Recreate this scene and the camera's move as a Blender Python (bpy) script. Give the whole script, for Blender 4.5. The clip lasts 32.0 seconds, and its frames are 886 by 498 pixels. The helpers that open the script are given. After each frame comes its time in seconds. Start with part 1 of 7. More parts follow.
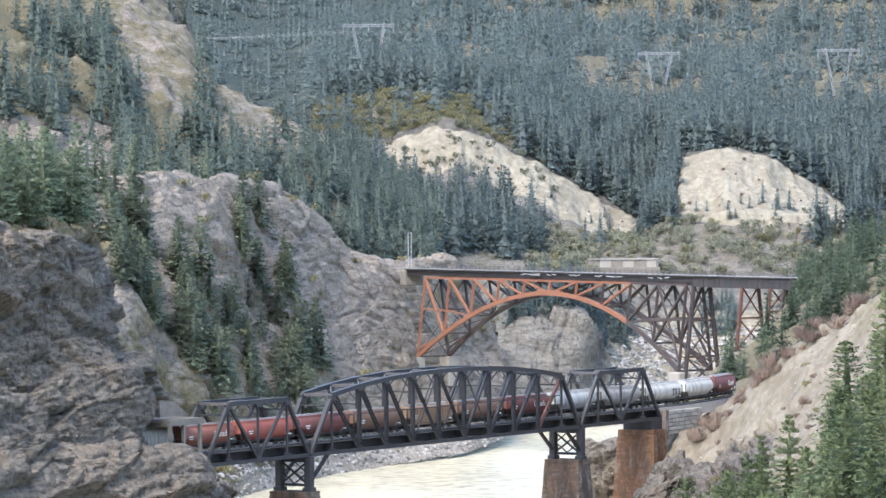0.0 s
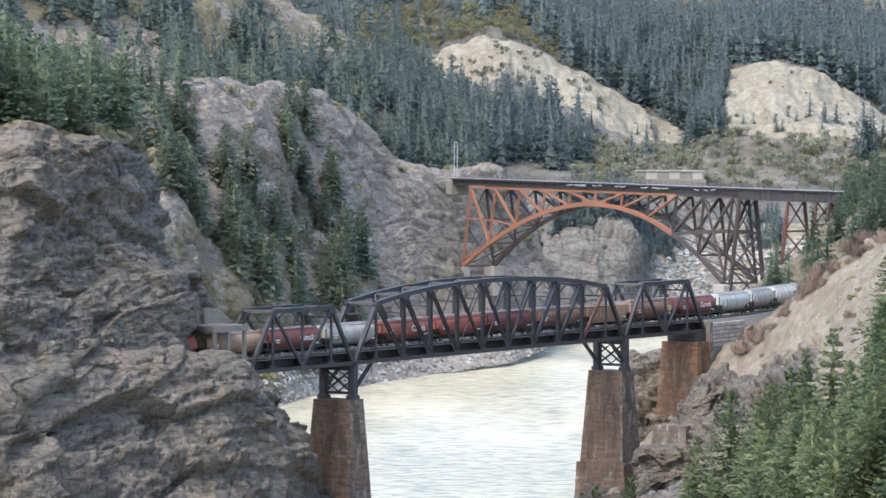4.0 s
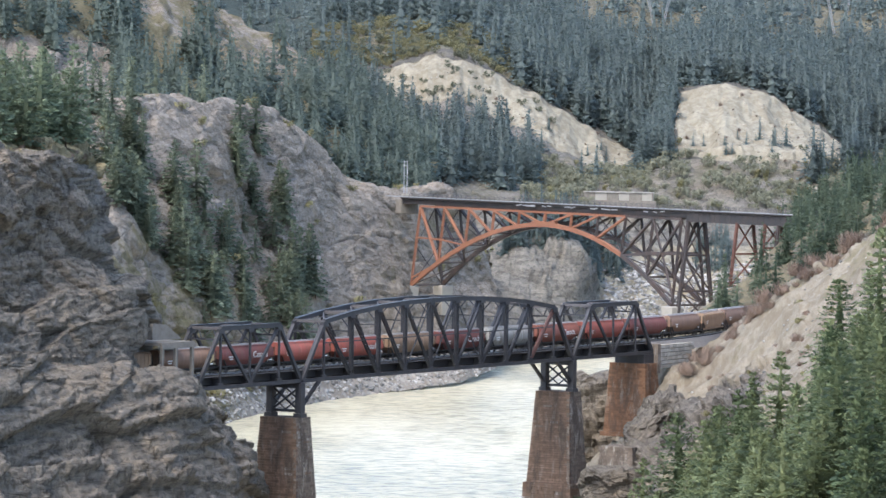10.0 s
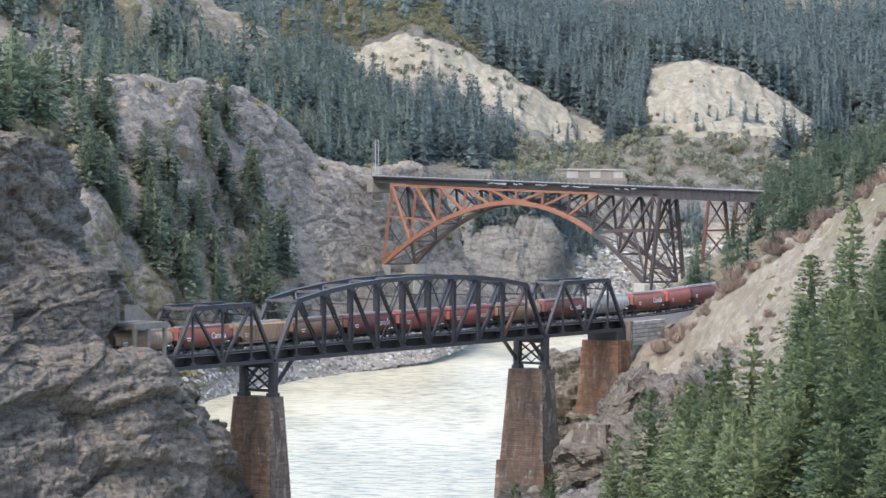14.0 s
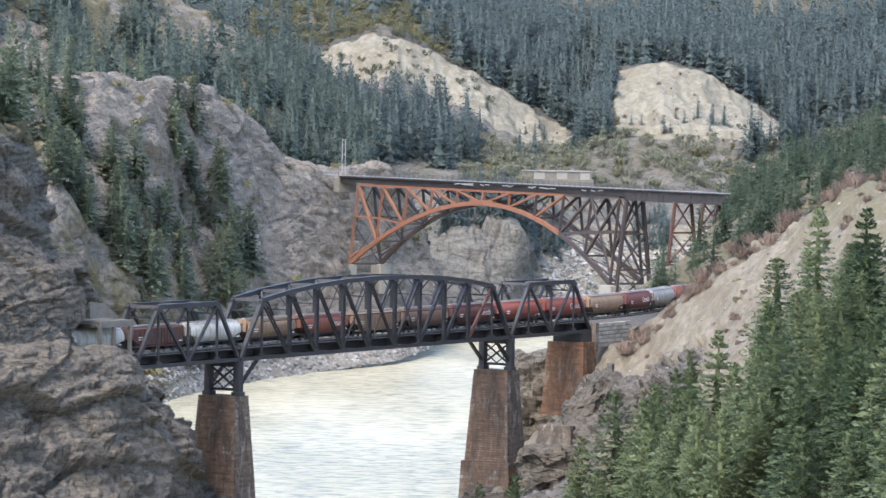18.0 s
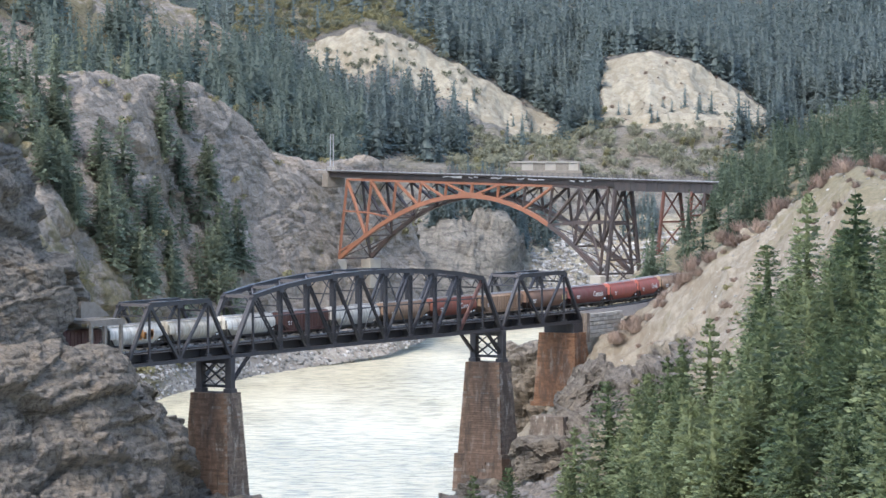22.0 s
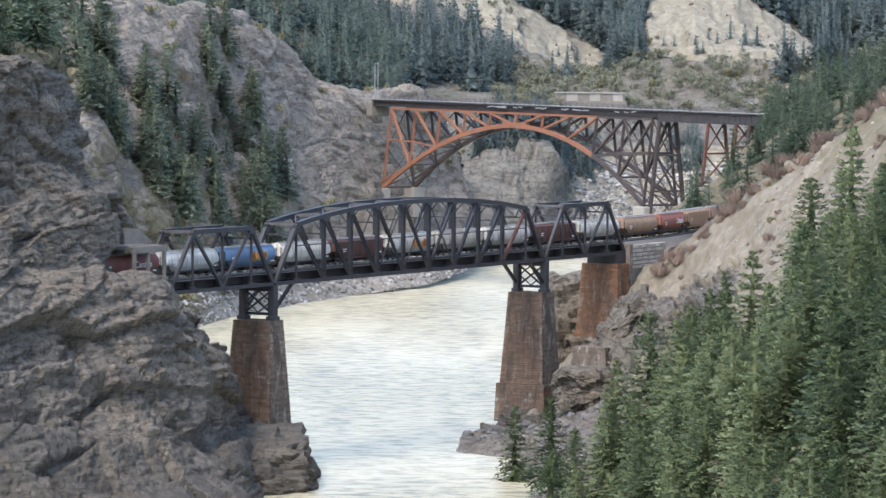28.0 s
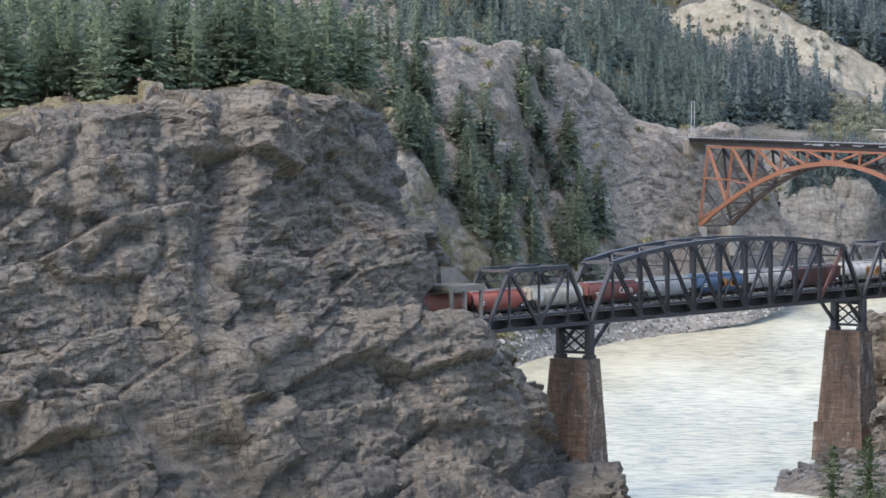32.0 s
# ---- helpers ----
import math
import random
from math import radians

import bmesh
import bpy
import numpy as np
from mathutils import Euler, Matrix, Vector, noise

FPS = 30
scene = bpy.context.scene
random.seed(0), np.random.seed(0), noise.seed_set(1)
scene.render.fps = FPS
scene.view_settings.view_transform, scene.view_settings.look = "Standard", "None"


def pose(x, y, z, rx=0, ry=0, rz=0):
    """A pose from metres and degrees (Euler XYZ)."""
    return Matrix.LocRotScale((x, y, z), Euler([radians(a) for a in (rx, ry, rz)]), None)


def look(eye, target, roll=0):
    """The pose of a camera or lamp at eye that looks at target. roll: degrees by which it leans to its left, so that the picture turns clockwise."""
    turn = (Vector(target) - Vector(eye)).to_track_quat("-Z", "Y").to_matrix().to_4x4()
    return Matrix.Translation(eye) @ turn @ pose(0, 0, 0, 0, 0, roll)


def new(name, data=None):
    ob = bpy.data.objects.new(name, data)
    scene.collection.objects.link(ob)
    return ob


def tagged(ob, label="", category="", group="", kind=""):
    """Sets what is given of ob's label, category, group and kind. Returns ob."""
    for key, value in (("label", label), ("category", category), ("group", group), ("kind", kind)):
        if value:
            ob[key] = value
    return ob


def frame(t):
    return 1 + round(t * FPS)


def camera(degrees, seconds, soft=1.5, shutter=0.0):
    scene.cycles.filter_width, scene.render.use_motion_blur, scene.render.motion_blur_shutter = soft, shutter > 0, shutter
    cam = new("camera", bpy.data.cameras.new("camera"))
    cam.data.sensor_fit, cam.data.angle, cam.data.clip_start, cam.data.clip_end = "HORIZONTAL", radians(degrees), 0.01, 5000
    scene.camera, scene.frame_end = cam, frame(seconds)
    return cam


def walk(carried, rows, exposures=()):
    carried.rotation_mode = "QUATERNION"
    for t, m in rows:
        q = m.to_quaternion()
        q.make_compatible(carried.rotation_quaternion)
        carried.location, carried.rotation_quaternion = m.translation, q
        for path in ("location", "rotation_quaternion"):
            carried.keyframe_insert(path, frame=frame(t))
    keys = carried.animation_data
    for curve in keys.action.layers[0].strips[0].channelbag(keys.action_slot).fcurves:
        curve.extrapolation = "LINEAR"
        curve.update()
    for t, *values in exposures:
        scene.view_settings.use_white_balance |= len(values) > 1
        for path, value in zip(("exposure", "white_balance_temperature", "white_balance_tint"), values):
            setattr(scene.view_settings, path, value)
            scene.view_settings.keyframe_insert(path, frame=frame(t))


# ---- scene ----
cam = camera(11.19, 32.0, 1.5)
EYE = 80.0
TURNS = [
    (0.0, 0.3857, -0.9181, 0.393),
    (0.5, 0.4407, -1.3062, 0.314),
    (1.0, 0.4455, -1.8855, 0.154),
    (1.5, 0.4062, -2.0325, 0.066),
    (2.0, 0.4578, -2.2211, 0.029),
    (2.5, 0.4420, -2.4454, -0.010),
    (3.0, 0.5773, -2.4472, 0.514),
    (3.5, 0.8639, -2.2181, 0.083),
    (5.5, 1.0041, -1.9511, -0.512),
    (6.0, 0.9591, -2.2999, -0.310),
    (6.5, 0.8610, -2.4507, -0.374),
    (7.0, 0.7718, -2.1759, -0.309),
    (7.5, 0.7598, -2.1417, -0.476),
    (8.0, 0.8262, -2.0884, -0.571),
    (8.5, 0.8257, -2.0980, -0.180),
    (9.0, 0.8133, -1.9810, -0.366),
    (9.5, 0.6560, -1.7843, -0.960),
    (10.0, 0.3542, -1.8154, -0.894),
    (10.5, 0.2404, -2.2645, -0.801),
    (11.0, 0.0786, -2.0562, -0.692),
    (11.5, 0.4880, -2.0678, -0.774),
    (12.0, 0.1343, -2.0970, -1.012),
    (12.5, 0.0217, -2.1298, -0.800),
    (13.0, 0.0000, -2.0830, -0.860),
    (13.5, -0.0055, -2.0809, -0.490),
    (15.5, -0.0595, -2.1836, -0.511),
    (16.0, -0.1940, -2.3221, -1.054),
    (16.5, -0.4357, -2.5265, -0.874),
    (17.0, -0.1070, -2.4306, -1.060),
    (17.5, -0.2183, -2.1950, -1.536),
    (18.0, -0.4279, -2.0730, -0.944),
    (18.5, -0.4681, -1.8749, -0.293),
    (19.0, 0.1942, -1.4328, -0.315),
    (19.5, -0.0324, -1.8462, -0.655),
    (20.0, -0.1886, -1.8808, -0.324),
    (20.5, -0.2551, -1.8620, -0.135),
    (21.0, -0.3082, -1.9828, -0.144),
    (21.5, -0.4485, -2.0753, 0.072),
    (22.0, -0.5958, -2.1598, 0.051),
    (22.5, -0.6503, -2.1704, 0.269),
    (23.0, -0.6638, -2.1215, 0.167),
    (23.5, -0.7082, -2.0629, 0.247),
    (24.0, -0.7597, -2.0766, 0.516),
    (24.5, -0.7811, -2.1262, 0.160),
    (25.0, -0.7957, -2.2148, -0.232),
    (25.5, -0.8545, -2.2947, -0.033),
    (27.5, -0.5548, -2.9036, -0.650),
    (28.0, -0.0218, -3.0544, -0.451),
    (28.5, 0.2446, -3.1760, -0.619),
    (29.0, 0.1383, -3.2313, -0.526),
    (29.5, 0.6495, -3.4254, -0.017),
    (30.0, 0.8884, -3.6969, 0.057),
    (30.5, 1.2223, -2.9142, 0.018),
    (31.0, 1.8205, -3.0272, 0.073),
    (31.5, 2.9659, -2.9591, -0.106),
    (32.0, 3.9776, -2.5857, -0.152),
]
walk(cam, [(t, pose(0, 0, EYE, 90 + pitch, roll, yaw)) for t, yaw, pitch, roll in TURNS],
     [(0, 2.24), (1.5, 2.08), (3, 1.98), (13, 1.96), (25, 1.98), (28, 1.84), (30, 1.74), (32, 1.78)])

# ---- light: a bright overcast sky with a broad soft sun ----
world = bpy.data.worlds.new("world")
scene.world = world
world.use_nodes = True
wn = world.node_tree
sky = wn.nodes.new("ShaderNodeTexSky")
sky.sky_type = "NISHITA"
sky.sun_disc = False
SUN_UP, SUN_SIDE = 52.0, 212.0
sky.sun_elevation, sky.sun_rotation = radians(SUN_UP), radians(SUN_SIDE)
sky.air_density, sky.dust_density, sky.ozone_density = 1.0, 1.5, 1.0
wn.links.new(sky.outputs[0], wn.nodes["Background"].inputs[0])
wn.nodes["Background"].inputs[1].default_value = 0.15
sun_data = bpy.data.lights.new("sun", "SUN")
sun_data.energy, sun_data.angle, sun_data.color = 0.95, radians(24), (1.0, 0.95, 0.88)
sun = new("sun", sun_data)
a, e = radians(SUN_SIDE), radians(SUN_UP)
sun.matrix_world = look((0, 0, 0), (-math.sin(a) * math.cos(e), -math.cos(a) * math.cos(e), -math.sin(e)))
scene.view_settings.exposure = 1.56


# ---- materials ----
def mat(name):
    m = bpy.data.materials.new(name)
    m.use_nodes = True
    return m, m.node_tree, m.node_tree.nodes["Principled BSDF"]


def nd(nt, kind, **kw):
    n = nt.nodes.new(kind)
    for k, v in kw.items():
        if k == "op":
            n.operation = v
        elif k == "blend":
            n.blend_type, n.data_type = v, "RGBA"
        elif k == "attr":
            n.attribute_name = v
        else:
            n.inputs[k].default_value = v
    return n


def noise_node(nt, scale, detail=6, rough=0.6, vec=None, stretch=None):
    n = nd(nt, "ShaderNodeTexNoise", Scale=scale, Detail=detail, Roughness=rough)
    if vec is None:
        vec = nt.nodes.new("ShaderNodeTexCoord").outputs["Object"]
    if stretch:
        mp = nt.nodes.new("ShaderNodeMapping")
        mp.inputs["Scale"].default_value = stretch[:3]
        if len(stretch) > 3:
            mp.inputs["Rotation"].default_value = [radians(v) for v in stretch[3:]]
        nt.links.new(vec, mp.inputs[0])
        vec = mp.outputs[0]
    nt.links.new(vec, n.inputs["Vector"])
    return n.outputs["Fac"]


def ramp(nt, fac, stops):
    r = nt.nodes.new("ShaderNodeValToRGB")
    el = r.color_ramp.elements
    while len(el) < len(stops):
        el.new(0.5)
    for k, (p, c) in zip(el, stops):
        k.position = p
        k.color = (*c, 1) if len(c) == 3 else c
    nt.links.new(fac, r.inputs[0])
    return r.outputs[0]


def grey(v):
    return (v, v, v)


def mix(nt, fac, a, b, kind="MIX"):
    m = nt.nodes.new("ShaderNodeMix")
    m.data_type, m.blend_type = "RGBA", kind
    for sock, v in ((m.inputs[0], fac), (m.inputs[6], a), (m.inputs[7], b)):
        if isinstance(v, (int, float)):
            sock.default_value = v
        elif isinstance(v, tuple):
            sock.default_value = (*v, 1)
        else:
            nt.links.new(v, sock)
    return m.outputs[2]


def math_node(nt, op, a, b=0.0):
    m = nd(nt, "ShaderNodeMath", op=op)
    for s, v in ((m.inputs[0], a), (m.inputs[1], b)):
        if isinstance(v, (int, float)):
            s.default_value = v
        else:
            nt.links.new(v, s)
    return m.outputs[0]


def bump(nt, bsdf, height, strength=0.5, distance=0.1):
    b = nd(nt, "ShaderNodeBump", Strength=strength, Distance=distance)
    nt.links.new(height, b.inputs["Height"])
    nt.links.new(b.outputs[0], bsdf.inputs["Normal"])


def painted(name, col, rough=0.5, metal=0.0, scale=1.5, wear=0.35, dirt=(0.06, 0.05, 0.045), grain=0.02):
    """Paint or stone that is weathered in blotches and streaks."""
    m, nt, b = mat(name)
    n1 = noise_node(nt, scale, 8, 0.65)
    n2 = noise_node(nt, scale * 0.25, 4, 0.6, stretch=(1, 1, 0.25))
    c1 = mix(nt, n2, tuple(v * 0.8 for v in col), tuple(min(1, v * 1.15) for v in col))
    f = ramp(nt, n1, [(0.45, grey(0)), (0.8, grey(wear))])
    nt.links.new(mix(nt, f, c1, dirt), b.inputs["Base Color"])
    b.inputs["Roughness"].default_value, b.inputs["Metallic"].default_value = rough, metal
    b.inputs["Specular IOR Level"].default_value = 0.5 if rough < 0.75 else 0.15
    bump(nt, b, n1, 0.3, grain)
    return m


def masonry(name, col, dark, pale, amount):
    """Squared stone: every block its own tone, with soot and lime running down the face."""
    m, nt, b = mat(name)
    inf = nt.nodes.new("ShaderNodeObjectInfo")
    n1 = noise_node(nt, 1.6, 8, 0.7)
    soot = noise_node(nt, 0.55, 6, 0.65, stretch=(1, 1, 0.16))
    lime = noise_node(nt, 0.8, 7, 0.7, stretch=(1, 1, 0.3))
    c = mix(nt, inf.outputs["Random"], tuple(v * 0.72 for v in col), tuple(v * 1.2 for v in col))
    c = mix(nt, ramp(nt, n1, [(0.4, grey(0.5)), (0.55, grey(0))]), c, tuple(v * 0.55 for v in col))
    c = mix(nt, ramp(nt, soot, [(0.38, grey(0.75)), (0.5, grey(0))]), c, dark)
    c = mix(nt, ramp(nt, lime, [(0.52, grey(0)), (0.66, grey(amount))]), c, pale)
    nt.links.new(c, b.inputs["Base Color"])
    b.inputs["Roughness"].default_value = 0.9
    b.inputs["Specular IOR Level"].default_value = 0.12
    bump(nt, b, n1, 0.4, 0.06)
    return m


def facets(nt, co, scale, slope, stretch, warp):
    """Broken planes: each cell of a Voronoi lattice is tilted its own way. Gives the height in metres and the cell's colour."""
    mp = nt.nodes.new("ShaderNodeMapping")
    mp.inputs["Scale"].default_value = stretch[:3]
    mp.inputs["Rotation"].default_value = [radians(a) for a in stretch[3:]]
    mv = nd(nt, "ShaderNodeVectorMath", op="ADD")
    nt.links.new(co, mp.inputs[0])
    nt.links.new(mp.outputs[0], mv.inputs[0])
    nt.links.new(warp, mv.inputs[1])
    vo = nt.nodes.new("ShaderNodeTexVoronoi")
    vo.inputs["Scale"].default_value = scale
    nt.links.new(mv.outputs[0], vo.inputs["Vector"])
    off = nd(nt, "ShaderNodeVectorMath", op="SUBTRACT")
    nt.links.new(mv.outputs[0], off.inputs[0])
    nt.links.new(vo.outputs["Position"], off.inputs[1])
    tip = nd(nt, "ShaderNodeVectorMath", op="SUBTRACT")
    nt.links.new(vo.outputs["Color"], tip.inputs[0])
    tip.inputs[1].default_value = (0.5, 0.5, 0.5)
    dot = nd(nt, "ShaderNodeVectorMath", op="DOT_PRODUCT")
    nt.links.new(off.outputs[0], dot.inputs[0])
    nt.links.new(tip.outputs[0], dot.inputs[1])
    return math_node(nt, "MULTIPLY", dot.outputs["Value"], slope), vo.outputs["Color"]


def joints(nt, co, scale, stretch, warp, width, mask):
    """Straight fracture lines between the blocks of a rock face, broken off where the mask is low."""
    mp = nt.nodes.new("ShaderNodeMapping")
    mp.inputs["Scale"].default_value = stretch[:3]
    mp.inputs["Rotation"].default_value = [radians(a) for a in stretch[3:]]
    mv = nd(nt, "ShaderNodeVectorMath", op="ADD")
    nt.links.new(co, mp.inputs[0])
    nt.links.new(mp.outputs[0], mv.inputs[0])
    nt.links.new(warp, mv.inputs[1])
    vo = nt.nodes.new("ShaderNodeTexVoronoi")
    vo.feature = "DISTANCE_TO_EDGE"
    vo.inputs["Scale"].default_value = scale
    nt.links.new(mv.outputs[0], vo.inputs["Vector"])
    line = ramp(nt, vo.outputs["Distance"], [(0.0, grey(1)), (width, grey(0))])
    return math_node(nt, "MULTIPLY", line, mask)


def ground_material(name, rock_a, rock_b, rock_c, sand, veg, size=1.0, tilt=(20, 12, 0), crack=0.8, rough=1.0):
    """Fractured rock; two vertex masks lay loose sand or gravel and dry grass over it."""
    m, nt, b = mat(name)
    co = nt.nodes.new("ShaderNodeTexCoord").outputs["Object"]
    big = noise_node(nt, 0.03 / size, 5, 0.6, co)
    mid = noise_node(nt, 0.18 / size, 9, 0.68, co)
    bed = noise_node(nt, 0.14 / size, 8, 0.7, co, (1, 1, 3.4, *tilt))
    fine = noise_node(nt, 1.0 / size, 9, 0.74, co)
    grit = noise_node(nt, 3.6 / size, 5, 0.75, co)
    wn = nd(nt, "ShaderNodeTexNoise", Scale=0.3 / size)
    wn.inputs["Detail"].default_value = 3
    nt.links.new(co, wn.inputs["Vector"])
    wv = nd(nt, "ShaderNodeVectorMath", op="SCALE")
    wv.inputs["Scale"].default_value = 1.3 * size
    nt.links.new(wn.outputs["Color"], wv.inputs[0])
    c = mix(nt, ramp(nt, mid, [(0.36, grey(0)), (0.64, grey(1))]), rock_a, rock_b)
    c = mix(nt, ramp(nt, bed, [(0.5, grey(0)), (0.7, grey(0.75))]), c, rock_c)
    c = mix(nt, ramp(nt, big, [(0.42, grey(0)), (0.62, grey(0.55))]), c, tuple(v * f for v, f in zip(rock_b, (1.0, 0.9, 0.78))))
    c = mix(nt, ramp(nt, big, [(0.3, grey(0.5)), (0.44, grey(0))]), c, tuple(v * f for v, f in zip(rock_a, (0.72, 0.78, 0.86))))
    f1, k1 = facets(nt, co, 0.16 / size, 0.55 * rough, (1, 1, 2.0, *tilt), wv.outputs[0])
    f2, k2 = facets(nt, co, 0.5 / size, 0.45 * rough, (1, 1, 1.7, tilt[0] + 15, tilt[1] - 10, 30), wv.outputs[0])
    f3, k3 = facets(nt, co, 1.5 / size, 0.38 * rough, (1, 1, 1.8, *tilt), wv.outputs[0])
    for k, amt in ((k1, 0.14 * rough), (k2, 0.2 * rough), (k3, 0.3 * rough)):
        g = nt.nodes.new("ShaderNodeSeparateColor")
        nt.links.new(k, g.inputs[0])
        c = mix(nt, amt, c, ramp(nt, g.outputs[0], [(0.0, tuple(v * 0.55 for v in rock_a)), (1.0, tuple(min(1, v * 1.25) for v in rock_c))]))
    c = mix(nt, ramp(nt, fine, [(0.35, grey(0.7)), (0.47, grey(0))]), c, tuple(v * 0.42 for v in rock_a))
    c = mix(nt, ramp(nt, fine, [(0.56, grey(0)), (0.72, grey(0.5))]), c, tuple(min(1, v * 1.2) for v in rock_c))
    c = mix(nt, ramp(nt, grit, [(0.36, grey(0.45)), (0.48, grey(0))]), c, tuple(v * 0.5 for v in rock_a))
    c = mix(nt, ramp(nt, grit, [(0.54, grey(0)), (0.68, grey(0.5))]), c, tuple(min(1, v * 1.25) for v in rock_c))
    seams = None
    patchy = ramp(nt, mid, [(0.4, grey(0)), (0.56, grey(1))])
    streaky = ramp(nt, bed, [(0.4, grey(0)), (0.55, grey(1))])
    for sc, st, width, mask in ((0.09, (1, 1, 3.0, *tilt), 0.02, streaky), (0.16, (2.2, 2.2, 0.8, tilt[0] * 0.3, tilt[1] - 12, 35), 0.025, patchy)):
        line = joints(nt, co, sc / size, st, wv.outputs[0], width, mask)
        seams = line if seams is None else math_node(nt, "MAXIMUM", seams, line)
    sa, ve = (nt.nodes.new("ShaderNodeAttribute") for _ in range(2))
    sa.attribute_name, ve.attribute_name = "sand", "veg"
    def edge(att, spread):
        s = math_node(nt, "ADD", att.outputs["Fac"], math_node(nt, "MULTIPLY", math_node(nt, "SUBTRACT", mid, 0.5), spread))
        return ramp(nt, s, [(0.42, grey(0)), (0.58, grey(1))])
    loose = math_node(nt, "SUBTRACT", 1.0, math_node(nt, "MULTIPLY", edge(sa, 0.9), 0.96))
    seams = math_node(nt, "MULTIPLY", seams, loose)
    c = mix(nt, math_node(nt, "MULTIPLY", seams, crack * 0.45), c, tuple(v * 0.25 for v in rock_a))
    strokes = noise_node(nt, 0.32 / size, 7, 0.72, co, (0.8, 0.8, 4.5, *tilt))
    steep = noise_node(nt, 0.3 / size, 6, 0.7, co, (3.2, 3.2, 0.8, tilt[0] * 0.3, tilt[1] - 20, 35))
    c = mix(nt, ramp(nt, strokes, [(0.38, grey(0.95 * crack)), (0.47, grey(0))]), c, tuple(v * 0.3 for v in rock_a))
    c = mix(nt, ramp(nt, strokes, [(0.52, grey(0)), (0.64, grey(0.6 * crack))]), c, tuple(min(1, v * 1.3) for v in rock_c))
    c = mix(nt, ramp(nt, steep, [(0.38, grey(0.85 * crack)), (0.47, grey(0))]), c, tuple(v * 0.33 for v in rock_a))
    stain = noise_node(nt, 0.06 / size, 6, 0.7, co, (1, 1, 0.6, 0, 0, 40))
    c = mix(nt, ramp(nt, stain, [(0.56, grey(0)), (0.72, grey(0.5))]), c, tuple(v * f for v, f in zip(rock_c, (1.05, 0.92, 0.77))))
    c = mix(nt, ramp(nt, stain, [(0.28, grey(0.5)), (0.4, grey(0))]), c, tuple(v * 0.65 for v in rock_a))
    sand_c = mix(nt, ramp(nt, fine, [(0.3, grey(0)), (0.7, grey(1))]), tuple(v * 0.72 for v in sand), sand)
    sand_c = mix(nt, ramp(nt, mid, [(0.45, grey(0)), (0.75, grey(0.5))]), sand_c, tuple(v * 0.62 for v in sand))
    sand_c = mix(nt, ramp(nt, big, [(0.42, grey(0)), (0.62, grey(0.55))]), sand_c, tuple(v * f for v, f in zip(sand, (0.7, 0.67, 0.64))))
    sand_c = mix(nt, ramp(nt, grit, [(0.34, grey(0.45)), (0.46, grey(0))]), sand_c, tuple(v * 0.45 for v in sand))
    runs = noise_node(nt, 0.5 / size, 6, 0.7, co, (1.4, 0.6, 0.3, 0, 12, 0))
    sand_c = mix(nt, ramp(nt, runs, [(0.43, grey(0.7)), (0.54, grey(0))]), sand_c, tuple(v * f for v, f in zip(sand, (0.56, 0.52, 0.48))))
    sand_c = mix(nt, ramp(nt, runs, [(0.56, grey(0)), (0.68, grey(0.5))]), sand_c, tuple(min(1, v * 1.18) for v in sand))
    # a third mask mixes the rock towards a darker, greyer tone
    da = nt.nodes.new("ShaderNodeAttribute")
    da.attribute_name = "dark_tone"
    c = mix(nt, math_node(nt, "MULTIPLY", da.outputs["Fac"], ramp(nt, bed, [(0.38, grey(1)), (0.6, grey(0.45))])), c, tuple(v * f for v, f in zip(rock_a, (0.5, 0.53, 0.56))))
    c = mix(nt, edge(sa, 0.9), c, sand_c)
    veg_c = mix(nt, ramp(nt, fine, [(0.3, grey(0)), (0.7, grey(1))]), tuple(v * 0.5 for v in veg), veg)
    c = mix(nt, edge(ve, 1.4), c, veg_c)
    nt.links.new(c, b.inputs["Base Color"])
    b.inputs["Roughness"].default_value = 0.95
    b.inputs["Specular IOR Level"].default_value = 0.15
    planes = math_node(nt, "ADD", math_node(nt, "ADD", f1, f2), f3)
    h = math_node(nt, "ADD", math_node(nt, "MULTIPLY", planes, loose), math_node(nt, "ADD", math_node(nt, "MULTIPLY", fine, 0.14 * size), math_node(nt, "MULTIPLY", grit, 0.06 * size)))
    h = math_node(nt, "SUBTRACT", h, math_node(nt, "MULTIPLY", seams, 0.2 * size))
    h = math_node(nt, "ADD", h, math_node(nt, "MULTIPLY", math_node(nt, "MULTIPLY", strokes, loose), 0.75 * size * rough))
    h = math_node(nt, "ADD", h, math_node(nt, "MULTIPLY", math_node(nt, "MULTIPLY", steep, loose), 0.5 * size * rough))
    bump(nt, b, h, 1.0, 1.0)
    return m


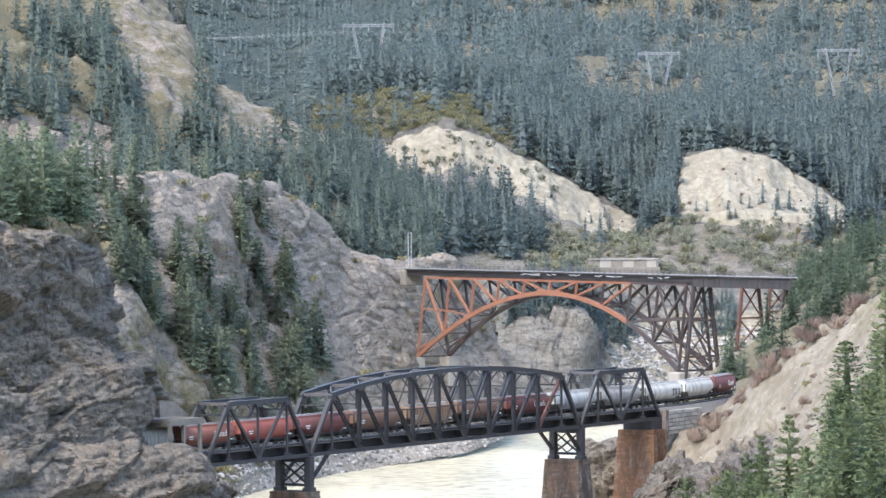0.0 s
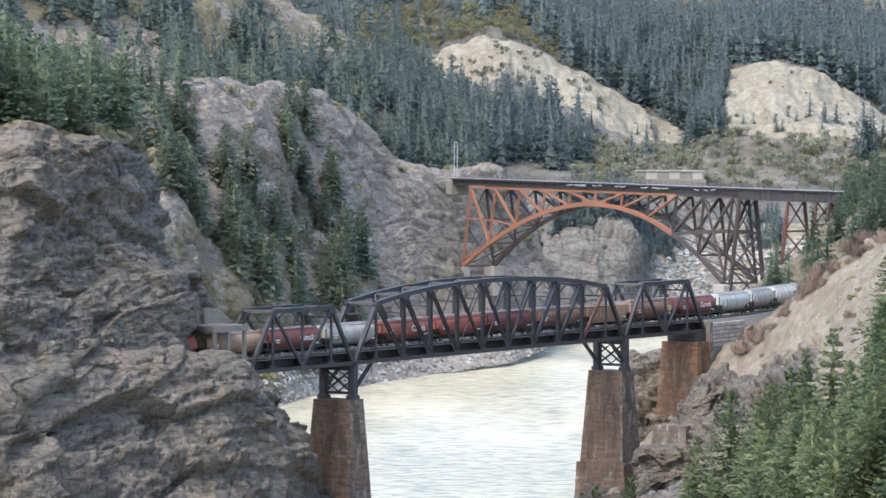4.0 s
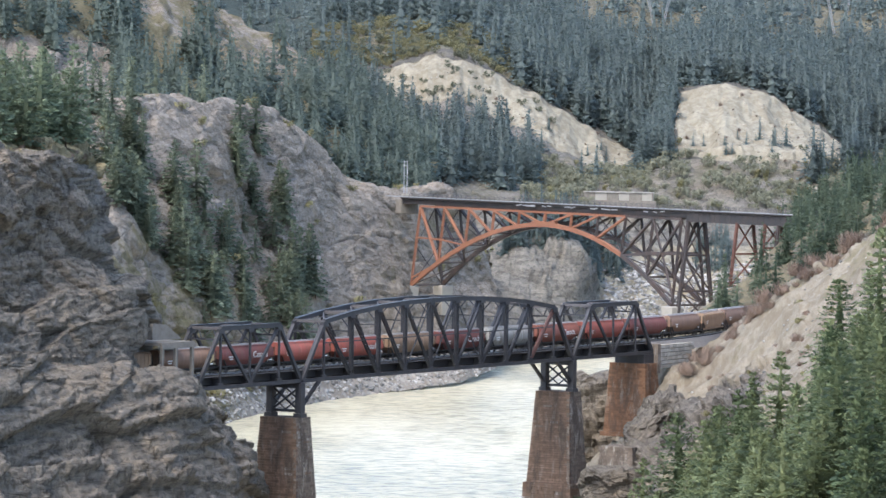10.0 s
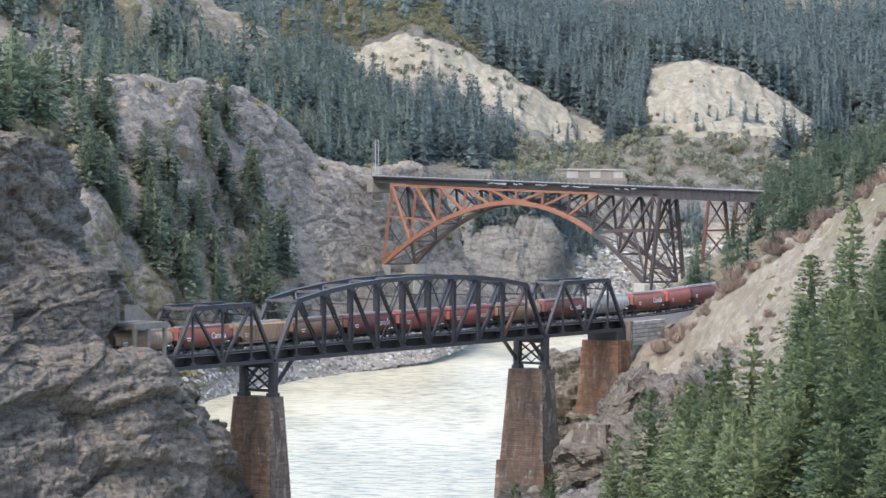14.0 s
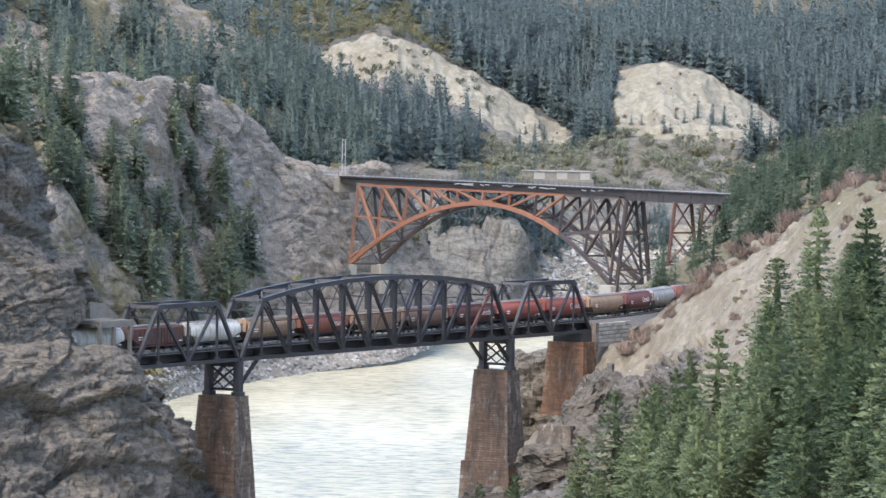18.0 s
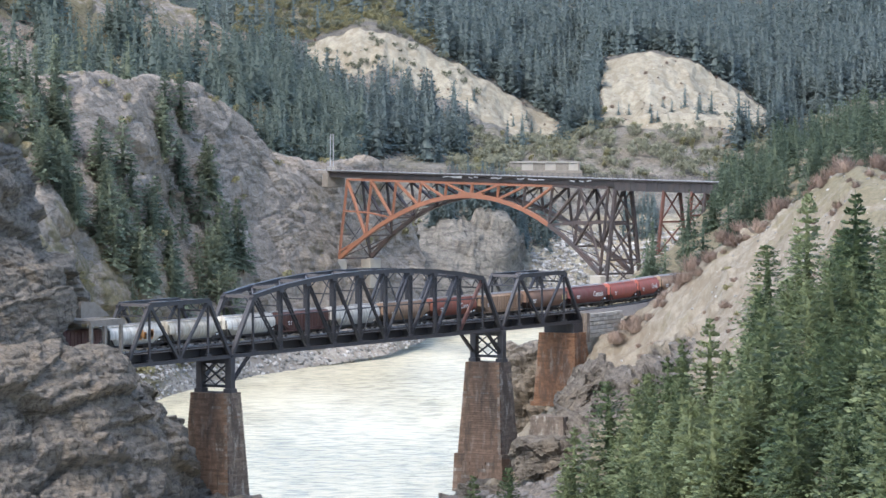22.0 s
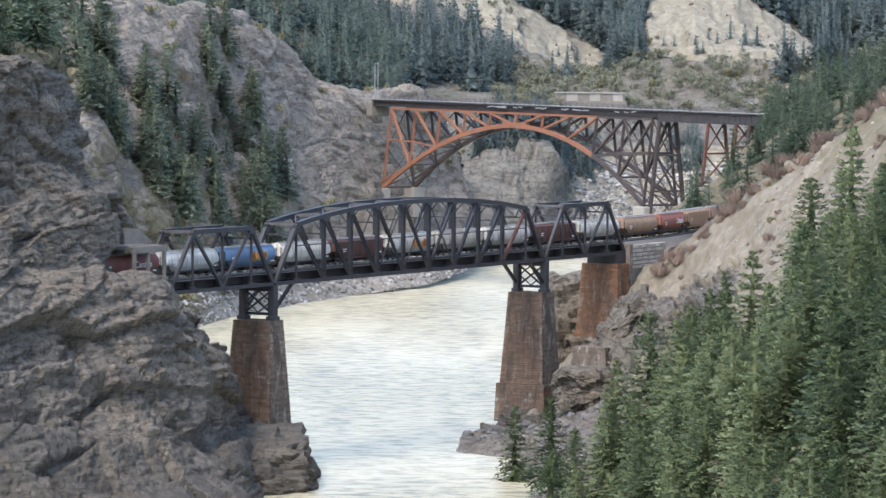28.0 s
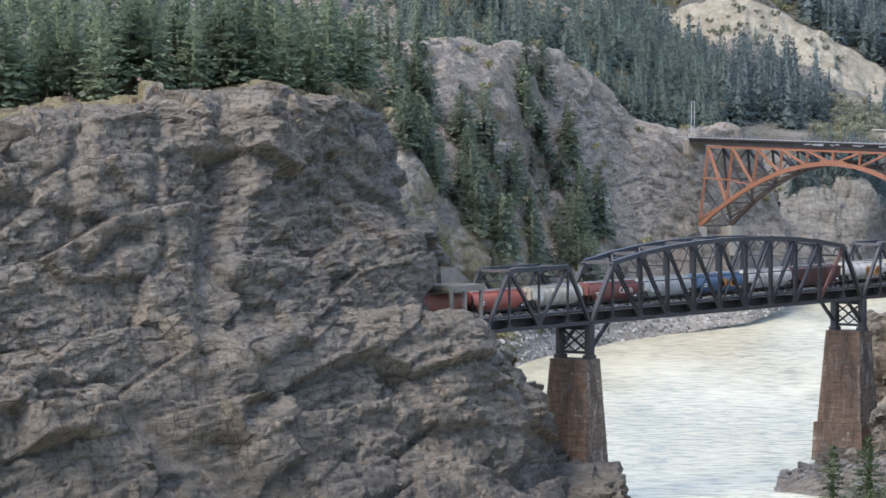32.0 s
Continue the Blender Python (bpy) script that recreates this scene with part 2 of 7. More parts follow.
def leaf_material(name, a, b_, rough=0.75, island=0.35):
    m, nt, b = mat(name)
    geo = nt.nodes.new("ShaderNodeNewGeometry")
    inf = nt.nodes.new("ShaderNodeObjectInfo")
    n = noise_node(nt, 0.35, 4, 0.6)
    f = math_node(nt, "ADD", math_node(nt, "MULTIPLY", geo.outputs["Random Per Island"], island), math_node(nt, "MULTIPLY", inf.outputs["Random"], 0.75))
    at = nt.nodes.new("ShaderNodeAttribute")
    at.attribute_name = "tint"
    f = math_node(nt, "ADD", f, math_node(nt, "MULTIPLY", n, 0.2))
    f = math_node(nt, "ADD", f, math_node(nt, "MULTIPLY", at.outputs["Fac"], 0.7))
    nt.links.new(ramp(nt, f, [(0.1, a), (0.9, b_)]), b.inputs["Base Color"])
    b.inputs["Roughness"].default_value = rough
    b.inputs["Specular IOR Level"].default_value = 0.2
    thin = nt.nodes.new("ShaderNodeBsdfTranslucent")
    both = nt.nodes.new("ShaderNodeMixShader")
    both.inputs[0].default_value = 0.42
    col = b.inputs["Base Color"].links[0].from_socket
    out = b.outputs[0].links[0].to_socket
    nt.links.new(col, thin.inputs["Color"])
    nt.links.new(b.outputs[0], both.inputs[1])
    nt.links.new(thin.outputs[0], both.inputs[2])
    nt.links.new(both.outputs[0], out)
    return m


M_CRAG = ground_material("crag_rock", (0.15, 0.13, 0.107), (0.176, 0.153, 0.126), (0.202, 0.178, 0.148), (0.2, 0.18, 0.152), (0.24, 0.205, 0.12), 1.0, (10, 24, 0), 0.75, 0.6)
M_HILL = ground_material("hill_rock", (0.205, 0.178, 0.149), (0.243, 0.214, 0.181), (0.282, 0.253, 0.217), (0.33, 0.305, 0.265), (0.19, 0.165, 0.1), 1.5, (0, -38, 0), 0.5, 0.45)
M_FAR = ground_material("far_ground", (0.13, 0.122, 0.108), (0.185, 0.172, 0.148), (0.235, 0.218, 0.188), (0.315, 0.284, 0.214), (0.165, 0.15, 0.106), 2.4, (0, 10, 0), 0.4, 0.45)
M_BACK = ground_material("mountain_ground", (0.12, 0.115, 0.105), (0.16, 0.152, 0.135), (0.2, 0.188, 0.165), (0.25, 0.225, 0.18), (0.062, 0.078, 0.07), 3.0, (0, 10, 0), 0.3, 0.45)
M_SLOPE = ground_material("slope_ground", (0.125, 0.112, 0.098), (0.17, 0.152, 0.132), (0.215, 0.195, 0.17), (0.262, 0.23, 0.178), (0.205, 0.178, 0.115), 1.2, (10, -30, 0), 0.45, 0.6)
M_STEEL = painted("black_bridge_paint", (0.026, 0.027, 0.032), 0.55, 0.0, 0.8, 0.6, (0.06, 0.056, 0.058))
# near-black floor steel: the shade under the deck is in the colour
M_FLOOR_SHADE = painted("shaded_floor_steel", (0.012, 0.012, 0.015), 0.7, 0.0, 0.8, 0.4, (0.035, 0.03, 0.03))
M_PYLON = painted("dull_galvanised_steel", (0.24, 0.25, 0.26), 0.6, 0.2, 1.0, 0.5, (0.12, 0.12, 0.12))
M_GREYSTEEL = painted("weathered_grey_steel", (0.085, 0.08, 0.083), 0.7, 0.0, 0.8, 0.6, (0.06, 0.05, 0.048))
M_RUST = painted("rusty_steel", (0.145, 0.068, 0.052), 0.7, 0.1, 0.8, 0.5)
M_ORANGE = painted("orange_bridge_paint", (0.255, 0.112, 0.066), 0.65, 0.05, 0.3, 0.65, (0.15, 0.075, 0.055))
# brown tower steel; also the shaded colour of the arch's far truss
M_BROWN_SHADED = painted("brown_and_shaded_steel", (0.058, 0.05, 0.05), 0.65, 0.05, 0.3, 0.6, (0.13, 0.07, 0.05))
M_GIRDER = painted("dark_girder_paint", (0.04, 0.038, 0.04), 0.6, 0.1, 0.3, 0.5, (0.1, 0.07, 0.055))
M_DECK = painted("dark_deck_timber", (0.05, 0.047, 0.045), 0.8, 0, 1.2, 0.5, (0.12, 0.11, 0.1))
M_PALE = painted("pale_worn_steel", (0.32, 0.33, 0.34), 0.6, 0.2, 1.0, 0.6, (0.1, 0.1, 0.1))
M_STONE = masonry("brown_pier_stone", (0.16, 0.108, 0.078), (0.062, 0.05, 0.042), (0.26, 0.225, 0.185), 0.45)
M_STONE2 = masonry("grey_pier_stone", (0.165, 0.132, 0.106), (0.07, 0.06, 0.052), (0.37, 0.34, 0.3), 0.85)
M_RUSTSTONE = masonry("rust_stained_stone", (0.215, 0.118, 0.07), (0.105, 0.072, 0.054), (0.27, 0.225, 0.18), 0.7)
M_CONC = painted("pale_concrete", (0.3, 0.28, 0.245), 0.85, 0, 0.6, 0.5, (0.2, 0.19, 0.17), 0.03)
M_OLDCONC = painted("stained_concrete", (0.2, 0.18, 0.155), 0.9, 0, 0.8, 0.7, (0.09, 0.08, 0.07), 0.04)
M_TRACK = painted("track_ballast", (0.22, 0.2, 0.18), 0.9, 0, 3.0, 0.6)
M_BARK = painted("bark", (0.11, 0.085, 0.065), 0.9, 0, 3.0, 0.5)
M_NEAR = leaf_material("pine_needles", (0.059, 0.092, 0.045), (0.236, 0.273, 0.142), 0.75, 0.15)
M_PINE = leaf_material("cliff_pine_needles", (0.092, 0.127, 0.085), (0.236, 0.282, 0.178), 0.75, 0.15)
M_EASTLEAF = leaf_material("hill_fir_needles", (0.052, 0.081, 0.057), (0.138, 0.172, 0.115), 0.9, 0.15)
M_CLOSE = leaf_material("close_grown_needles", (0.062, 0.098, 0.053), (0.213, 0.256, 0.138), 0.75, 0.15)
M_MIDLEAF = leaf_material("fir_needles", (0.122, 0.15, 0.108), (0.212, 0.246, 0.172), 0.85, 0.12)
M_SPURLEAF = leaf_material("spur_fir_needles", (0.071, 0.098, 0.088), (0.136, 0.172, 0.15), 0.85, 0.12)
# bluer, paler needles: the haze of distance is put into the colour
M_HAZE_LEAF = leaf_material("hazy_far_conifers", (0.092, 0.123, 0.123), (0.15, 0.187, 0.18), 0.9, 0.05)
M_BRUSH = leaf_material("bare_brush", (0.16, 0.115, 0.095), (0.33, 0.25, 0.2), 0.9)
M_SHRUB = leaf_material("spring_shrubs", (0.15, 0.142, 0.078), (0.31, 0.285, 0.155), 0.9)
M_THICKET = leaf_material("grey_green_shrubs", (0.105, 0.112, 0.078), (0.225, 0.224, 0.16), 0.9)


# ---- mesh helpers ----
def link_mesh(name, verts, faces, material, parent=None, label="", smooth=False):
    me = bpy.data.meshes.new(name)
    me.from_pydata(verts, [], faces)
    me.materials.append(material)
    if smooth:
        me.shade_smooth()
    ob = new(name, me)
    if parent:
        ob.parent = parent
    if label:
        ob["label"] = label
    return ob


def part(name, bm, material, parent, label=""):
    me = bpy.data.meshes.new(name)
    bm.to_mesh(me)
    bm.free()
    for mm in material if isinstance(material, (list, tuple)) else (material,):
        me.materials.append(mm)
    ob = new(name, me)
    ob.parent = parent
    if label:
        ob["label"] = label
    return ob


def box(bm, lo, hi, index=0, m=None):
    vs = [bm.verts.new((x, y, z)) for z in (lo[2], hi[2]) for y in (lo[1], hi[1]) for x in (lo[0], hi[0])]
    if m:
        for v in vs:
            v.co = m @ v.co
    for f in ((0, 2, 3, 1), (4, 5, 7, 6), (0, 1, 5, 4), (2, 6, 7, 3), (0, 4, 6, 2), (1, 3, 7, 5)):
        bm.faces.new([vs[i] for i in f]).material_index = index
    return vs


def beam(bm, a, b, w, h, up=(0, 0, 1)):
    """A box between two points, w wide across and h deep."""
    a, b, up = Vector(a), Vector(b), Vector(up)
    d = (b - a).normalized()
    side = d.cross(up)
    if side.length < 1e-3:
        side = d.cross(Vector((0, 1, 0)))
    side.normalize()
    top = side.cross(d)
    vs = [bm.verts.new(p + side * (sx * w / 2) + top * (sz * h / 2)) for p in (a, b) for sx, sz in ((-1, -1), (1, -1), (1, 1), (-1, 1))]
    for f in ((0, 1, 2, 3), (7, 6, 5, 4), (0, 4, 5, 1), (1, 5, 6, 2), (2, 6, 7, 3), (3, 7, 4, 0)):
        bm.faces.new([vs[i] for i in f])


def laced(bm, a, b, w, depth, pitch=1.0, up=(0, 1, 0), plate=0.1):
    """A built-up member: two side plates joined by zigzag lacing bars."""
    a, b, up = Vector(a), Vector(b), Vector(up)
    d = (b - a)
    ln = d.length
    d.normalize()
    side = d.cross(up).normalized()
    for s in (-1, 1):
        beam(bm, a + side * s * (w - plate) / 2, b + side * s * (w - plate) / 2, plate, depth, up)
    n = max(2, int(ln / pitch))
    for face in (-1, 1):
        off = up * face * depth / 2
        for i in range(n):
            s = 1 if i % 2 else -1
            p, q = a + d * ln * i / n, a + d * ln * (i + 1) / n
            beam(bm, p + off + side * s * w * 0.42, q + off - side * s * w * 0.42, 0.12, 0.03, up)


def empty(name, m=None):
    ob = new(name)
    ob.empty_display_size = 0.5
    if m:
        ob.matrix_world = m
    return ob


# ---- noise on arrays ----
def lattice(ix, iy, iz, seed):
    h = (ix * 374761393 + iy * 668265263 + iz * 2147483647 + seed * 974634777).astype(np.int64)
    h = (h ^ (h >> 13)) * 1274126177
    h = h ^ (h >> 16)
    return (h & 0xFFFFFF).astype(np.float64) / 0xFFFFFF


def vnoise(p, seed=0):
    i = np.floor(p).astype(np.int64)
    f = p - i
    f = f * f * (3 - 2 * f)
    r = 0
    for dx in (0, 1):
        for dy in (0, 1):
            for dz in (0, 1):
                wgt = (f[..., 0] if dx else 1 - f[..., 0]) * (f[..., 1] if dy else 1 - f[..., 1]) * (f[..., 2] if dz else 1 - f[..., 2])
                r = r + wgt * lattice(i[..., 0] + dx, i[..., 1] + dy, i[..., 2] + dz, seed)
    return r * 2 - 1


def fbm(p, octaves=5, seed=0, gain=0.5):
    r, amp = 0, 1.0
    for o in range(octaves):
        r = r + amp * vnoise(p * 2.0 ** o, seed + o)
        amp *= gain
    return r


def cracked(p, seed=0):
    """Blocky relief: each cell of a warped lattice has its own setback and tilt."""
    q = p + 0.16 * np.stack([fbm(p * 1.1, 3, seed + k) for k in (1, 2, 3)], -1)
    i = np.floor(q).astype(np.int64)
    f = q - i - 0.5
    r = [lattice(i[..., 0], i[..., 1], i[..., 2], seed + 7 * k) * 2 - 1 for k in range(4)]
    return 0.75 * r[0] + 0.7 * (r[1] * f[..., 0] + r[2] * f[..., 1] + r[3] * f[..., 2])


def shards(p, seed=0, lip=0.25):
    """Broken rock: every cell of a scattered lattice is a flat face, set back and tilted its own way, with a crevice round it."""
    i = np.floor(p).astype(np.int64)
    best, second = np.full(p.shape[:-1], 9.0), np.full(p.shape[:-1], 9.0)
    near, cell = np.zeros(p.shape), np.zeros(p.shape, np.int64)
    for dx in (-1, 0, 1):
        for dy in (-1, 0, 1):
            for dz in (-1, 0, 1):
                c = i + np.array((dx, dy, dz))
                f = np.stack([lattice(c[..., 0], c[..., 1], c[..., 2], seed + k) for k in (1, 2, 3)], -1) * 0.8 + 0.1
                off = p - (c + f)
                d = (off * off).sum(-1)
                closer = d < best
                second = np.where(closer, best, np.minimum(second, d))
                best = np.where(closer, d, best)
                near = np.where(closer[..., None], off, near)
                cell = np.where(closer[..., None], c, cell)
    r = [lattice(cell[..., 0], cell[..., 1], cell[..., 2], seed + 7 * k + 5) * 2 - 1 for k in range(4)]
    gap = np.sqrt(second) - np.sqrt(best)
    return 0.7 * r[0] + 0.9 * (r[1] * near[..., 0] + r[2] * near[..., 1] + r[3] * near[..., 2]) - lip * np.exp(-(gap / 0.06) ** 2)


def along(x, y, line, width):
    """How near (x, y) lies to a broken line, 1 on it and fading over the width."""
    best = np.full(x.shape, 1e9)
    for (ax, ay), (bx, by) in zip(line, line[1:]):
        vx, vy = bx - ax, by - ay
        t = np.clip(((x - ax) * vx + (y - ay) * vy) / (vx * vx + vy * vy), 0, 1)
        best = np.minimum(best, np.hypot(x - ax - t * vx, y - ay - t * vy))
    return np.exp(-(best / width) ** 2)


def turned(p, rx, ry, rz, scale):
    m = np.array(Euler([radians(v) for v in (rx, ry, rz)]).to_matrix())
    return (p @ m.T) * np.array(scale)


def smooth_step(a, b, x):
    t = np.clip((x - a) / (b - a), 0, 1)
    return t * t * (3 - 2 * t)


class Land:
    """A sheet of ground lofted through rows of points, each row sorted along its bearing."""

    def __init__(self, rows, nu, nv, cubic=True):
        us = np.linspace(0, 1, nu)
        self.rows = []
        for r in rows:
            r = np.array(r, float)
            k = r[:, 0] / r[:, 1]
            k = (k - k[0]) / (k[-1] - k[0])
            out = np.stack([np.interp(us, k, r[:, c]) for c in range(3)], -1)
            ker = max(3, nu // 70) | 1
            pad = np.pad(out, ((ker // 2, ker // 2), (0, 0)), mode="edge")
            out = np.stack([np.convolve(pad[:, c], np.ones(ker) / ker, "valid") for c in range(3)], -1)
            self.rows.append(out)
        R = np.array(self.rows)
        n = len(R)
        ln = np.linalg.norm(R[1:] - R[:-1], axis=-1).mean(1)
        near = R[:, nu // 2, 1]
        weight = ln ** 0.5 / (0.5 * (near[1:] + near[:-1]))
        cuts = np.concatenate([[0], np.cumsum(weight)])
        vs = np.interp(np.linspace(0, cuts[-1], nv), cuts, np.arange(n))
        j = np.clip(np.floor(vs).astype(int), 0, n - 2)
        t = (vs - j)[:, None, None]
        p0, p1, p2, p3 = R[np.maximum(j - 1, 0)], R[j], R[j + 1], R[np.minimum(j + 2, n - 1)]
        lin = p1 + (p2 - p1) * t
        cub = 0.5 * (2 * p1 + (p2 - p0) * t + (2 * p0 - 5 * p1 + 4 * p2 - p3) * t ** 2 + (3 * p1 - p0 - 3 * p2 + p3) * t ** 3)
        self.p = 0.5 * lin + 0.5 * cub if cubic else lin
        self.u, self.v = np.broadcast_arrays(us[None, :], vs[:, None])
        self.masks = {"sand": np.zeros(self.u.shape), "veg": np.zeros(self.u.shape)}

    def normals(self):
        du, dv = np.gradient(self.p, axis=1), np.gradient(self.p, axis=0)
        n = np.cross(du, dv)
        return n / np.maximum(np.linalg.norm(n, axis=-1, keepdims=True), 1e-9)

    def push(self, amount):
        self.p = self.p + self.normals() * amount[..., None]

    def build(self, name, material):
        nv, nu = self.u.shape
        me = bpy.data.meshes.new(name)
        idx = np.arange(nu * nv).reshape(nv, nu)
        quads = np.stack([idx[:-1, :-1], idx[:-1, 1:], idx[1:, 1:], idx[1:, :-1]], -1).reshape(-1, 4)
        me.vertices.add(nu * nv)
        me.vertices.foreach_set("co", self.p.reshape(-1).astype(np.float32))
        me.loops.add(quads.size)
        me.loops.foreach_set("vertex_index", quads.reshape(-1).astype(np.int32))
        me.polygons.add(len(quads))
        me.polygons.foreach_set("loop_start", np.arange(0, quads.size, 4).astype(np.int32))
        me.update(calc_edges=True)
        for k, v in self.masks.items():
            me.attributes.new(k, "FLOAT", "POINT").data.foreach_set("value", v.reshape(-1).astype(np.float32))
        me.materials.append(material)
        return new(name, me)

    def spots(self, count, density, seed):
        """Places on the sheet, evenly by area as seen in plan, kept with the given density."""
        rng = np.random.default_rng(seed)
        nv, nu = self.u.shape
        a = np.linalg.norm(np.cross(self.p[1:, :-1] - self.p[:-1, :-1], self.p[:-1, 1:] - self.p[:-1, :-1]), axis=-1)
        w = (a * density[:-1, :-1]).reshape(-1)
        pick = rng.choice(len(w), count, p=w / w.sum(), replace=False)
        r, c = np.divmod(pick, nu - 1)
        return self.p[r, c], rng


# ---- the land: rows from the foot upwards, metres ----
CRAG = []
CRAG.append(((-112.5, 602, 3.6), (-91.2, 622, 1.4), (-74.0, 642, -0.8), (-55.4, 660, -1.9), (-38.3, 664, -1.8), (-28.7, 665, -1.2), (-25.5, 690, -1.3), (-26.8, 735, -3.3)))
CRAG.append(((-114.5, 612, 20.8), (-93.5, 636, 18.8), (-76.6, 662, 17.1), (-57.7, 684, 15.7), (-42.7, 706, 13.5), (-35.1, 735, 11.3), (-34.1, 760, 10.0), (-34.9, 800, 7.3)))
CRAG.append(((-116.5, 622, 35.4), (-95.1, 646, 34.9), (-77.7, 670, 34.4), (-62.8, 700, 33.9), (-49.8, 722, 34.1), (-42.3, 738, 32.1), (-39.2, 756, 27.4), (-38.7, 792, 18.9)))
CRAG.append(((-117.3, 626, 39.9), (-95.7, 650, 39.5), (-78.4, 676, 38.9), (-64.9, 704, 38.1), (-58.5, 722, 37.8), (-52.8, 737, 36.6), (-52.5, 756, 34.3), (-54.3, 790, 30.8)))
CRAG.append(((-118.1, 630, 45.9), (-96.5, 655, 45.8), (-79.2, 682, 45.1), (-67.2, 708, 44.5), (-60.0, 726, 43.7), (-54.8, 738, 42.7), (-55.2, 765, 39.9), (-57.2, 800, 36.1)))
CRAG.append(((-119.3, 636, 56.7), (-97.7, 662, 57.0), (-80.5, 692, 56.3), (-69.8, 715, 55.3), (-62.6, 730, 54.4), (-57.1, 742, 53.5), (-57.7, 775, 52.0), (-59.2, 810, 49.8)))
CRAG.append(((-120.9, 644, 66.1), (-99.3, 672, 66.8), (-81.8, 702, 66.9), (-71.5, 722, 66.8), (-65.7, 738, 66.1), (-62.2, 750, 65.3), (-63.9, 785, 64.4), (-65.7, 820, 62.7)))
CRAG.append(((-123.0, 655, 69.0), (-111.6, 668, 69.0), (-94.6, 690, 71.5), (-86.6, 705, 70.8), (-80.8, 716, 72.1), (-68.2, 735, 73.2), (-64.2, 752, 71.7), (-66.2, 790, 70.1), (-68.2, 825, 68.7)))
CRAG.append(((-135.2, 720, 69.0), (-102.8, 750, 72.4), (-73.3, 790, 73.4), (-70.5, 815, 71.6), (-69.0, 830, 69.1), (-68.8, 840, 67.2)))

DOME = []
DOME.append(((-164.7, 880, 5.9), (-109.8, 900, 5.1), (-81.1, 960, 1.9), (-64.9, 1090, -0.1), (-54.1, 1150, 0.0), (-39.0, 1215, 0.0), (-21.5, 1258, 0.2), (-2.7, 1290, 0.9), (8.9, 1345, 1.9)))
DOME.append(((-174.3, 930, 22.7), (-117.4, 960, 23.0), (-86.5, 1020, 21.3), (-67.5, 1130, 16.8), (-53.3, 1190, 16.7), (-37.2, 1250, 13.8), (-22.3, 1295, 13.3), (-7.9, 1320, 10.5), (8.9, 1370, 9.9)))
DOME.append(((-183.8, 980, 44.2), (-123.8, 1010, 44.1), (-91.0, 1070, 41.2), (-69.6, 1160, 39.8), (-52.5, 1235, 36.0), (-35.5, 1290, 34.3), (-23.1, 1320, 33.5), (-10.0, 1345, 26.0), (8.9, 1390, 19.3)))
DOME.append(((-193.4, 1030, 66.8), (-130.2, 1060, 66.1), (-95.5, 1120, 59.0), (-71.7, 1190, 61.1), (-54.1, 1265, 58.6), (-39.5, 1310, 51.6), (-26.9, 1335, 50.4), (-17.9, 1350, 46.0), (-6.8, 1375, 31.8), (9.0, 1410, 23.7)))
DOME.append(((-202.9, 1080, 83.7), (-136.5, 1110, 80.7), (-104.9, 1160, 77.0), (-94.3, 1190, 81.6), (-81.9, 1215, 83.3), (-74.7, 1235, 79.2), (-69.8, 1255, 81.2), (-58.4, 1285, 77.5), (-48.1, 1310, 69.1), (-40.5, 1330, 61.5), (-34.1, 1345, 56.6), (-20.7, 1362, 53.8), (-8.1, 1385, 53.9), (-0.2, 1400, 48.5), (9.0, 1430, 31.9)))
DOME.append(((-221.7, 1180, 79.6), (-148.7, 1210, 77.8), (-102.1, 1290, 75.3), (-74.4, 1340, 72.2), (-51.0, 1390, 61.9), (-35.7, 1410, 51.3), (-8.3, 1440, 47.5), (9.1, 1450, 27.6)))

SPUR = []
SPUR.append(((-216.0, 1150, 73.9), (-145.0, 1180, 71.9), (-102.9, 1300, 72.0), (-77.7, 1400, 70.1), (-53.2, 1450, 61.1), (-33.6, 1480, 51.8), (-11.5, 1500, 48.0)))
SPUR.append(((-235.1, 1250, 106.1), (-160.0, 1300, 101.9), (-126.8, 1400, 93.8), (-105.2, 1440, 89.2), (-82.3, 1480, 84.3), (-55.9, 1520, 71.6), (-35.6, 1560, 60.0), (-12.3, 1580, 54.2)))
SPUR.append(((-263.6, 1400, 145.8), (-182.6, 1480, 141.8), (-141.8, 1560, 136.2), (-121.4, 1600, 132.1), (-105.9, 1640, 129.5), (-97.7, 1680, 107.9), (-73.3, 1700, 100.1), (-56.9, 1720, 92.0), (-40.0, 1740, 79.4), (-13.6, 1740, 58.1)))
SPUR.append(((-301.5, 1600, 189.0), (-210.2, 1700, 193.3), (-164.0, 1800, 185.2), (-139.2, 1860, 177.6), (-124.8, 1900, 153.9), (-115.4, 1900, 123.3), (-79.8, 1850, 104.2), (-61.2, 1850, 95.3), (-42.5, 1850, 81.7), (-14.5, 1850, 59.0)))

SCAR = []
SCAR.append(((-46.1, 1330, -2.2), (-13.1, 1360, -0.2), (12.8, 1400, -0.7), (40.1, 1440, -0.1), (69.9, 1500, 1.3), (98.0, 1500, 4.6), (133.7, 1480, 6.1), (185.5, 1450, 8.4)))
SCAR.append(((-50.3, 1440, 21.6), (-14.5, 1460, 21.4), (0.1, 1470, 26.7), (18.5, 1480, 34.0), (33.5, 1490, 34.9), (41.9, 1520, 23.6), (72.3, 1560, 22.6), (100.3, 1540, 23.8), (135.1, 1500, 27.7), (188.9, 1480, 29.2)))
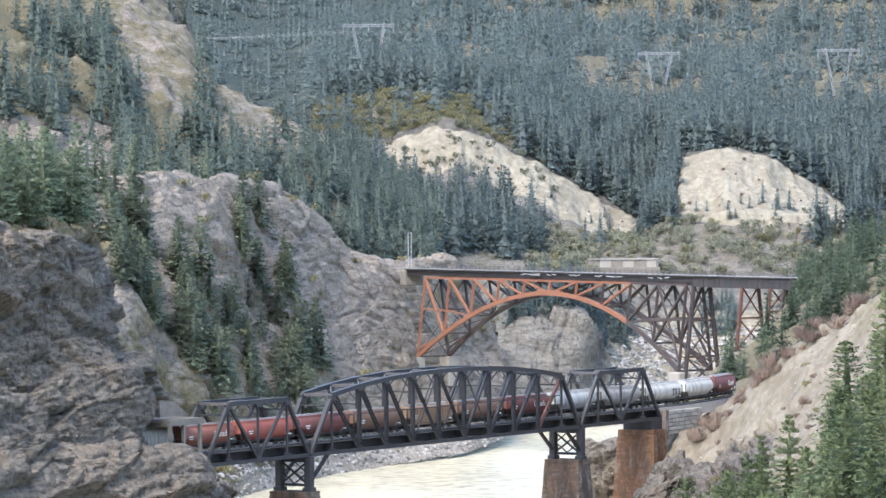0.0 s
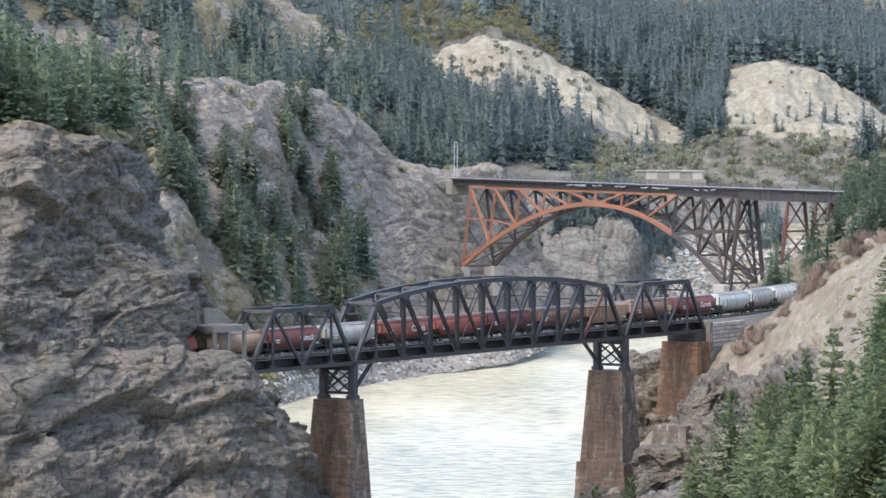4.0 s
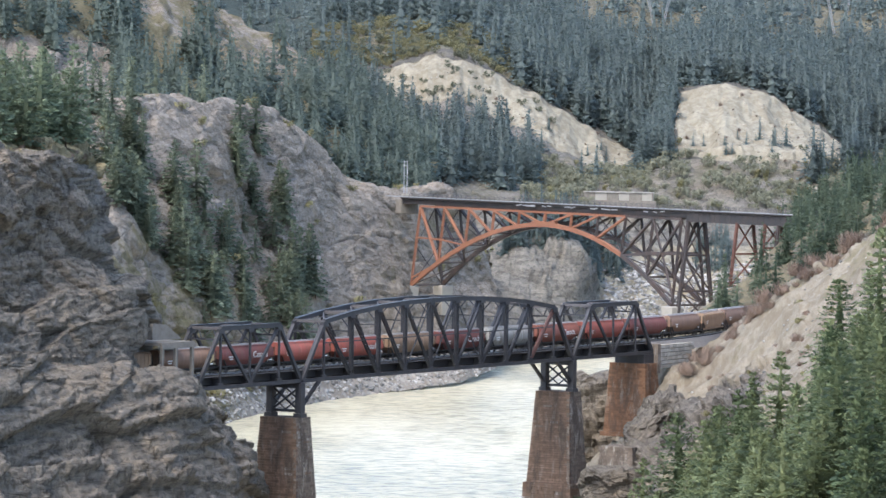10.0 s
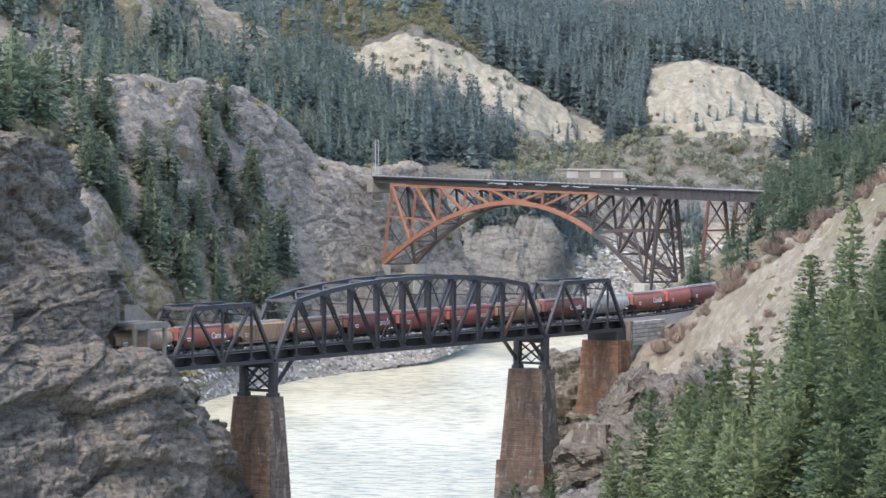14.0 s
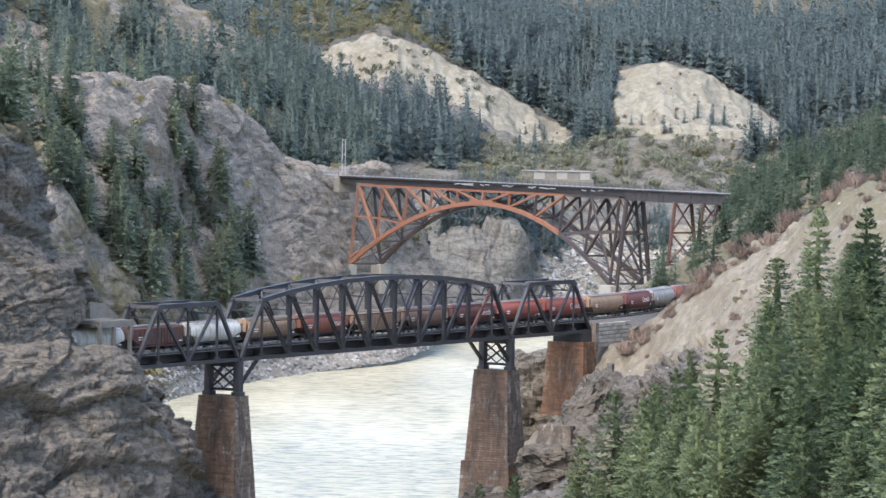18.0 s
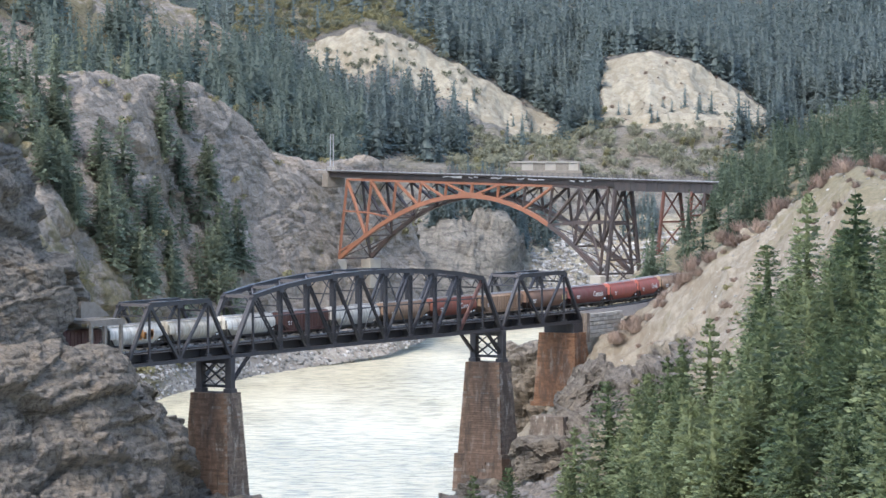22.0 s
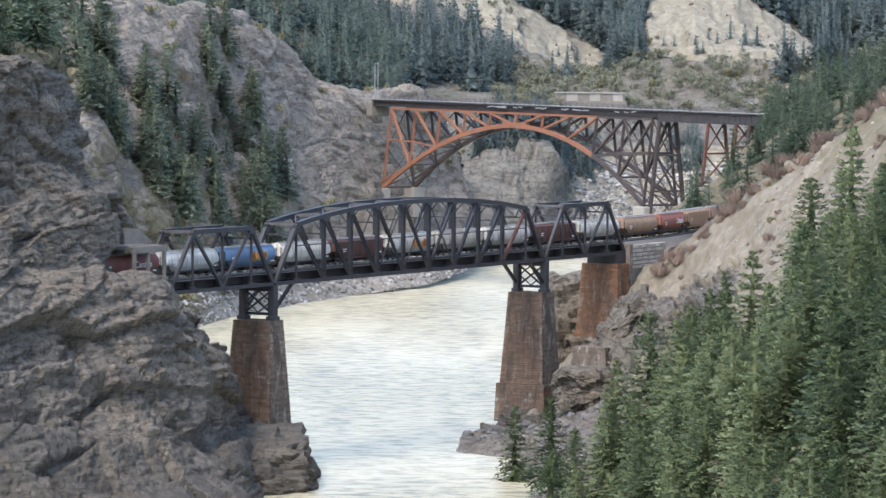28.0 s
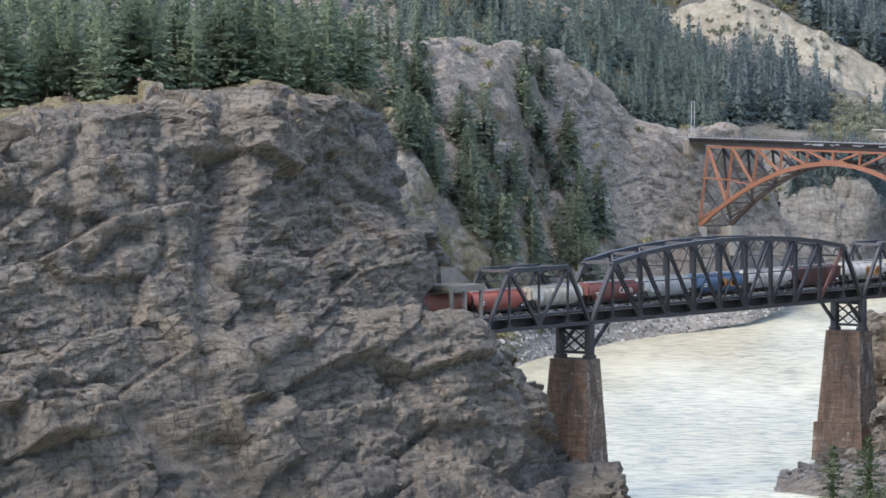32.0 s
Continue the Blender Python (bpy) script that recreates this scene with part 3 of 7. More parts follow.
SCAR.append(((-54.8, 1560, 43.1), (-16.1, 1580, 45.2), (13.7, 1600, 46.6), (44.2, 1620, 47.9), (75.5, 1640, 48.8), (106.2, 1640, 49.8), (147.2, 1640, 51.5), (208.7, 1640, 52.4)))
SCAR.append(((-57.9, 1640, 57.6), (-17.4, 1680, 61.9), (-4.9, 1690, 66.2), (14.3, 1690, 58.1), (39.7, 1690, 54.2), (62.9, 1690, 57.3), (75.4, 1690, 63.2), (96.5, 1690, 66.7), (121.9, 1690, 65.4), (143.1, 1690, 62.1), (164.2, 1690, 61.4), (214.9, 1690, 62.1)))
SCAR.append(((-64.1, 1800, 97.0), (-41.6, 1800, 95.6), (-32.6, 1800, 96.6), (-10.5, 1800, 102.5), (7.6, 1800, 96.3), (13.5, 1800, 92.6), (25.7, 1800, 87.6), (43.9, 1800, 76.2), (64.3, 1790, 61.7), (72.5, 1800, 60.9), (79.1, 1800, 70.0), (81.3, 1810, 88.0), (102.7, 1810, 91.0), (117.0, 1810, 88.2), (125.4, 1810, 83.4), (137.0, 1808, 76.6), (149.5, 1805, 69.0), (162.0, 1800, 61.8), (174.7, 1800, 69.1), (228.6, 1800, 76.7)))
SCAR.append(((-70.7, 1980, 116.0), (-36.3, 1990, 117.9), (-6.6, 2000, 118.6), (28.7, 2010, 110.5), (54.1, 2020, 103.5), (92.4, 2030, 104.2), (131.0, 2040, 107.4), (171.7, 2040, 100.4), (197.3, 2040, 105.9), (259.6, 2050, 112.0)))
SCAR.append(((-84.2, 2350, 140.3), (-25.5, 2350, 135.3), (33.7, 2380, 131.0), (94.0, 2400, 126.3), (153.9, 2400, 127.2), (231.7, 2400, 131.4), (303.6, 2400, 135.5)))
SCAR.append(((-123.4, 3400, 281.5), (46.1, 3400, 284.0), (215.6, 3400, 286.6), (427.5, 3400, 289.7)))
SCAR.append(((-159.5, 4300, 585.4), (54.2, 4300, 599.3), (268.0, 4300, 607.8), (535.3, 4300, 617.2)))

BACK = []
BACK.append(((-367.0, 1900, 145.6), (-240.4, 1950, 142.1), (-144.9, 1980, 119.8), (-94.3, 1960, 88.0), (-51.0, 1990, 86.0)))
BACK.append(((-454.2, 2350, 193.3), (-289.9, 2350, 178.2), (-172.4, 2350, 156.5), (-113.5, 2350, 139.9), (-60.7, 2350, 137.7)))
BACK.append(((-657.6, 3400, 311.5), (-420.2, 3400, 298.1), (-250.6, 3400, 283.8), (-89.5, 3400, 282.0)))
BACK.append(((-833.7, 4300, 628.5), (-534.1, 4300, 606.4), (-320.1, 4300, 593.7), (-116.7, 4300, 586.1)))

EAST = []
EAST.append(((41.2, 960, 24.2), (59.1, 1000, 25.8), (77.9, 1000, 29.9), (101.8, 990, 33.2), (128.7, 960, 36.3)))
EAST.append(((46.2, 1080, 25.3), (58.0, 1100, 30.0), (68.9, 1100, 37.0), (81.8, 1090, 45.8), (94.4, 1080, 53.1), (108.5, 1060, 57.8), (138.9, 1040, 62.6)))
EAST.append(((50.5, 1180, 20.2), (63.3, 1200, 22.4), (74.4, 1190, 39.5), (88.4, 1180, 51.8), (103.0, 1180, 59.4), (120.6, 1180, 65.6), (154.7, 1160, 70.7)))
EAST.append(((55.7, 1300, 14.2), (69.2, 1310, 13.9), (83.3, 1330, 26.4), (99.7, 1330, 39.9), (116.2, 1330, 50.2), (135.0, 1320, 57.3), (173.4, 1300, 64.7)))

SLOPE = []
SLOPE.append(((-1.0, 760, -3.8), (11.4, 700, -3.7), (18.9, 650, -3.3), (25.0, 600, -0.2), (32.2, 530, 4.0), (36.6, 460, 12.4), (44.2, 340, 25.2)))
SLOPE.append(((5.0, 835, 1.1), (16.2, 820, 2.7), (25.8, 770, 5.1), (30.6, 700, 9.4), (36.6, 610, 18.6), (41.7, 530, 26.8), (54.1, 420, 38.2)))
SLOPE.append(((9.4, 858, -0.5), (20.1, 858, 1.8), (30.4, 848, 6.1), (37.9, 805, 15.1), (44.6, 750, 23.4), (53.2, 680, 32.3), (61.0, 630, 42.3), (71.6, 560, 52.4)))
SLOPE.append(((12.8, 872, -0.6), (22.5, 872, 5.5), (30.0, 868, 9.8), (35.2, 865, 14.5), (40.4, 862, 20.7), (50.1, 845, 28.9), (63.4, 815, 40.7), (71.2, 790, 48.5), (78.0, 770, 55.2), (91.8, 720, 58.9)))
SLOPE.append(((14.1, 890, 2.2), (23.6, 893, 7.7), (29.0, 890, 12.5), (33.3, 887, 16.7), (35.7, 886, 21.8), (38.7, 888, 27.5), (47.2, 892, 31.6), (51.7, 895, 35.8), (57.2, 895, 41.7), (62.4, 890, 46.2), (67.5, 885, 50.0), (73.7, 880, 53.8), (77.2, 870, 56.2), (83.9, 862, 61.9), (87.5, 855, 63.4), (92.8, 845, 62.4), (105.7, 830, 61.9)))
SLOPE.append(((14.3, 905, 0.9), (24.1, 915, 7.0), (30.4, 915, 12.9), (35.5, 918, 23.1), (40.8, 925, 29.5), (49.4, 935, 32.6), (60.5, 945, 37.2), (72.6, 950, 43.1), (84.4, 950, 48.0), (97.3, 950, 54.2), (118.5, 930, 55.0)))
SLOPE.append(((14.7, 930, -1.3), (24.7, 940, 8.6), (31.4, 950, 15.1), (42.9, 970, 23.0), (59.1, 1000, 25.8), (77.9, 1000, 29.9), (101.8, 990, 33.2), (128.7, 960, 36.3)))




LANDS = {}


def crag_land():
    l = Land(CRAG, 560, 430)
    p = l.p
    rugged = 0.5 + 0.5 * smooth_step(-0.25, 0.35, fbm(p * 0.035, 3, 21))
    amt = 2.4 * shards(turned(p, 10, 26, 8, (0.035, 0.035, 0.13)), 3, 0.1) + 1.0 * shards(turned(p, 5, -50, 20, (0.06, 0.06, 0.16)), 7, 0.2)
    amt += rugged * (0.8 * shards(turned(p, 8, 28, 20, (0.085, 0.085, 0.34)), 5, 0.2) + 0.42 * shards(turned(p, 10, 24, 0, (0.2, 0.2, 0.75)), 9, 0.3))
    amt += 1.2 * fbm(p * 0.03, 3, 11) + rugged * (0.22 * shards(turned(p, 10, 24, 0, (0.55, 0.55, 1.6)), 13) + 0.1 * fbm(p * 0.4, 3, 17))
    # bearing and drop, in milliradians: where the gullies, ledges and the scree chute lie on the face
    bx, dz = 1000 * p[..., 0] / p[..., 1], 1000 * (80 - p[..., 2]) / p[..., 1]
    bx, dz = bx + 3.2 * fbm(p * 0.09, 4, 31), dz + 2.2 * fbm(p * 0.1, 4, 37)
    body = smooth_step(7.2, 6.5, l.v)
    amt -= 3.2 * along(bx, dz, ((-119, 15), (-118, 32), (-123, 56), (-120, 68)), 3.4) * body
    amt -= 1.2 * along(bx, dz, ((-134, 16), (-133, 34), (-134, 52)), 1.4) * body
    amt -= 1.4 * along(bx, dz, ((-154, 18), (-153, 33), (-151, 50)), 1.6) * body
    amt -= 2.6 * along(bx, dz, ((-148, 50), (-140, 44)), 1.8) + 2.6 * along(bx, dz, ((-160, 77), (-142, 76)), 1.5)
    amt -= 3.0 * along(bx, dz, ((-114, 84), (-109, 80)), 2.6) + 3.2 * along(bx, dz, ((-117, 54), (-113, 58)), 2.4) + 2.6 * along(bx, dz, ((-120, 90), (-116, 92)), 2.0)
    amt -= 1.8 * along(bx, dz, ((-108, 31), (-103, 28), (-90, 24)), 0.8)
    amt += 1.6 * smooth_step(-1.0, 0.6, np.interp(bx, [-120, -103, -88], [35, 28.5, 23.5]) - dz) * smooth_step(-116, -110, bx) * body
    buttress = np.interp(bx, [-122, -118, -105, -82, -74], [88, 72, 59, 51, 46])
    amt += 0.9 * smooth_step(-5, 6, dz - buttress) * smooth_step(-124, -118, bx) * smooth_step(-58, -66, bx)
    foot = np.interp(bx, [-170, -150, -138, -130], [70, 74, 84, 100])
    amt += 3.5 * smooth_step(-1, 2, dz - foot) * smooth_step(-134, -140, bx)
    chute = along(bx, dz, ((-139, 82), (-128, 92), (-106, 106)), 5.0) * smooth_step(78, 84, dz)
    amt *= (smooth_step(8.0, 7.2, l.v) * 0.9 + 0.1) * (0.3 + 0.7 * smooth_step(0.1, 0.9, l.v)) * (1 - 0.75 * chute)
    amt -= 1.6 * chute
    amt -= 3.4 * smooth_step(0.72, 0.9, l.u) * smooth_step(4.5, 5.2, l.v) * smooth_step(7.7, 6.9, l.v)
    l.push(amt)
    l.masks["veg"] = 0.75 * smooth_step(6.9, 7.3, l.v) + 0.08
    # darker towards the foot of the cliff, in bands along the bedding
    l.masks["dark_tone"] = 0.95 * smooth_step(24, 5, p[..., 2] + 0.25 * (p[..., 0] + 60) + 9 * fbm(turned(p, 10, 24, 0, (0.04, 0.04, 0.16)), 4, 41))
    l.masks["sand"] = 0.5 * chute + 0.1 * smooth_step(0.6, 0.2, l.v) + 0.34 * smooth_step(0, 8, dz - buttress) * smooth_step(70, 60, dz) * smooth_step(-112, -106, bx)
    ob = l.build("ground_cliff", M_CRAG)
    tagged(ob, "steep grey-brown fractured rock cliff above the river", "cliff", kind="structure")
    LANDS["crag"] = l


def dome_land():
    l = Land(DOME, 480, 290)
    q = turned(l.p, 0, -38, 0, (0.04, 0.04, 0.12))
    amt = 0.9 * cracked(q, 21) + 2.5 * fbm(l.p * 0.016, 3, 25)
    px = -720 + 1550 * l.u
    amt -= 5 * np.exp(-((px - 190 - 25 * (4 - l.v)) / 40) ** 2) * smooth_step(4.3, 3.2, l.v)
    amt -= 4.5 * np.exp(-((px - 395 - 8 * (4 - l.v)) / 35) ** 2) * smooth_step(4.0, 3.0, l.v)
    amt += 1.1 * shards(q * 1.3, 111, 0.5) + 0.45 * shards(turned(l.p, 0, -30, 20, (0.2, 0.2, 0.4)), 113, 0.5)
    amt *= 0.25 + 0.75 * smooth_step(0.0, 0.8, l.v) * smooth_step(5.0, 4.4, l.v)
    l.push(amt)
    l.masks["veg"] = 0.3 + 0.25 * smooth_step(520, 300, px) * smooth_step(3.4, 1.5, l.v) + 0.3 * smooth_step(4.1, 4.6, l.v)
    l.masks["sand"] = 0.25 + 0.4 * smooth_step(0.7, 0.2, l.v) + 0.2 * smooth_step(560, 620, px) * smooth_step(1.8, 1.0, l.v)
    l.masks["sand"] = l.masks["sand"] + 0.5 * np.exp(-((px - 505 - 18 * (2 - l.v)) / 20) ** 2) * smooth_step(2.6, 2.2, l.v)
    tagged(l.build("ground_west_bank", M_HILL), "grey rocky hillside with ribs and gullies over the river", "hillside", kind="structure")
    LANDS["dome"] = l


def spur_land():
    l = Land(SPUR, 220, 130)
    l.push((2.5 * cracked(turned(l.p, -20, 30, 0, (0.05, 0.05, 0.1)), 41) + 5 * fbm(l.p * 0.02, 5, 43)) * smooth_step(0.0, 0.5, l.v))
    bx, dz = 1000 * l.p[..., 0] / l.p[..., 1], 1000 * (80 - l.p[..., 2]) / l.p[..., 1]
    slope = smooth_step(-84, -76, bx) * smooth_step(2, -6, dz - np.interp(bx, [-80, -61, -43, -7], [-18, -9, 0, 4]))
    knob = smooth_step(-76, -82, bx) * smooth_step(-16, -11, dz)
    l.masks["veg"] = 0.72 - 0.2 * slope - 0.5 * knob
    l.masks["sand"] = 0.3 + 0.12 * slope
    tagged(l.build("ground_spur", M_HILL), "bare rocky spur with dry grass above the forest", "hillside", kind="structure")
    LANDS["spur"] = l


def scar_land():
    l = Land(SCAR, 500, 340)
    px = 500 + 1300 * l.u
    rough = 2.0 * fbm(l.p * 0.03, 5, 51) + 0.8 * cracked(turned(l.p, 0, 0, 0, (0.1, 0.1, 0.2)), 53)
    face = smooth_step(2.9, 3.1, l.v) * smooth_step(4.05, 3.95, l.v)
    gullies = np.abs(fbm(l.p * np.array((0.09, 0.012, 0.012)), 4, 55)) * 3.0
    amt = rough * (1 - 0.65 * face) - gullies * face
    amt += 10 * fbm(l.p * 0.006, 4, 57) * smooth_step(4.6, 5.6, l.v) * 2.5
    amt += 4.0 * smooth_step(820, 920, px) * smooth_step(1010, 960, px) * smooth_step(0.4, 1.0, l.v) * smooth_step(1.6, 1.1, l.v) * (1 + cracked(l.p * 0.08, 59))
    crags = turned(l.p, 10, -30, 0, (0.06, 0.06, 0.14))
    amt += (1.5 * cracked(crags, 63) + 0.4 * cracked(crags * 2.5, 65)) * smooth_step(2.1, 1.6, l.v)
    amt *= 0.3 + 0.7 * smooth_step(0, 0.6, l.v)
    l.push(amt)
    ledge = np.interp(px, [600, 640, 740, 860, 980, 1070, 1110, 1140, 1150, 1400, 1505, 1520], [4.2, 3.55, 3.45, 3.42, 3.2, 2.9, 4.2, 4.2, 2.8, 2.55, 2.9, 4.3])
    scar = smooth_step(-0.1, 0.14, l.v - ledge + 0.16 * fbm(l.p * 0.03, 4, 61)) * smooth_step(4.05, 3.98, l.v)
    shore = smooth_step(1.75, 1.2, l.v) * smooth_step(960, 1020, px)
    l.masks["sand"] = np.maximum(scar, 0.62 * shore)
    l.masks["sand"] = np.maximum(l.masks["sand"], 0.42 * smooth_step(2.2, 2.5, l.v) * smooth_step(3.0, 2.7, l.v) * smooth_step(900, 1000, px))
    clear = np.exp(-((px - 1330) / 75) ** 2) * np.exp(-((l.v - 4.72) / 0.3) ** 2)
    l.clear = clear
    l.masks["sand"] = np.maximum(l.masks["sand"], 0.75 * clear)
    scar = np.maximum(scar, clear)
    l.masks["veg"] = np.clip(0.28 + 0.2 * smooth_step(1.6, 2.2, l.v) + 0.62 * smooth_step(4.0, 4.1, l.v) - scar, 0, 1)
    l.masks["veg"] = np.maximum(l.masks["veg"], scar * np.clip(0.25 + 0.9 * fbm(l.p * 0.04, 4, 62), 0, 0.42) * smooth_step(980, 800, px))
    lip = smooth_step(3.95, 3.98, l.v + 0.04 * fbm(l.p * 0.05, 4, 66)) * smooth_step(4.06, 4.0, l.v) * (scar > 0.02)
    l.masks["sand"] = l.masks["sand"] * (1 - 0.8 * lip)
    # darker rim along the top edge of the scars
    l.masks["dark_tone"] = 0.8 * lip
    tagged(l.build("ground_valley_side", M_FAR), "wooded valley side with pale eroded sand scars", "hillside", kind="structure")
    LANDS["scar"] = l
    l.scar = scar


def back_land():
    l = Land(BACK, 150, 90)
    l.push(22 * fbm(l.p * 0.006, 4, 67))
    l.masks["veg"] = 0.7 + 0 * l.u
    tagged(l.build("ground_mountain", M_BACK), "forested mountain side beyond the spur", "mountain", kind="structure")
    LANDS["back"] = l


def east_land():
    l = Land(EAST, 160, 90)
    l.push(2.0 * fbm(l.p * 0.03, 5, 71))
    l.masks["veg"] = 0.6 + 0 * l.u
    l.masks["sand"] = 0.3 + 0 * l.u
    tagged(l.build("ground_east_hill", M_SLOPE), "wooded hill behind the sandy slope", "hillside", kind="structure")
    LANDS["east"] = l


def slope_land():
    l = Land(SLOPE, 360, 270)
    px = 860 + 940 * l.u
    q = turned(l.p, 15, -25, 0, (0.09, 0.09, 0.2))
    rocky = smooth_step(1000, 1060, px) * smooth_step(1330, 1260, px) * smooth_step(2.2, 2.5, l.v + 0.12 * fbm(l.p * 0.1, 3, 88)) * smooth_step(3.2, 2.95, l.v + 0.2 * fbm(l.p * 0.07, 3, 89))
    rocky = np.maximum(rocky, 0.25 * smooth_step(1080, 1000, px) * smooth_step(0.6, 1.0, l.v))
    l.push((2.2 * cracked(q, 81) + 1.2 * cracked(q * 2.4, 83) + 0.5 * cracked(q * 6, 87)) * (0.15 + rocky) + 1.6 * rocky - 2.0 * np.abs(fbm(l.p * np.array((0.09, 0.09, 0.02)), 3, 84)) + 0.9 * fbm(l.p * 0.06, 5, 85) * smooth_step(0, 0.6, l.v))
    l.masks["sand"] = np.clip(0.7 * smooth_step(1.9, 2.3, l.v) - 0.85 * rocky + 0.25, 0, 1)
    l.masks["veg"] = np.clip(0.55 * smooth_step(2.7, 1.8, l.v) * smooth_step(1050, 1150, px) + 0.3 * smooth_step(1430, 1560, px) + 0.2 + 0.3 * fbm(l.p * np.array((0.05, 0.05, 0.11)), 4, 90) - 0.3 * rocky, 0, 1)
    # slightly darker, greyer tone on the outcrop
    l.masks["dark_tone"] = 0.2 * rocky
    tagged(l.build("ground_east_slope", M_SLOPE), "pale sandy slope with a dark rock outcrop above the river", "hillside", kind="structure")
    LANDS["slope"] = l


for make_land in (crag_land, dome_land, spur_land, scar_land, back_land, east_land, slope_land):
    make_land()


def outer_ground():
    """The valley floor and the hills that close it round about."""
    rr = np.concatenate([np.linspace(0, 400, 9), np.geomspace(450, 4900, 26)])
    aa = np.linspace(0, 2 * np.pi, 97)
    r, a = np.meshgrid(rr, aa)
    x, y = r * np.sin(a), r * np.cos(a)
    off = np.abs((a + np.pi) % (2 * np.pi) - np.pi)
    rise = smooth_step(0.45, 1.0, off)
    bank = smooth_step(-40, 60, x + 0.05 * y + 40)
    behind = rise * (r * 0.16 + 25 * fbm(np.stack([x, y, 0 * x], -1) * 0.003, 4, 91))
    z = -7 + np.where(r < 60, 85 * (1 - smooth_step(8, 60, r)), 0) + behind * smooth_step(30, 600, r)
    z = np.where(r < 12, 77.8, z)
    z = np.maximum(z, np.where((r < 330) & (off < 1.2), -7, -50))
    p = np.stack([x, y, z], -1).reshape(-1, 3)
    n, k = len(aa), len(rr)
    faces = [(i * k + j, i * k + j + 1, (i + 1) * k + j + 1, (i + 1) * k + j) for i in range(n - 1) for j in range(k - 1)]
    ob = link_mesh("ground", p.tolist(), faces, M_FAR, smooth=True)
    at = ob.data.attributes.new("veg", "FLOAT", "POINT")
    at.data.foreach_set("value", np.full(len(p), 0.7, np.float32))
    tagged(ob, "dry grassy valley ground reaching to the hills", "ground", kind="structure")


outer_ground()


def river():
    m, nt, b = mat("silty_river_water")
    n1 = noise_node(nt, 0.06, 5, 0.6, stretch=(0.8, 1.0, 1))
    n2 = noise_node(nt, 0.3, 8, 0.68, stretch=(0.6, 1.0, 1))
    n3 = noise_node(nt, 0.012, 4, 0.6, stretch=(1.4, 0.5, 1))
    c = mix(nt, ramp(nt, n3, [(0.35, grey(0)), (0.65, grey(1))]), (0.41, 0.372, 0.25), (0.6, 0.545, 0.385))
    # shade of the ripple troughs, darkened in the colour along the bump's own noise
    trough_shade = math_node(nt, "MULTIPLY", ramp(nt, n2, [(0.42, grey(0.95)), (0.53, grey(0))]), ramp(nt, n3, [(0.38, grey(1)), (0.66, grey(0.4))]))
    c = mix(nt, trough_shade, c, (0.22, 0.212, 0.16))
    nt.links.new(c, b.inputs["Base Color"])
    b.inputs["Roughness"].default_value = 0.25
    b.inputs["IOR"].default_value = 1.33
    b.inputs["Specular IOR Level"].default_value = 0.31
    h = math_node(nt, "ADD", math_node(nt, "MULTIPLY", n1, 1.6), math_node(nt, "MULTIPLY", n2, 0.5))
    bump(nt, b, h, 0.5, 0.8)
    nx, ny = 60, 120
    xs, ys = np.linspace(-140, 260, nx), np.linspace(260, 1900, ny)
    X, Y = np.meshgrid(xs, ys)
    Z = 0.18 * fbm(np.stack([X * 0.06, Y * 0.03, 0 * X], -1), 3, 95)
    f = [(j * nx + i, j * nx + i + 1, (j + 1) * nx + i + 1, (j + 1) * nx + i) for j in range(ny - 1) for i in range(nx - 1)]
    ob = link_mesh("water", np.stack([X, Y, Z], -1).reshape(-1, 3).tolist(), f, m, smooth=True)
    tagged(ob, "pale silty river water with small ripples and eddies", "river", kind="structure")


river()


def near_bank():
    """The wooded shoulder below the view point; only the tips of its trees reach into view."""
    xs, ys = np.linspace(-70, 70, 40), np.linspace(215, 395, 40)
    X, Y = np.meshgrid(xs, ys)
    Z = -8 + 39 * smooth_step(392, 300, Y) * smooth_step(215, 260, Y) * smooth_step(70, 40, np.abs(X)) + 0.8 * fbm(np.stack([X, Y, 0 * X], -1) * 0.05, 3, 97)
    f = [(j * 40 + i, j * 40 + i + 1, (j + 1) * 40 + i + 1, (j + 1) * 40 + i) for j in range(39) for i in range(39)]
    ob = link_mesh("ground_near_bank", np.stack([X, Y, Z], -1).reshape(-1, 3).tolist(), f, M_SLOPE, smooth=True)
    tagged(ob, "wooded shoulder of ground below the view point", "hillside", kind="structure")


near_bank()


# ---- the near railway bridge: three black through trusses ----
PANEL, WIDE = 9.1, 6.0
BRIDGE = pose(-45.2, 756.3, 31.6, 0, 0, 59.52)
END, MID = 0.77, 0.82
JOINTS = [0, END, 1 + END, 2 + END, 2 + 2 * END]
JOINTS += [JOINTS[4] + MID + i for i in range(10)]
JOINTS += [JOINTS[14] + MID]
JOINTS += [JOINTS[15] + END + i for i in range(3)]
JOINTS += [JOINTS[18] + END]
JOINTS = [PANEL * j for j in JOINTS]
HIGH, RAIL = 10.2, 2.45


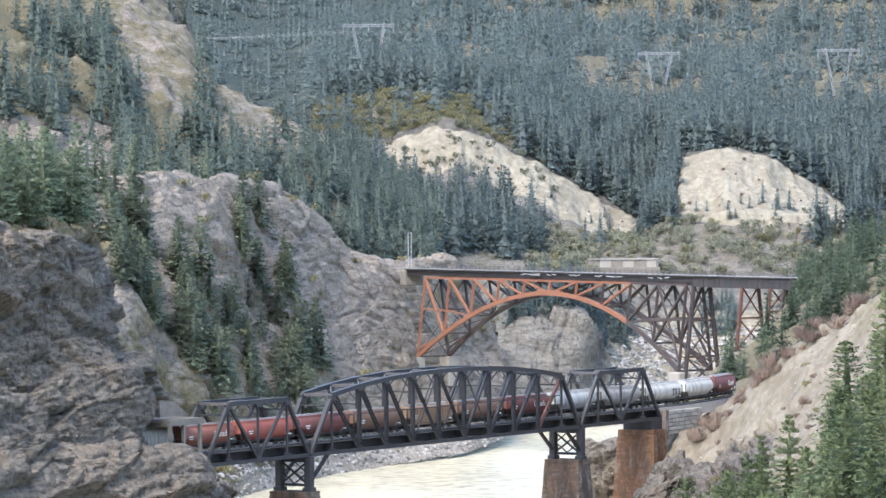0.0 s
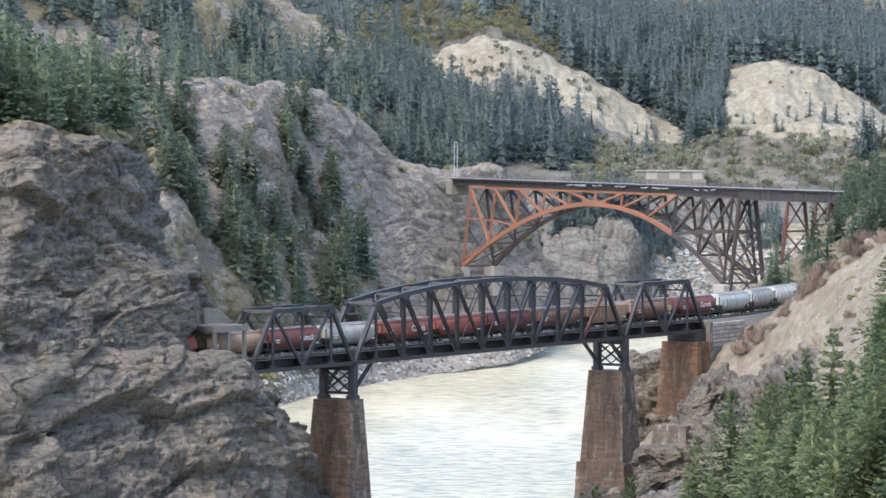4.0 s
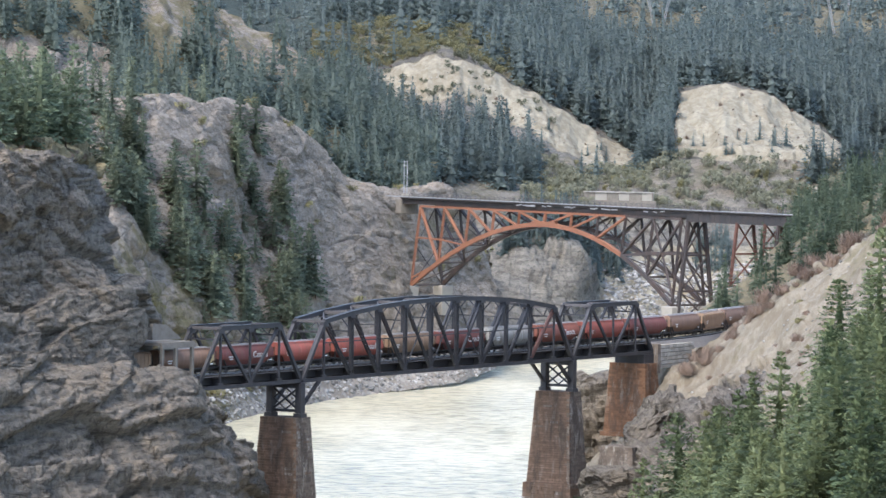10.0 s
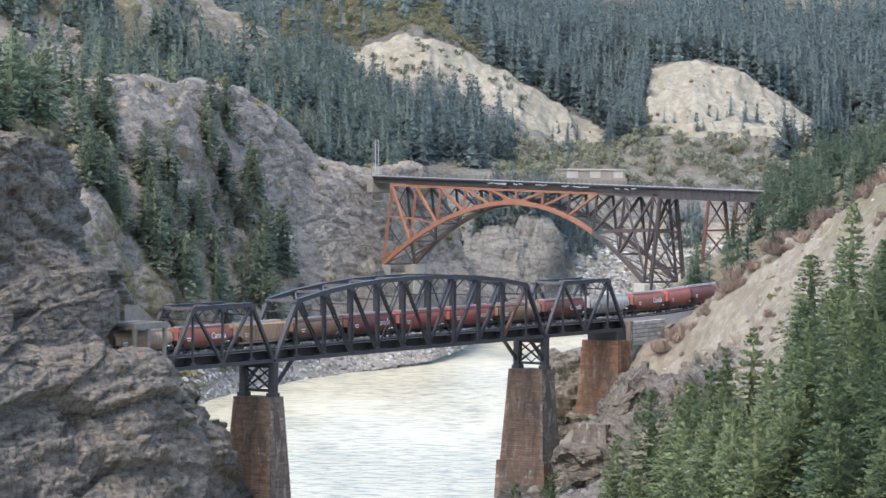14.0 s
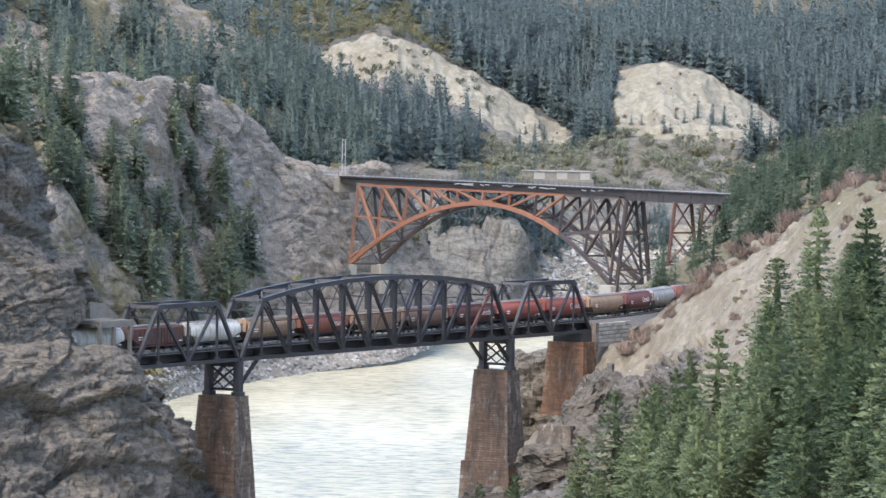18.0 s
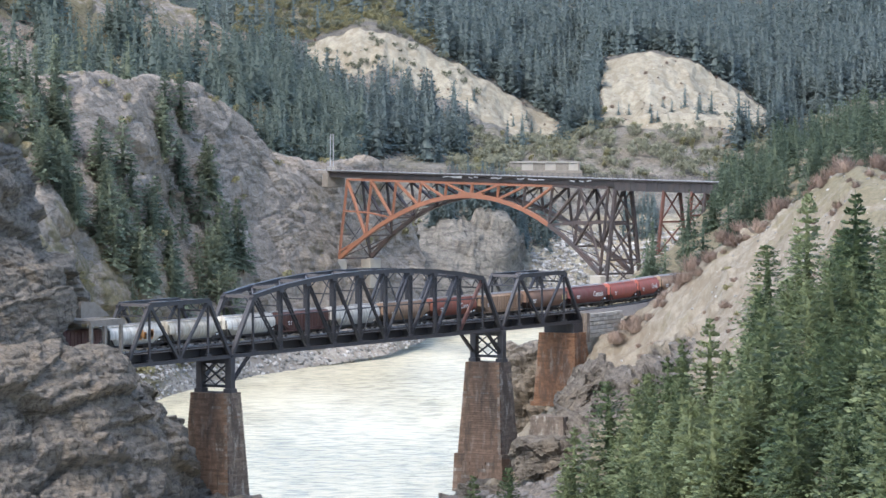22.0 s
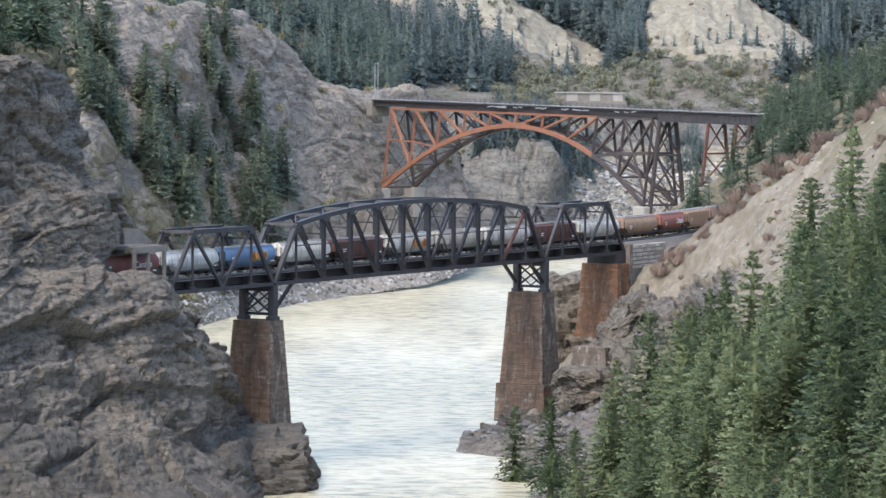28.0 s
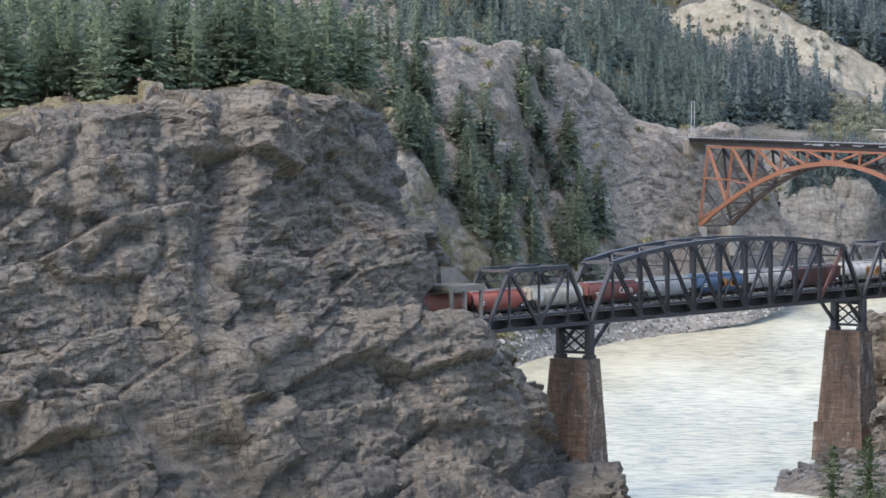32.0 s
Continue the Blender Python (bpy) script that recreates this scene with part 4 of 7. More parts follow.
def truss_bridge():
    b = empty("railway_truss_bridge", BRIDGE)
    tagged(b, "black steel through-truss railway bridge in three spans on stone piers", "railway bridge")
    arch = [10.3, 11.5, 12.3, 12.8, 13.0, 13.0, 12.8, 12.3, 11.5, 10.3]
    spans = ((0, 4, [HIGH] * 3), (4, 15, arch), (15, 19, [HIGH] * 3))
    for lo, hi, tops in spans:
        main = hi - lo > 5
        js = JOINTS[lo:hi + 1]
        n = len(js) - 1
        if main:
            js[0] += 0.35
            js[-1] -= 0.35
        w = 0.75 if main else 0.55
        for y in (0.0, WIDE):
            top = [(js[i + 1], y, tops[i]) for i in range(n - 1)]
            for i in range(n):
                bm = bmesh.new()
                beam(bm, (js[i], y, 0.25), (js[i + 1], y, 0.25), 0.45, 0.62)
                part("bottom_chord", bm, M_STEEL, b)
            for i in range(n - 2):
                bm = bmesh.new()
                beam(bm, top[i], top[i + 1], 0.62, 0.72)
                beam(bm, Vector(top[i]) + Vector((0, 0, 0.4)), Vector(top[i + 1]) + Vector((0, 0, 0.4)), 0.8, 0.06)
                part("top_chord", bm, M_STEEL, b)
            for foot, head in (((js[0], y, 0.3), top[0]), ((js[-1], y, 0.3), top[-1])):
                bm = bmesh.new()
                beam(bm, foot, head, 0.62, w, (0, 1, 0))
                part("end_post", bm, M_STEEL, b)
            for i, t in enumerate(top):
                bm = bmesh.new()
                if main and 0 < i < n - 2:
                    laced(bm, (t[0], y, 0.4), t, 0.85, 0.5, 0.8)
                else:
                    beam(bm, (t[0], y, 0.4), t, 0.34, 0.34, (0, 1, 0))
                part("vertical", bm, M_STEEL, b)
                for half, z, wide, tall in ((0.75, 0.6, 0.5, 0.7), (0.8, t[2] - 0.45, 0.64, 0.8)):
                    bm = bmesh.new()
                    beam(bm, (t[0] - half, y, z), (t[0] + half, y, z), wide, tall)
                    part("gusset_plate", bm, M_STEEL, b)
            if main:
                c = (n - 1) / 2
                for i in range(n - 2):
                    bm = bmesh.new()
                    if i + 0.5 < c:
                        p, q = top[i], (js[i + 2], y, 0.5)
                    else:
                        p, q = top[i + 1], (js[i + 1], y, 0.5)
                    if 2 < i < 6:
                        laced(bm, p, q, 0.5, 0.4, 0.8)
                    else:
                        laced(bm, p, q, 0.75, 0.42, 0.9)
                    rusty = i == n - 3 and y == 0.0
                    part("diagonal", bm, M_RUST if rusty else M_STEEL, b, "rust-red primed diagonal" if rusty else "")
                    if 3 <= i <= 5:
                        bm = bmesh.new()
                        if i + 0.5 < c:
                            p, q = top[i + 1], (js[i + 1], y, 0.5)
                        else:
                            p, q = top[i], (js[i + 2], y, 0.5)
                        beam(bm, p, q, 0.22, 0.16, (0, 1, 0))
                        part("counter_brace", bm, M_STEEL, b)
                for i in range(n - 2):
                    bm = bmesh.new()
                    beam(bm, (js[i + 1], y, 6.6), (js[i + 2], y, 6.6), 0.2, 0.2)
                    part("mid_strut", bm, M_STEEL, b)
            else:
                for p, q in ((top[0], js[2]), (top[2], js[2])):
                    bm = bmesh.new()
                    beam(bm, p, (q, y, 0.5), 0.5, 0.42, (0, 1, 0))
                    part("diagonal", bm, M_STEEL, b)
        # bracing between the two trusses
        for i, h in enumerate(tops):
            x = js[i + 1]
            bm = bmesh.new()
            beam(bm, (x, 0, h), (x, WIDE, h), 0.3, 0.5)
            part("top_strut", bm, M_GREYSTEEL, b)
            low = max(7.6, h - 3.2)
            if h - low > 1.0 and 0 < i < len(tops) - 1:
                bars = (((x, 0, low), (x, WIDE, low)), ((x, 0, low), (x, WIDE / 2, h)), ((x, WIDE, low), (x, WIDE / 2, h)))
            else:
                bars = (((x, 0, h - 2.2), (x, 1.7, h)), ((x, WIDE, h - 2.2), (x, WIDE - 1.7, h)))
            for p, q in bars:
                bm = bmesh.new()
                beam(bm, p, q, 0.16, 0.2)
                part("sway_brace", bm, M_STEEL, b)
        for i in range(len(tops) - 1):
            for y0, y1 in ((0, WIDE), (WIDE, 0)):
                bm = bmesh.new()
                beam(bm, (js[i + 1], y0, tops[i]), (js[i + 2], y1, tops[i + 1]), 0.18, 0.14)
                part("lateral_brace", bm, M_GREYSTEEL, b)
        # portal frames on the inclined end posts
        for foot, head, h in ((js[0], js[1], tops[0]), (js[-1], js[-2], tops[-1])):
            d = Vector((foot - head, 0, -h)).normalized()
            p = Vector((head, 0, h))
            q = p + d * 2.2
            bm = bmesh.new()
            beam(bm, q, q + Vector((0, WIDE, 0)), 0.2, 0.3)
            for k in range(4):
                y0, y1 = WIDE * k / 4, WIDE * (k + 1) / 4
                a0, a1 = (p, q) if k % 2 else (q, p)
                beam(bm, a0 + Vector((0, y0, 0)), a1 + Vector((0, y1, 0)), 0.14, 0.14)
            part("portal_brace", bm, M_STEEL, b)
        for i, x in enumerate(js):
            bm = bmesh.new()
            beam(bm, (x, 0.1, 1.0), (x, WIDE - 0.1, 1.0), 0.4, 1.4)
            part("floor_beam", bm, M_FLOOR_SHADE, b)
    total = JOINTS[-1]
    for y in (1.7, 4.3):
        bm = bmesh.new()
        beam(bm, (0, y, 1.25), (total, y, 1.25), 0.35, 1.3)
        part("stringer", bm, M_FLOOR_SHADE, b)
    tie = None
    for i in range(int(total / 0.62)):
        if tie is None:
            bm = bmesh.new()
            box(bm, (0, 0.75, 1.92), (0.3, WIDE - 0.75, 2.2))
            tie = part("tie", bm, M_DECK, b, "dark timber bridge tie").data
        else:
            o = new("tie", tie)
            o.parent = b
            o.location.x = 0.3 + i * 0.62
    for y in (2.25, 3.7):
        bm = bmesh.new()
        beam(bm, (-6, y, 2.32), (total + 2, y, 2.32), 0.08, 0.2)
        part("rail", bm, M_PALE, b, "worn steel rail")
    for y in (0.55, WIDE - 0.55):
        bm = bmesh.new()
        box(bm, (-3, y - 0.4, 2.02), (total, y + 0.4, 2.1))
        part("walkway", bm, M_GREYSTEEL, b, "grey walkway grating")
        for z in (2.55, 3.05):
            bm = bmesh.new()
            beam(bm, (-4, y - 0.4, z), (total, y - 0.4, z), 0.06, 0.06)
            part("hand_rail", bm, M_GREYSTEEL, b, "thin grey hand rail")
        for i in range(int(total / 3.0)):
            bm = bmesh.new()
            beam(bm, (i * 3.0, y - 0.4, 2.0), (i * 3.0, y - 0.4, 3.1), 0.07, 0.07, (0, 1, 0))
            part("rail_post", bm, M_GREYSTEEL, b)
    # the steel bents over the two river piers, with a knee brace into the main span
    for x, side in ((JOINTS[4], 1), (JOINTS[15], -1)):
        for y in (0.0, WIDE):
            bm = bmesh.new()
            beam(bm, (x, y, -0.05), (x, y, -5.6), 1.35, 1.2, (0, 1, 0))
            beam(bm, (x, y, -5.4), (x, y, -6.1), 1.9, 1.6, (0, 1, 0))
            part("bent_leg", bm, M_STEEL, b)
            bm = bmesh.new()
            laced(bm, (x + side * 0.6, y, -4.2), (x + side * 6.2, y, 0.1), 0.55, 0.5, 0.8)
            part("knee_brace", bm, M_STEEL, b)
        for z, wide in ((-0.6, 0.9), (-5.0, 0.48)):
            bm = bmesh.new()
            beam(bm, (x, 0, z), (x, WIDE, z), wide, wide)
            part("bent_strut", bm, M_STEEL, b)
        for y0, y1 in ((0.4, WIDE - 0.4), (WIDE - 0.4, 0.4)):
            bm = bmesh.new()
            beam(bm, (x, y0, -1.0), (x, y1, -4.8), 0.35, 0.3)
            part("bent_brace", bm, M_STEEL, b)
        bm = bmesh.new()
        for y0 in (0.5, WIDE - 0.5):
            beam(bm, (x, y0, -2.9), (x, WIDE / 2, -1.0), 0.2, 0.2)
            beam(bm, (x, y0, -2.9), (x, WIDE / 2, -4.8), 0.2, 0.2)
        part("bent_lattice", bm, M_STEEL, b)
    bm = bmesh.new()
    box(bm, (total - 3.6, -0.3, -2.0), (total + 0.8, WIDE + 0.3, -0.1))
    part("bearing_block", bm, M_STEEL, b)
    return b


truss_bridge()


def stone_pier(name, m, top, foot, height, courses, mats, label, seed, cap=True, size=1.75, base=0.0):
    """A battered pier in courses, faced with blocks with open joints."""
    rng = random.Random(seed)
    b = empty(name, m)
    tagged(b, label, "bridge pier", "stone piers")
    for c in range(courses):
        t0, t1 = c / courses, (c + 1) / courses
        z0, z1 = -height * t1 + 0.04, -height * t0
        w0 = [top[k] + (foot[k] - top[k]) * t1 for k in (0, 1)]
        w1 = [top[k] + (foot[k] - top[k]) * t0 for k in (0, 1)]
        if cap and c == 0:
            w0 = w1 = [v + 0.5 for v in top]
        elif c >= courses - 2:
            w0 = w1 = [v + 0.9 for v in foot]
        bm = bmesh.new()
        box(bm, (-w0[0] / 2 + 0.3, -w0[1] / 2 + 0.3, z0 - 0.04), (w0[0] / 2, w0[1] / 2, z1))
        part("course", bm, mats[1], b)
        for axis in (0, 1):
            for s in (-1,):
                length = w0[axis]
                n = max(2, round(length / size))
                shift = (c % 2) * 0.5
                edges = [0] + sorted(min(1, max(0, (i + shift + rng.uniform(-0.12, 0.12)) / n)) for i in range(1 if not shift else 0, n)) + [1]
                for i in range(len(edges) - 1):
                    a0, a1 = (edges[i] - 0.5) * length + 0.012, (edges[i + 1] - 0.5) * length - 0.012
                    if a1 - a0 < 0.15:
                        continue
                    out = rng.uniform(-0.05, 0.05)
                    o = 1 - axis
                    wide = (w0[o] + w1[o]) / 4
                    lo, hi = [0, 0, z0], [0, 0, z1 - 0.02]
                    lo[axis], hi[axis] = a0, a1
                    lo[o], hi[o] = sorted((s * (wide - 0.6), s * (wide + out)))
                    bm = bmesh.new()
                    box(bm, lo, hi)
                    part("stone", bm, mats[1 if (axis == 1) != (rng.random() < 0.02) else 0], b)
    n = round(base / 0.62)
    for c in range(n):
        z1, z0 = -height - base * c / n, -height - base * (c + 1) / n + 0.04
        w = [v + 1.0 + 0.05 * c for v in foot]
        edges = 5 + c % 2
        bm = bmesh.new()
        box(bm, (-w[0] / 2 + 0.3, -w[1] / 2 + 0.3, z0 - 0.04), (w[0] / 2, w[1] / 2, z1))
        part("course", bm, mats[1], b)
        for axis in (0, 1):
            for i in range(edges):
                lo, hi = [0, 0, z0], [0, 0, z1 - 0.02]
                lo[axis], hi[axis] = (i / edges - 0.5) * w[axis] + 0.03, ((i + 1) / edges - 0.5) * w[axis] - 0.03
                lo[1 - axis], hi[1 - axis] = -w[1 - axis] / 2 - rng.uniform(-0.04, 0.08), -w[1 - axis] / 2 + 0.5
                bm = bmesh.new()
                box(bm, lo, hi)
                part("stone", bm, mats[rng.random() < 0.85], b)
    return b


for j, seed in ((4, 1), (15, 2)):
    m = BRIDGE @ pose(JOINTS[j], WIDE / 2, -6.1)
    stone_pier("bridge_pier", m, (4.6, 7.4), (7.2, 9.6), 19.0 if j == 4 else 18.4, 42, [M_STONE2, M_STONE], "tapering brown and grey stone river pier", seed, False, base=0.0 if j == 4 else 6.5)
m = BRIDGE @ pose(JOINTS[19] - 2.0, WIDE / 2, -1.9)
stone_pier("bridge_abutment", m, (5.0, 8.0), (7.0, 9.5), 14.5, 32, [M_RUSTSTONE, M_RUSTSTONE], "rust-stained masonry abutment pier on the bank", 3, False, 1.3)

stone_pier("pier_stump", pose(30.0, 862, 15.6, 0, 0, 59.5), (5.2, 7.0), (6.4, 8.2), 9.0, 14, [M_STONE2, M_STONE2], "weathered grey-brown stump of an older stone pier", 6, False)

# ---- the track: curve out of the tunnel, bridge, curve round the hill ----
TRACK_Y = WIDE / 2
TOTAL = JOINTS[-1]
R_IN, R_OUT = 105.0, 170.0


def track_pose(s):
    """Place and heading on the track; s runs from the bridge's first joint."""
    if s < 0:
        turn = min(-s / R_IN, radians(60))
        x, y, h = -R_IN * math.sin(turn), R_IN * (1 - math.cos(turn)), -turn
        rest = -s - turn * R_IN
        x, y = x - rest * math.cos(h), y - rest * math.sin(h)
    elif s <= TOTAL:
        x, y, h = s, 0.0, 0.0
    else:
        first = radians(14)
        turn = min((s - TOTAL) / R_OUT, first)
        x, y, h = TOTAL + R_OUT * math.sin(turn), R_OUT * (1 - math.cos(turn)), turn
        rest = s - TOTAL - turn * R_OUT
        back = min(rest / 130.0, radians(75))
        x, y = x + 130 * (math.sin(h) - math.sin(h - back)), y + 130 * (math.cos(h - back) - math.cos(h))
        h -= back
        rest -= back * 130
        x, y = x + rest * math.cos(h), y + rest * math.sin(h)
    return BRIDGE @ pose(x, TRACK_Y + y, RAIL, 0, 0, math.degrees(h))


def approach_track():
    bm = bmesh.new()
    prev = None
    for i in range(40):
        m = track_pose(TOTAL + 0.5 + i * 3.0)
        ring = [bm.verts.new(m @ Vector(p)) for p in ((0, -3.2, -2.2), (0, -1.9, -0.28), (0, 1.9, -0.28), (0, 3.2, -2.2))]
        if prev:
            for k in range(3):
                bm.faces.new((prev[k], ring[k], ring[k + 1], prev[k + 1]))
        prev = ring
    t = empty("railway_track")
    tagged(t, "single railway track on a gravel bed round the hill", "railway track", kind="structure")
    part("track_bed", bm, M_TRACK, t)
    for y in (-0.72, 0.72):
        bm = bmesh.new()
        for i in range(38):
            a0, a1 = track_pose(TOTAL + 2 + i * 3.0), track_pose(TOTAL + 5 + i * 3.0)
            beam(bm, a0 @ Vector((0, y, -0.1)), a1 @ Vector((0, y, -0.1)), 0.08, 0.18)
        part("rail", bm, M_PALE, t, "worn steel rail")
    bm = bmesh.new()
    for i in range(150):
        m = track_pose(TOTAL + 1.5 + i * 0.7)
        box(bm, (-0.12, -1.3, -0.34), (0.12, 1.3, -0.2), 0, m)
    part("track_ties", bm, M_DECK, t)


approach_track()


# ---- the far railway bridge: an orange spandrel arch with a steel tower ----
ARCH = pose(-14.3 + 2.6 * 0.833, 1328 + 2.6 * 0.553, 50.4, 0, 0, -56.43)
SPAN, CELLS, BATTER = 129.6, 10, 0.125
HALF = 2.6


def rib_drop(s):
    return 3.5 + 0.0047 * (s - SPAN / 2) ** 2


def arch_bridge():
    b = empty("railway_arch_bridge", ARCH)
    tagged(b, "orange steel deck-arch railway bridge high across the gorge", "railway bridge")

    def at(s, drop, side):
        return Vector((s, side * (HALF + BATTER * drop), -drop))

    xs = [SPAN * i / CELLS for i in range(CELLS + 1)]
    for side in (-1, 1):
        # the far truss's shade is put into its colour; right-hand panels are brown too
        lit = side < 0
        rib_m = M_ORANGE if lit else M_BROWN_SHADED
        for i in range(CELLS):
            m = M_ORANGE if i < 8 and lit else M_BROWN_SHADED
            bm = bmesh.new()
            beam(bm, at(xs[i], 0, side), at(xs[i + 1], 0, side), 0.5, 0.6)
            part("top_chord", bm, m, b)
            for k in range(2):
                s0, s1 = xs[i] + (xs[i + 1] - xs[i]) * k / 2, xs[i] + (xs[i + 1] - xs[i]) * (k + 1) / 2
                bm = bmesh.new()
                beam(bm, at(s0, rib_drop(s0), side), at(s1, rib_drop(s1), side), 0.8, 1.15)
                part("arch_rib", bm, m if lit else M_BROWN_SHADED, b)
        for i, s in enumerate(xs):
            m = M_ORANGE if i < 7 and lit else M_BROWN_SHADED
            bm = bmesh.new()
            if s == SPAN / 2:
                beam(bm, at(s, 0.2, side), at(s, rib_drop(s), side), 0.7, 0.7, (0, 1, 0))
            else:
                laced(bm, at(s, 0.2, side), at(s, rib_drop(s), side), 0.7, 0.5, 1.4)
            part("spandrel_post", bm, m, b)
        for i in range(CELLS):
            m = M_ORANGE if i < 8 and lit else M_BROWN_SHADED
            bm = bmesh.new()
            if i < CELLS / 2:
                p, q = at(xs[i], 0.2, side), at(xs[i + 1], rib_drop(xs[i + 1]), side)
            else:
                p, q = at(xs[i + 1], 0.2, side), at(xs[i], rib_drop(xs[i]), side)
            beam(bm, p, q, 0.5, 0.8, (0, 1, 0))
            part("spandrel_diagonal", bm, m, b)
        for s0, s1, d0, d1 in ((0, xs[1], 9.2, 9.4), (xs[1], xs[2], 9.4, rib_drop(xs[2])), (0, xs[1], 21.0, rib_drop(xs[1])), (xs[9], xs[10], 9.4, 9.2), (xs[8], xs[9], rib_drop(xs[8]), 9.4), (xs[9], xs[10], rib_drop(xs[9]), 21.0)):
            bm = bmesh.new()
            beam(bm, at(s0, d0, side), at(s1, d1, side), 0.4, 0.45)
            part("strut", bm, M_ORANGE if s0 < 60 and lit else M_BROWN_SHADED, b)
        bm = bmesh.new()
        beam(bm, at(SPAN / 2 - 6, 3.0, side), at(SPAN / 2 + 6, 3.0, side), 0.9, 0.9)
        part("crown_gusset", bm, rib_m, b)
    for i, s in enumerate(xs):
        d = rib_drop(s)
        bm = bmesh.new()
        beam(bm, at(s, d, -1), at(s, d, 1), 0.4, 0.5)
        part("cross_strut", bm, M_BROWN_SHADED, b)
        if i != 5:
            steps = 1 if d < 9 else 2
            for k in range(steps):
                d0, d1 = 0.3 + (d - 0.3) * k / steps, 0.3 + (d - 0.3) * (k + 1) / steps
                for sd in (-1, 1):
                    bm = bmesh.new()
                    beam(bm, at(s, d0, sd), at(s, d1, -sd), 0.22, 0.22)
                    part("sway_brace", bm, M_BROWN_SHADED, b)
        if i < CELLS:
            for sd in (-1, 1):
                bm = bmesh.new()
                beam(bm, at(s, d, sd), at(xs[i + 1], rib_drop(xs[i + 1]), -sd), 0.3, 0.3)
                part("rib_lateral", bm, M_BROWN_SHADED, b)
    # deck: girders, floor, railings
    left, right = -10.0, 190.0
    for y in (-HALF, HALF):
        bm = bmesh.new()
        beam(bm, (left, y * 0.9, 1.25), (SPAN + 2, y * 0.9, 1.25), 0.35, 1.5)
        part("deck_girder", bm, M_GIRDER, b)
        bm = bmesh.new()
        beam(bm, (SPAN + 2.2, y, 0.7), (right, y, 0.7), 0.4, 2.6)
        part("plate_girder", bm, M_GIRDER, b, "dark plate girder of the approach span")
        n = int((right - SPAN) / 2.4)
        for i in range(n):
            bm = bmesh.new()
            x = SPAN + 3 + i * 2.4
            beam(bm, (x, y + (0.24 if y > 0 else -0.24), -0.5), (x, y + (0.24 if y > 0 else -0.24), 1.9), 0.12, 0.1, (0, 1, 0))
            part("stiffener", bm, M_GIRDER, b)
    n = int((right - left) / 1.6)
    for i in range(n):
        x = left + 0.8 + i * 1.6
        bm = bmesh.new()
        beam(bm, (x, -3.6, 2.05), (x, 3.6, 2.05), 0.28, 0.3)
        part("deck_beam", bm, M_DECK, b)
    bm = bmesh.new()
    box(bm, (left, -3.3, 2.22), (right, 3.3, 2.38))
    part("deck_floor", bm, M_DECK, b)
    for y in (-0.72, 0.72):
        bm = bmesh.new()
        beam(bm, (left - 20, y, 2.5), (right + 10, y, 2.5), 0.08, 0.2)
        part("rail", bm, M_PALE, b)
    for y in (-3.4, 3.4):
        for z in (2.95, 3.5):
            bm = bmesh.new()
            beam(bm, (left, y, z), (right, y, z), 0.07, 0.07)
            part("hand_rail", bm, M_GREYSTEEL, b, "thin grey hand rail")
        for i in range(int((right - left) / 2.5) + 1):
            bm = bmesh.new()
            beam(bm, (left + i * 2.5, y, 2.2), (left + i * 2.5, y, 3.5), 0.09, 0.09, (0, 1, 0))
            part("rail_post", bm, M_GREYSTEEL, b)
    rng = random.Random(8)
    # random pale strips, added to stand for bright patches on the deck edge
    for i in range(16):
        x = rng.uniform(50, 125)
        bm = bmesh.new()
        beam(bm, (x, -3.62, 1.6 + rng.uniform(-0.1, 0.3)), (x + rng.uniform(1.5, 4.5), -3.62, 1.6 + rng.uniform(-0.15, 0.35)), 0.12, 0.3)
        part("pipe_cover", bm, M_PALE, b, "pale patch on the deck edge")

    # steel towers under the right-hand end
    def bent(s, foot, mats, thick, lean=0.0):
        n = max(2, round(foot / 11))
        for sd in (-1, 1):
            bm = bmesh.new()
            p, q = at(s, 0.2, sd), at(s, foot, sd)
            q.x += lean
            laced(bm, p, q, thick, thick * 0.8, 1.6, plate=thick * 0.3)
            part("tower_leg", bm, mats, b)
        for k in range(n):
            d0, d1 = foot * k / n + 0.3, foot * (k + 1) / n
            bm = bmesh.new()
            beam(bm, at(s + lean * d1 / foot, d1, -1), at(s + lean * d1 / foot, d1, 1), 0.4, 0.5)
            part("tower_strut", bm, mats, b)
            for sd in (-1, 1):
                bm = bmesh.new()
                beam(bm, at(s + lean * d0 / foot, d0, sd), at(s + lean * d1 / foot, d1, -sd), 0.3, 0.35)
                part("tower_brace", bm, mats, b)

    bent(SPAN + 3.2, 29.0, M_BROWN_SHADED, 1.0)
    bent(154.5, 17.0, M_RUST, 0.8)
    bent(166.8, 13.0, M_RUST, 0.8)
    bent(172.5, 13.0, M_BROWN_SHADED, 0.8)
    for sd in (-1, 1):
        for p, q in (((xs[9], 0.4), (SPAN, 21.0)), ((xs[8], rib_drop(xs[8])), (SPAN, 9.2)), ((SPAN, 0.4), (xs[9], rib_drop(xs[9])))):
            bm = bmesh.new()
            beam(bm, at(p[0], p[1], sd), at(q[0], q[1], sd), 0.45, 0.6)
            part("tower_brace", bm, M_BROWN_SHADED, b)


arch_bridge()


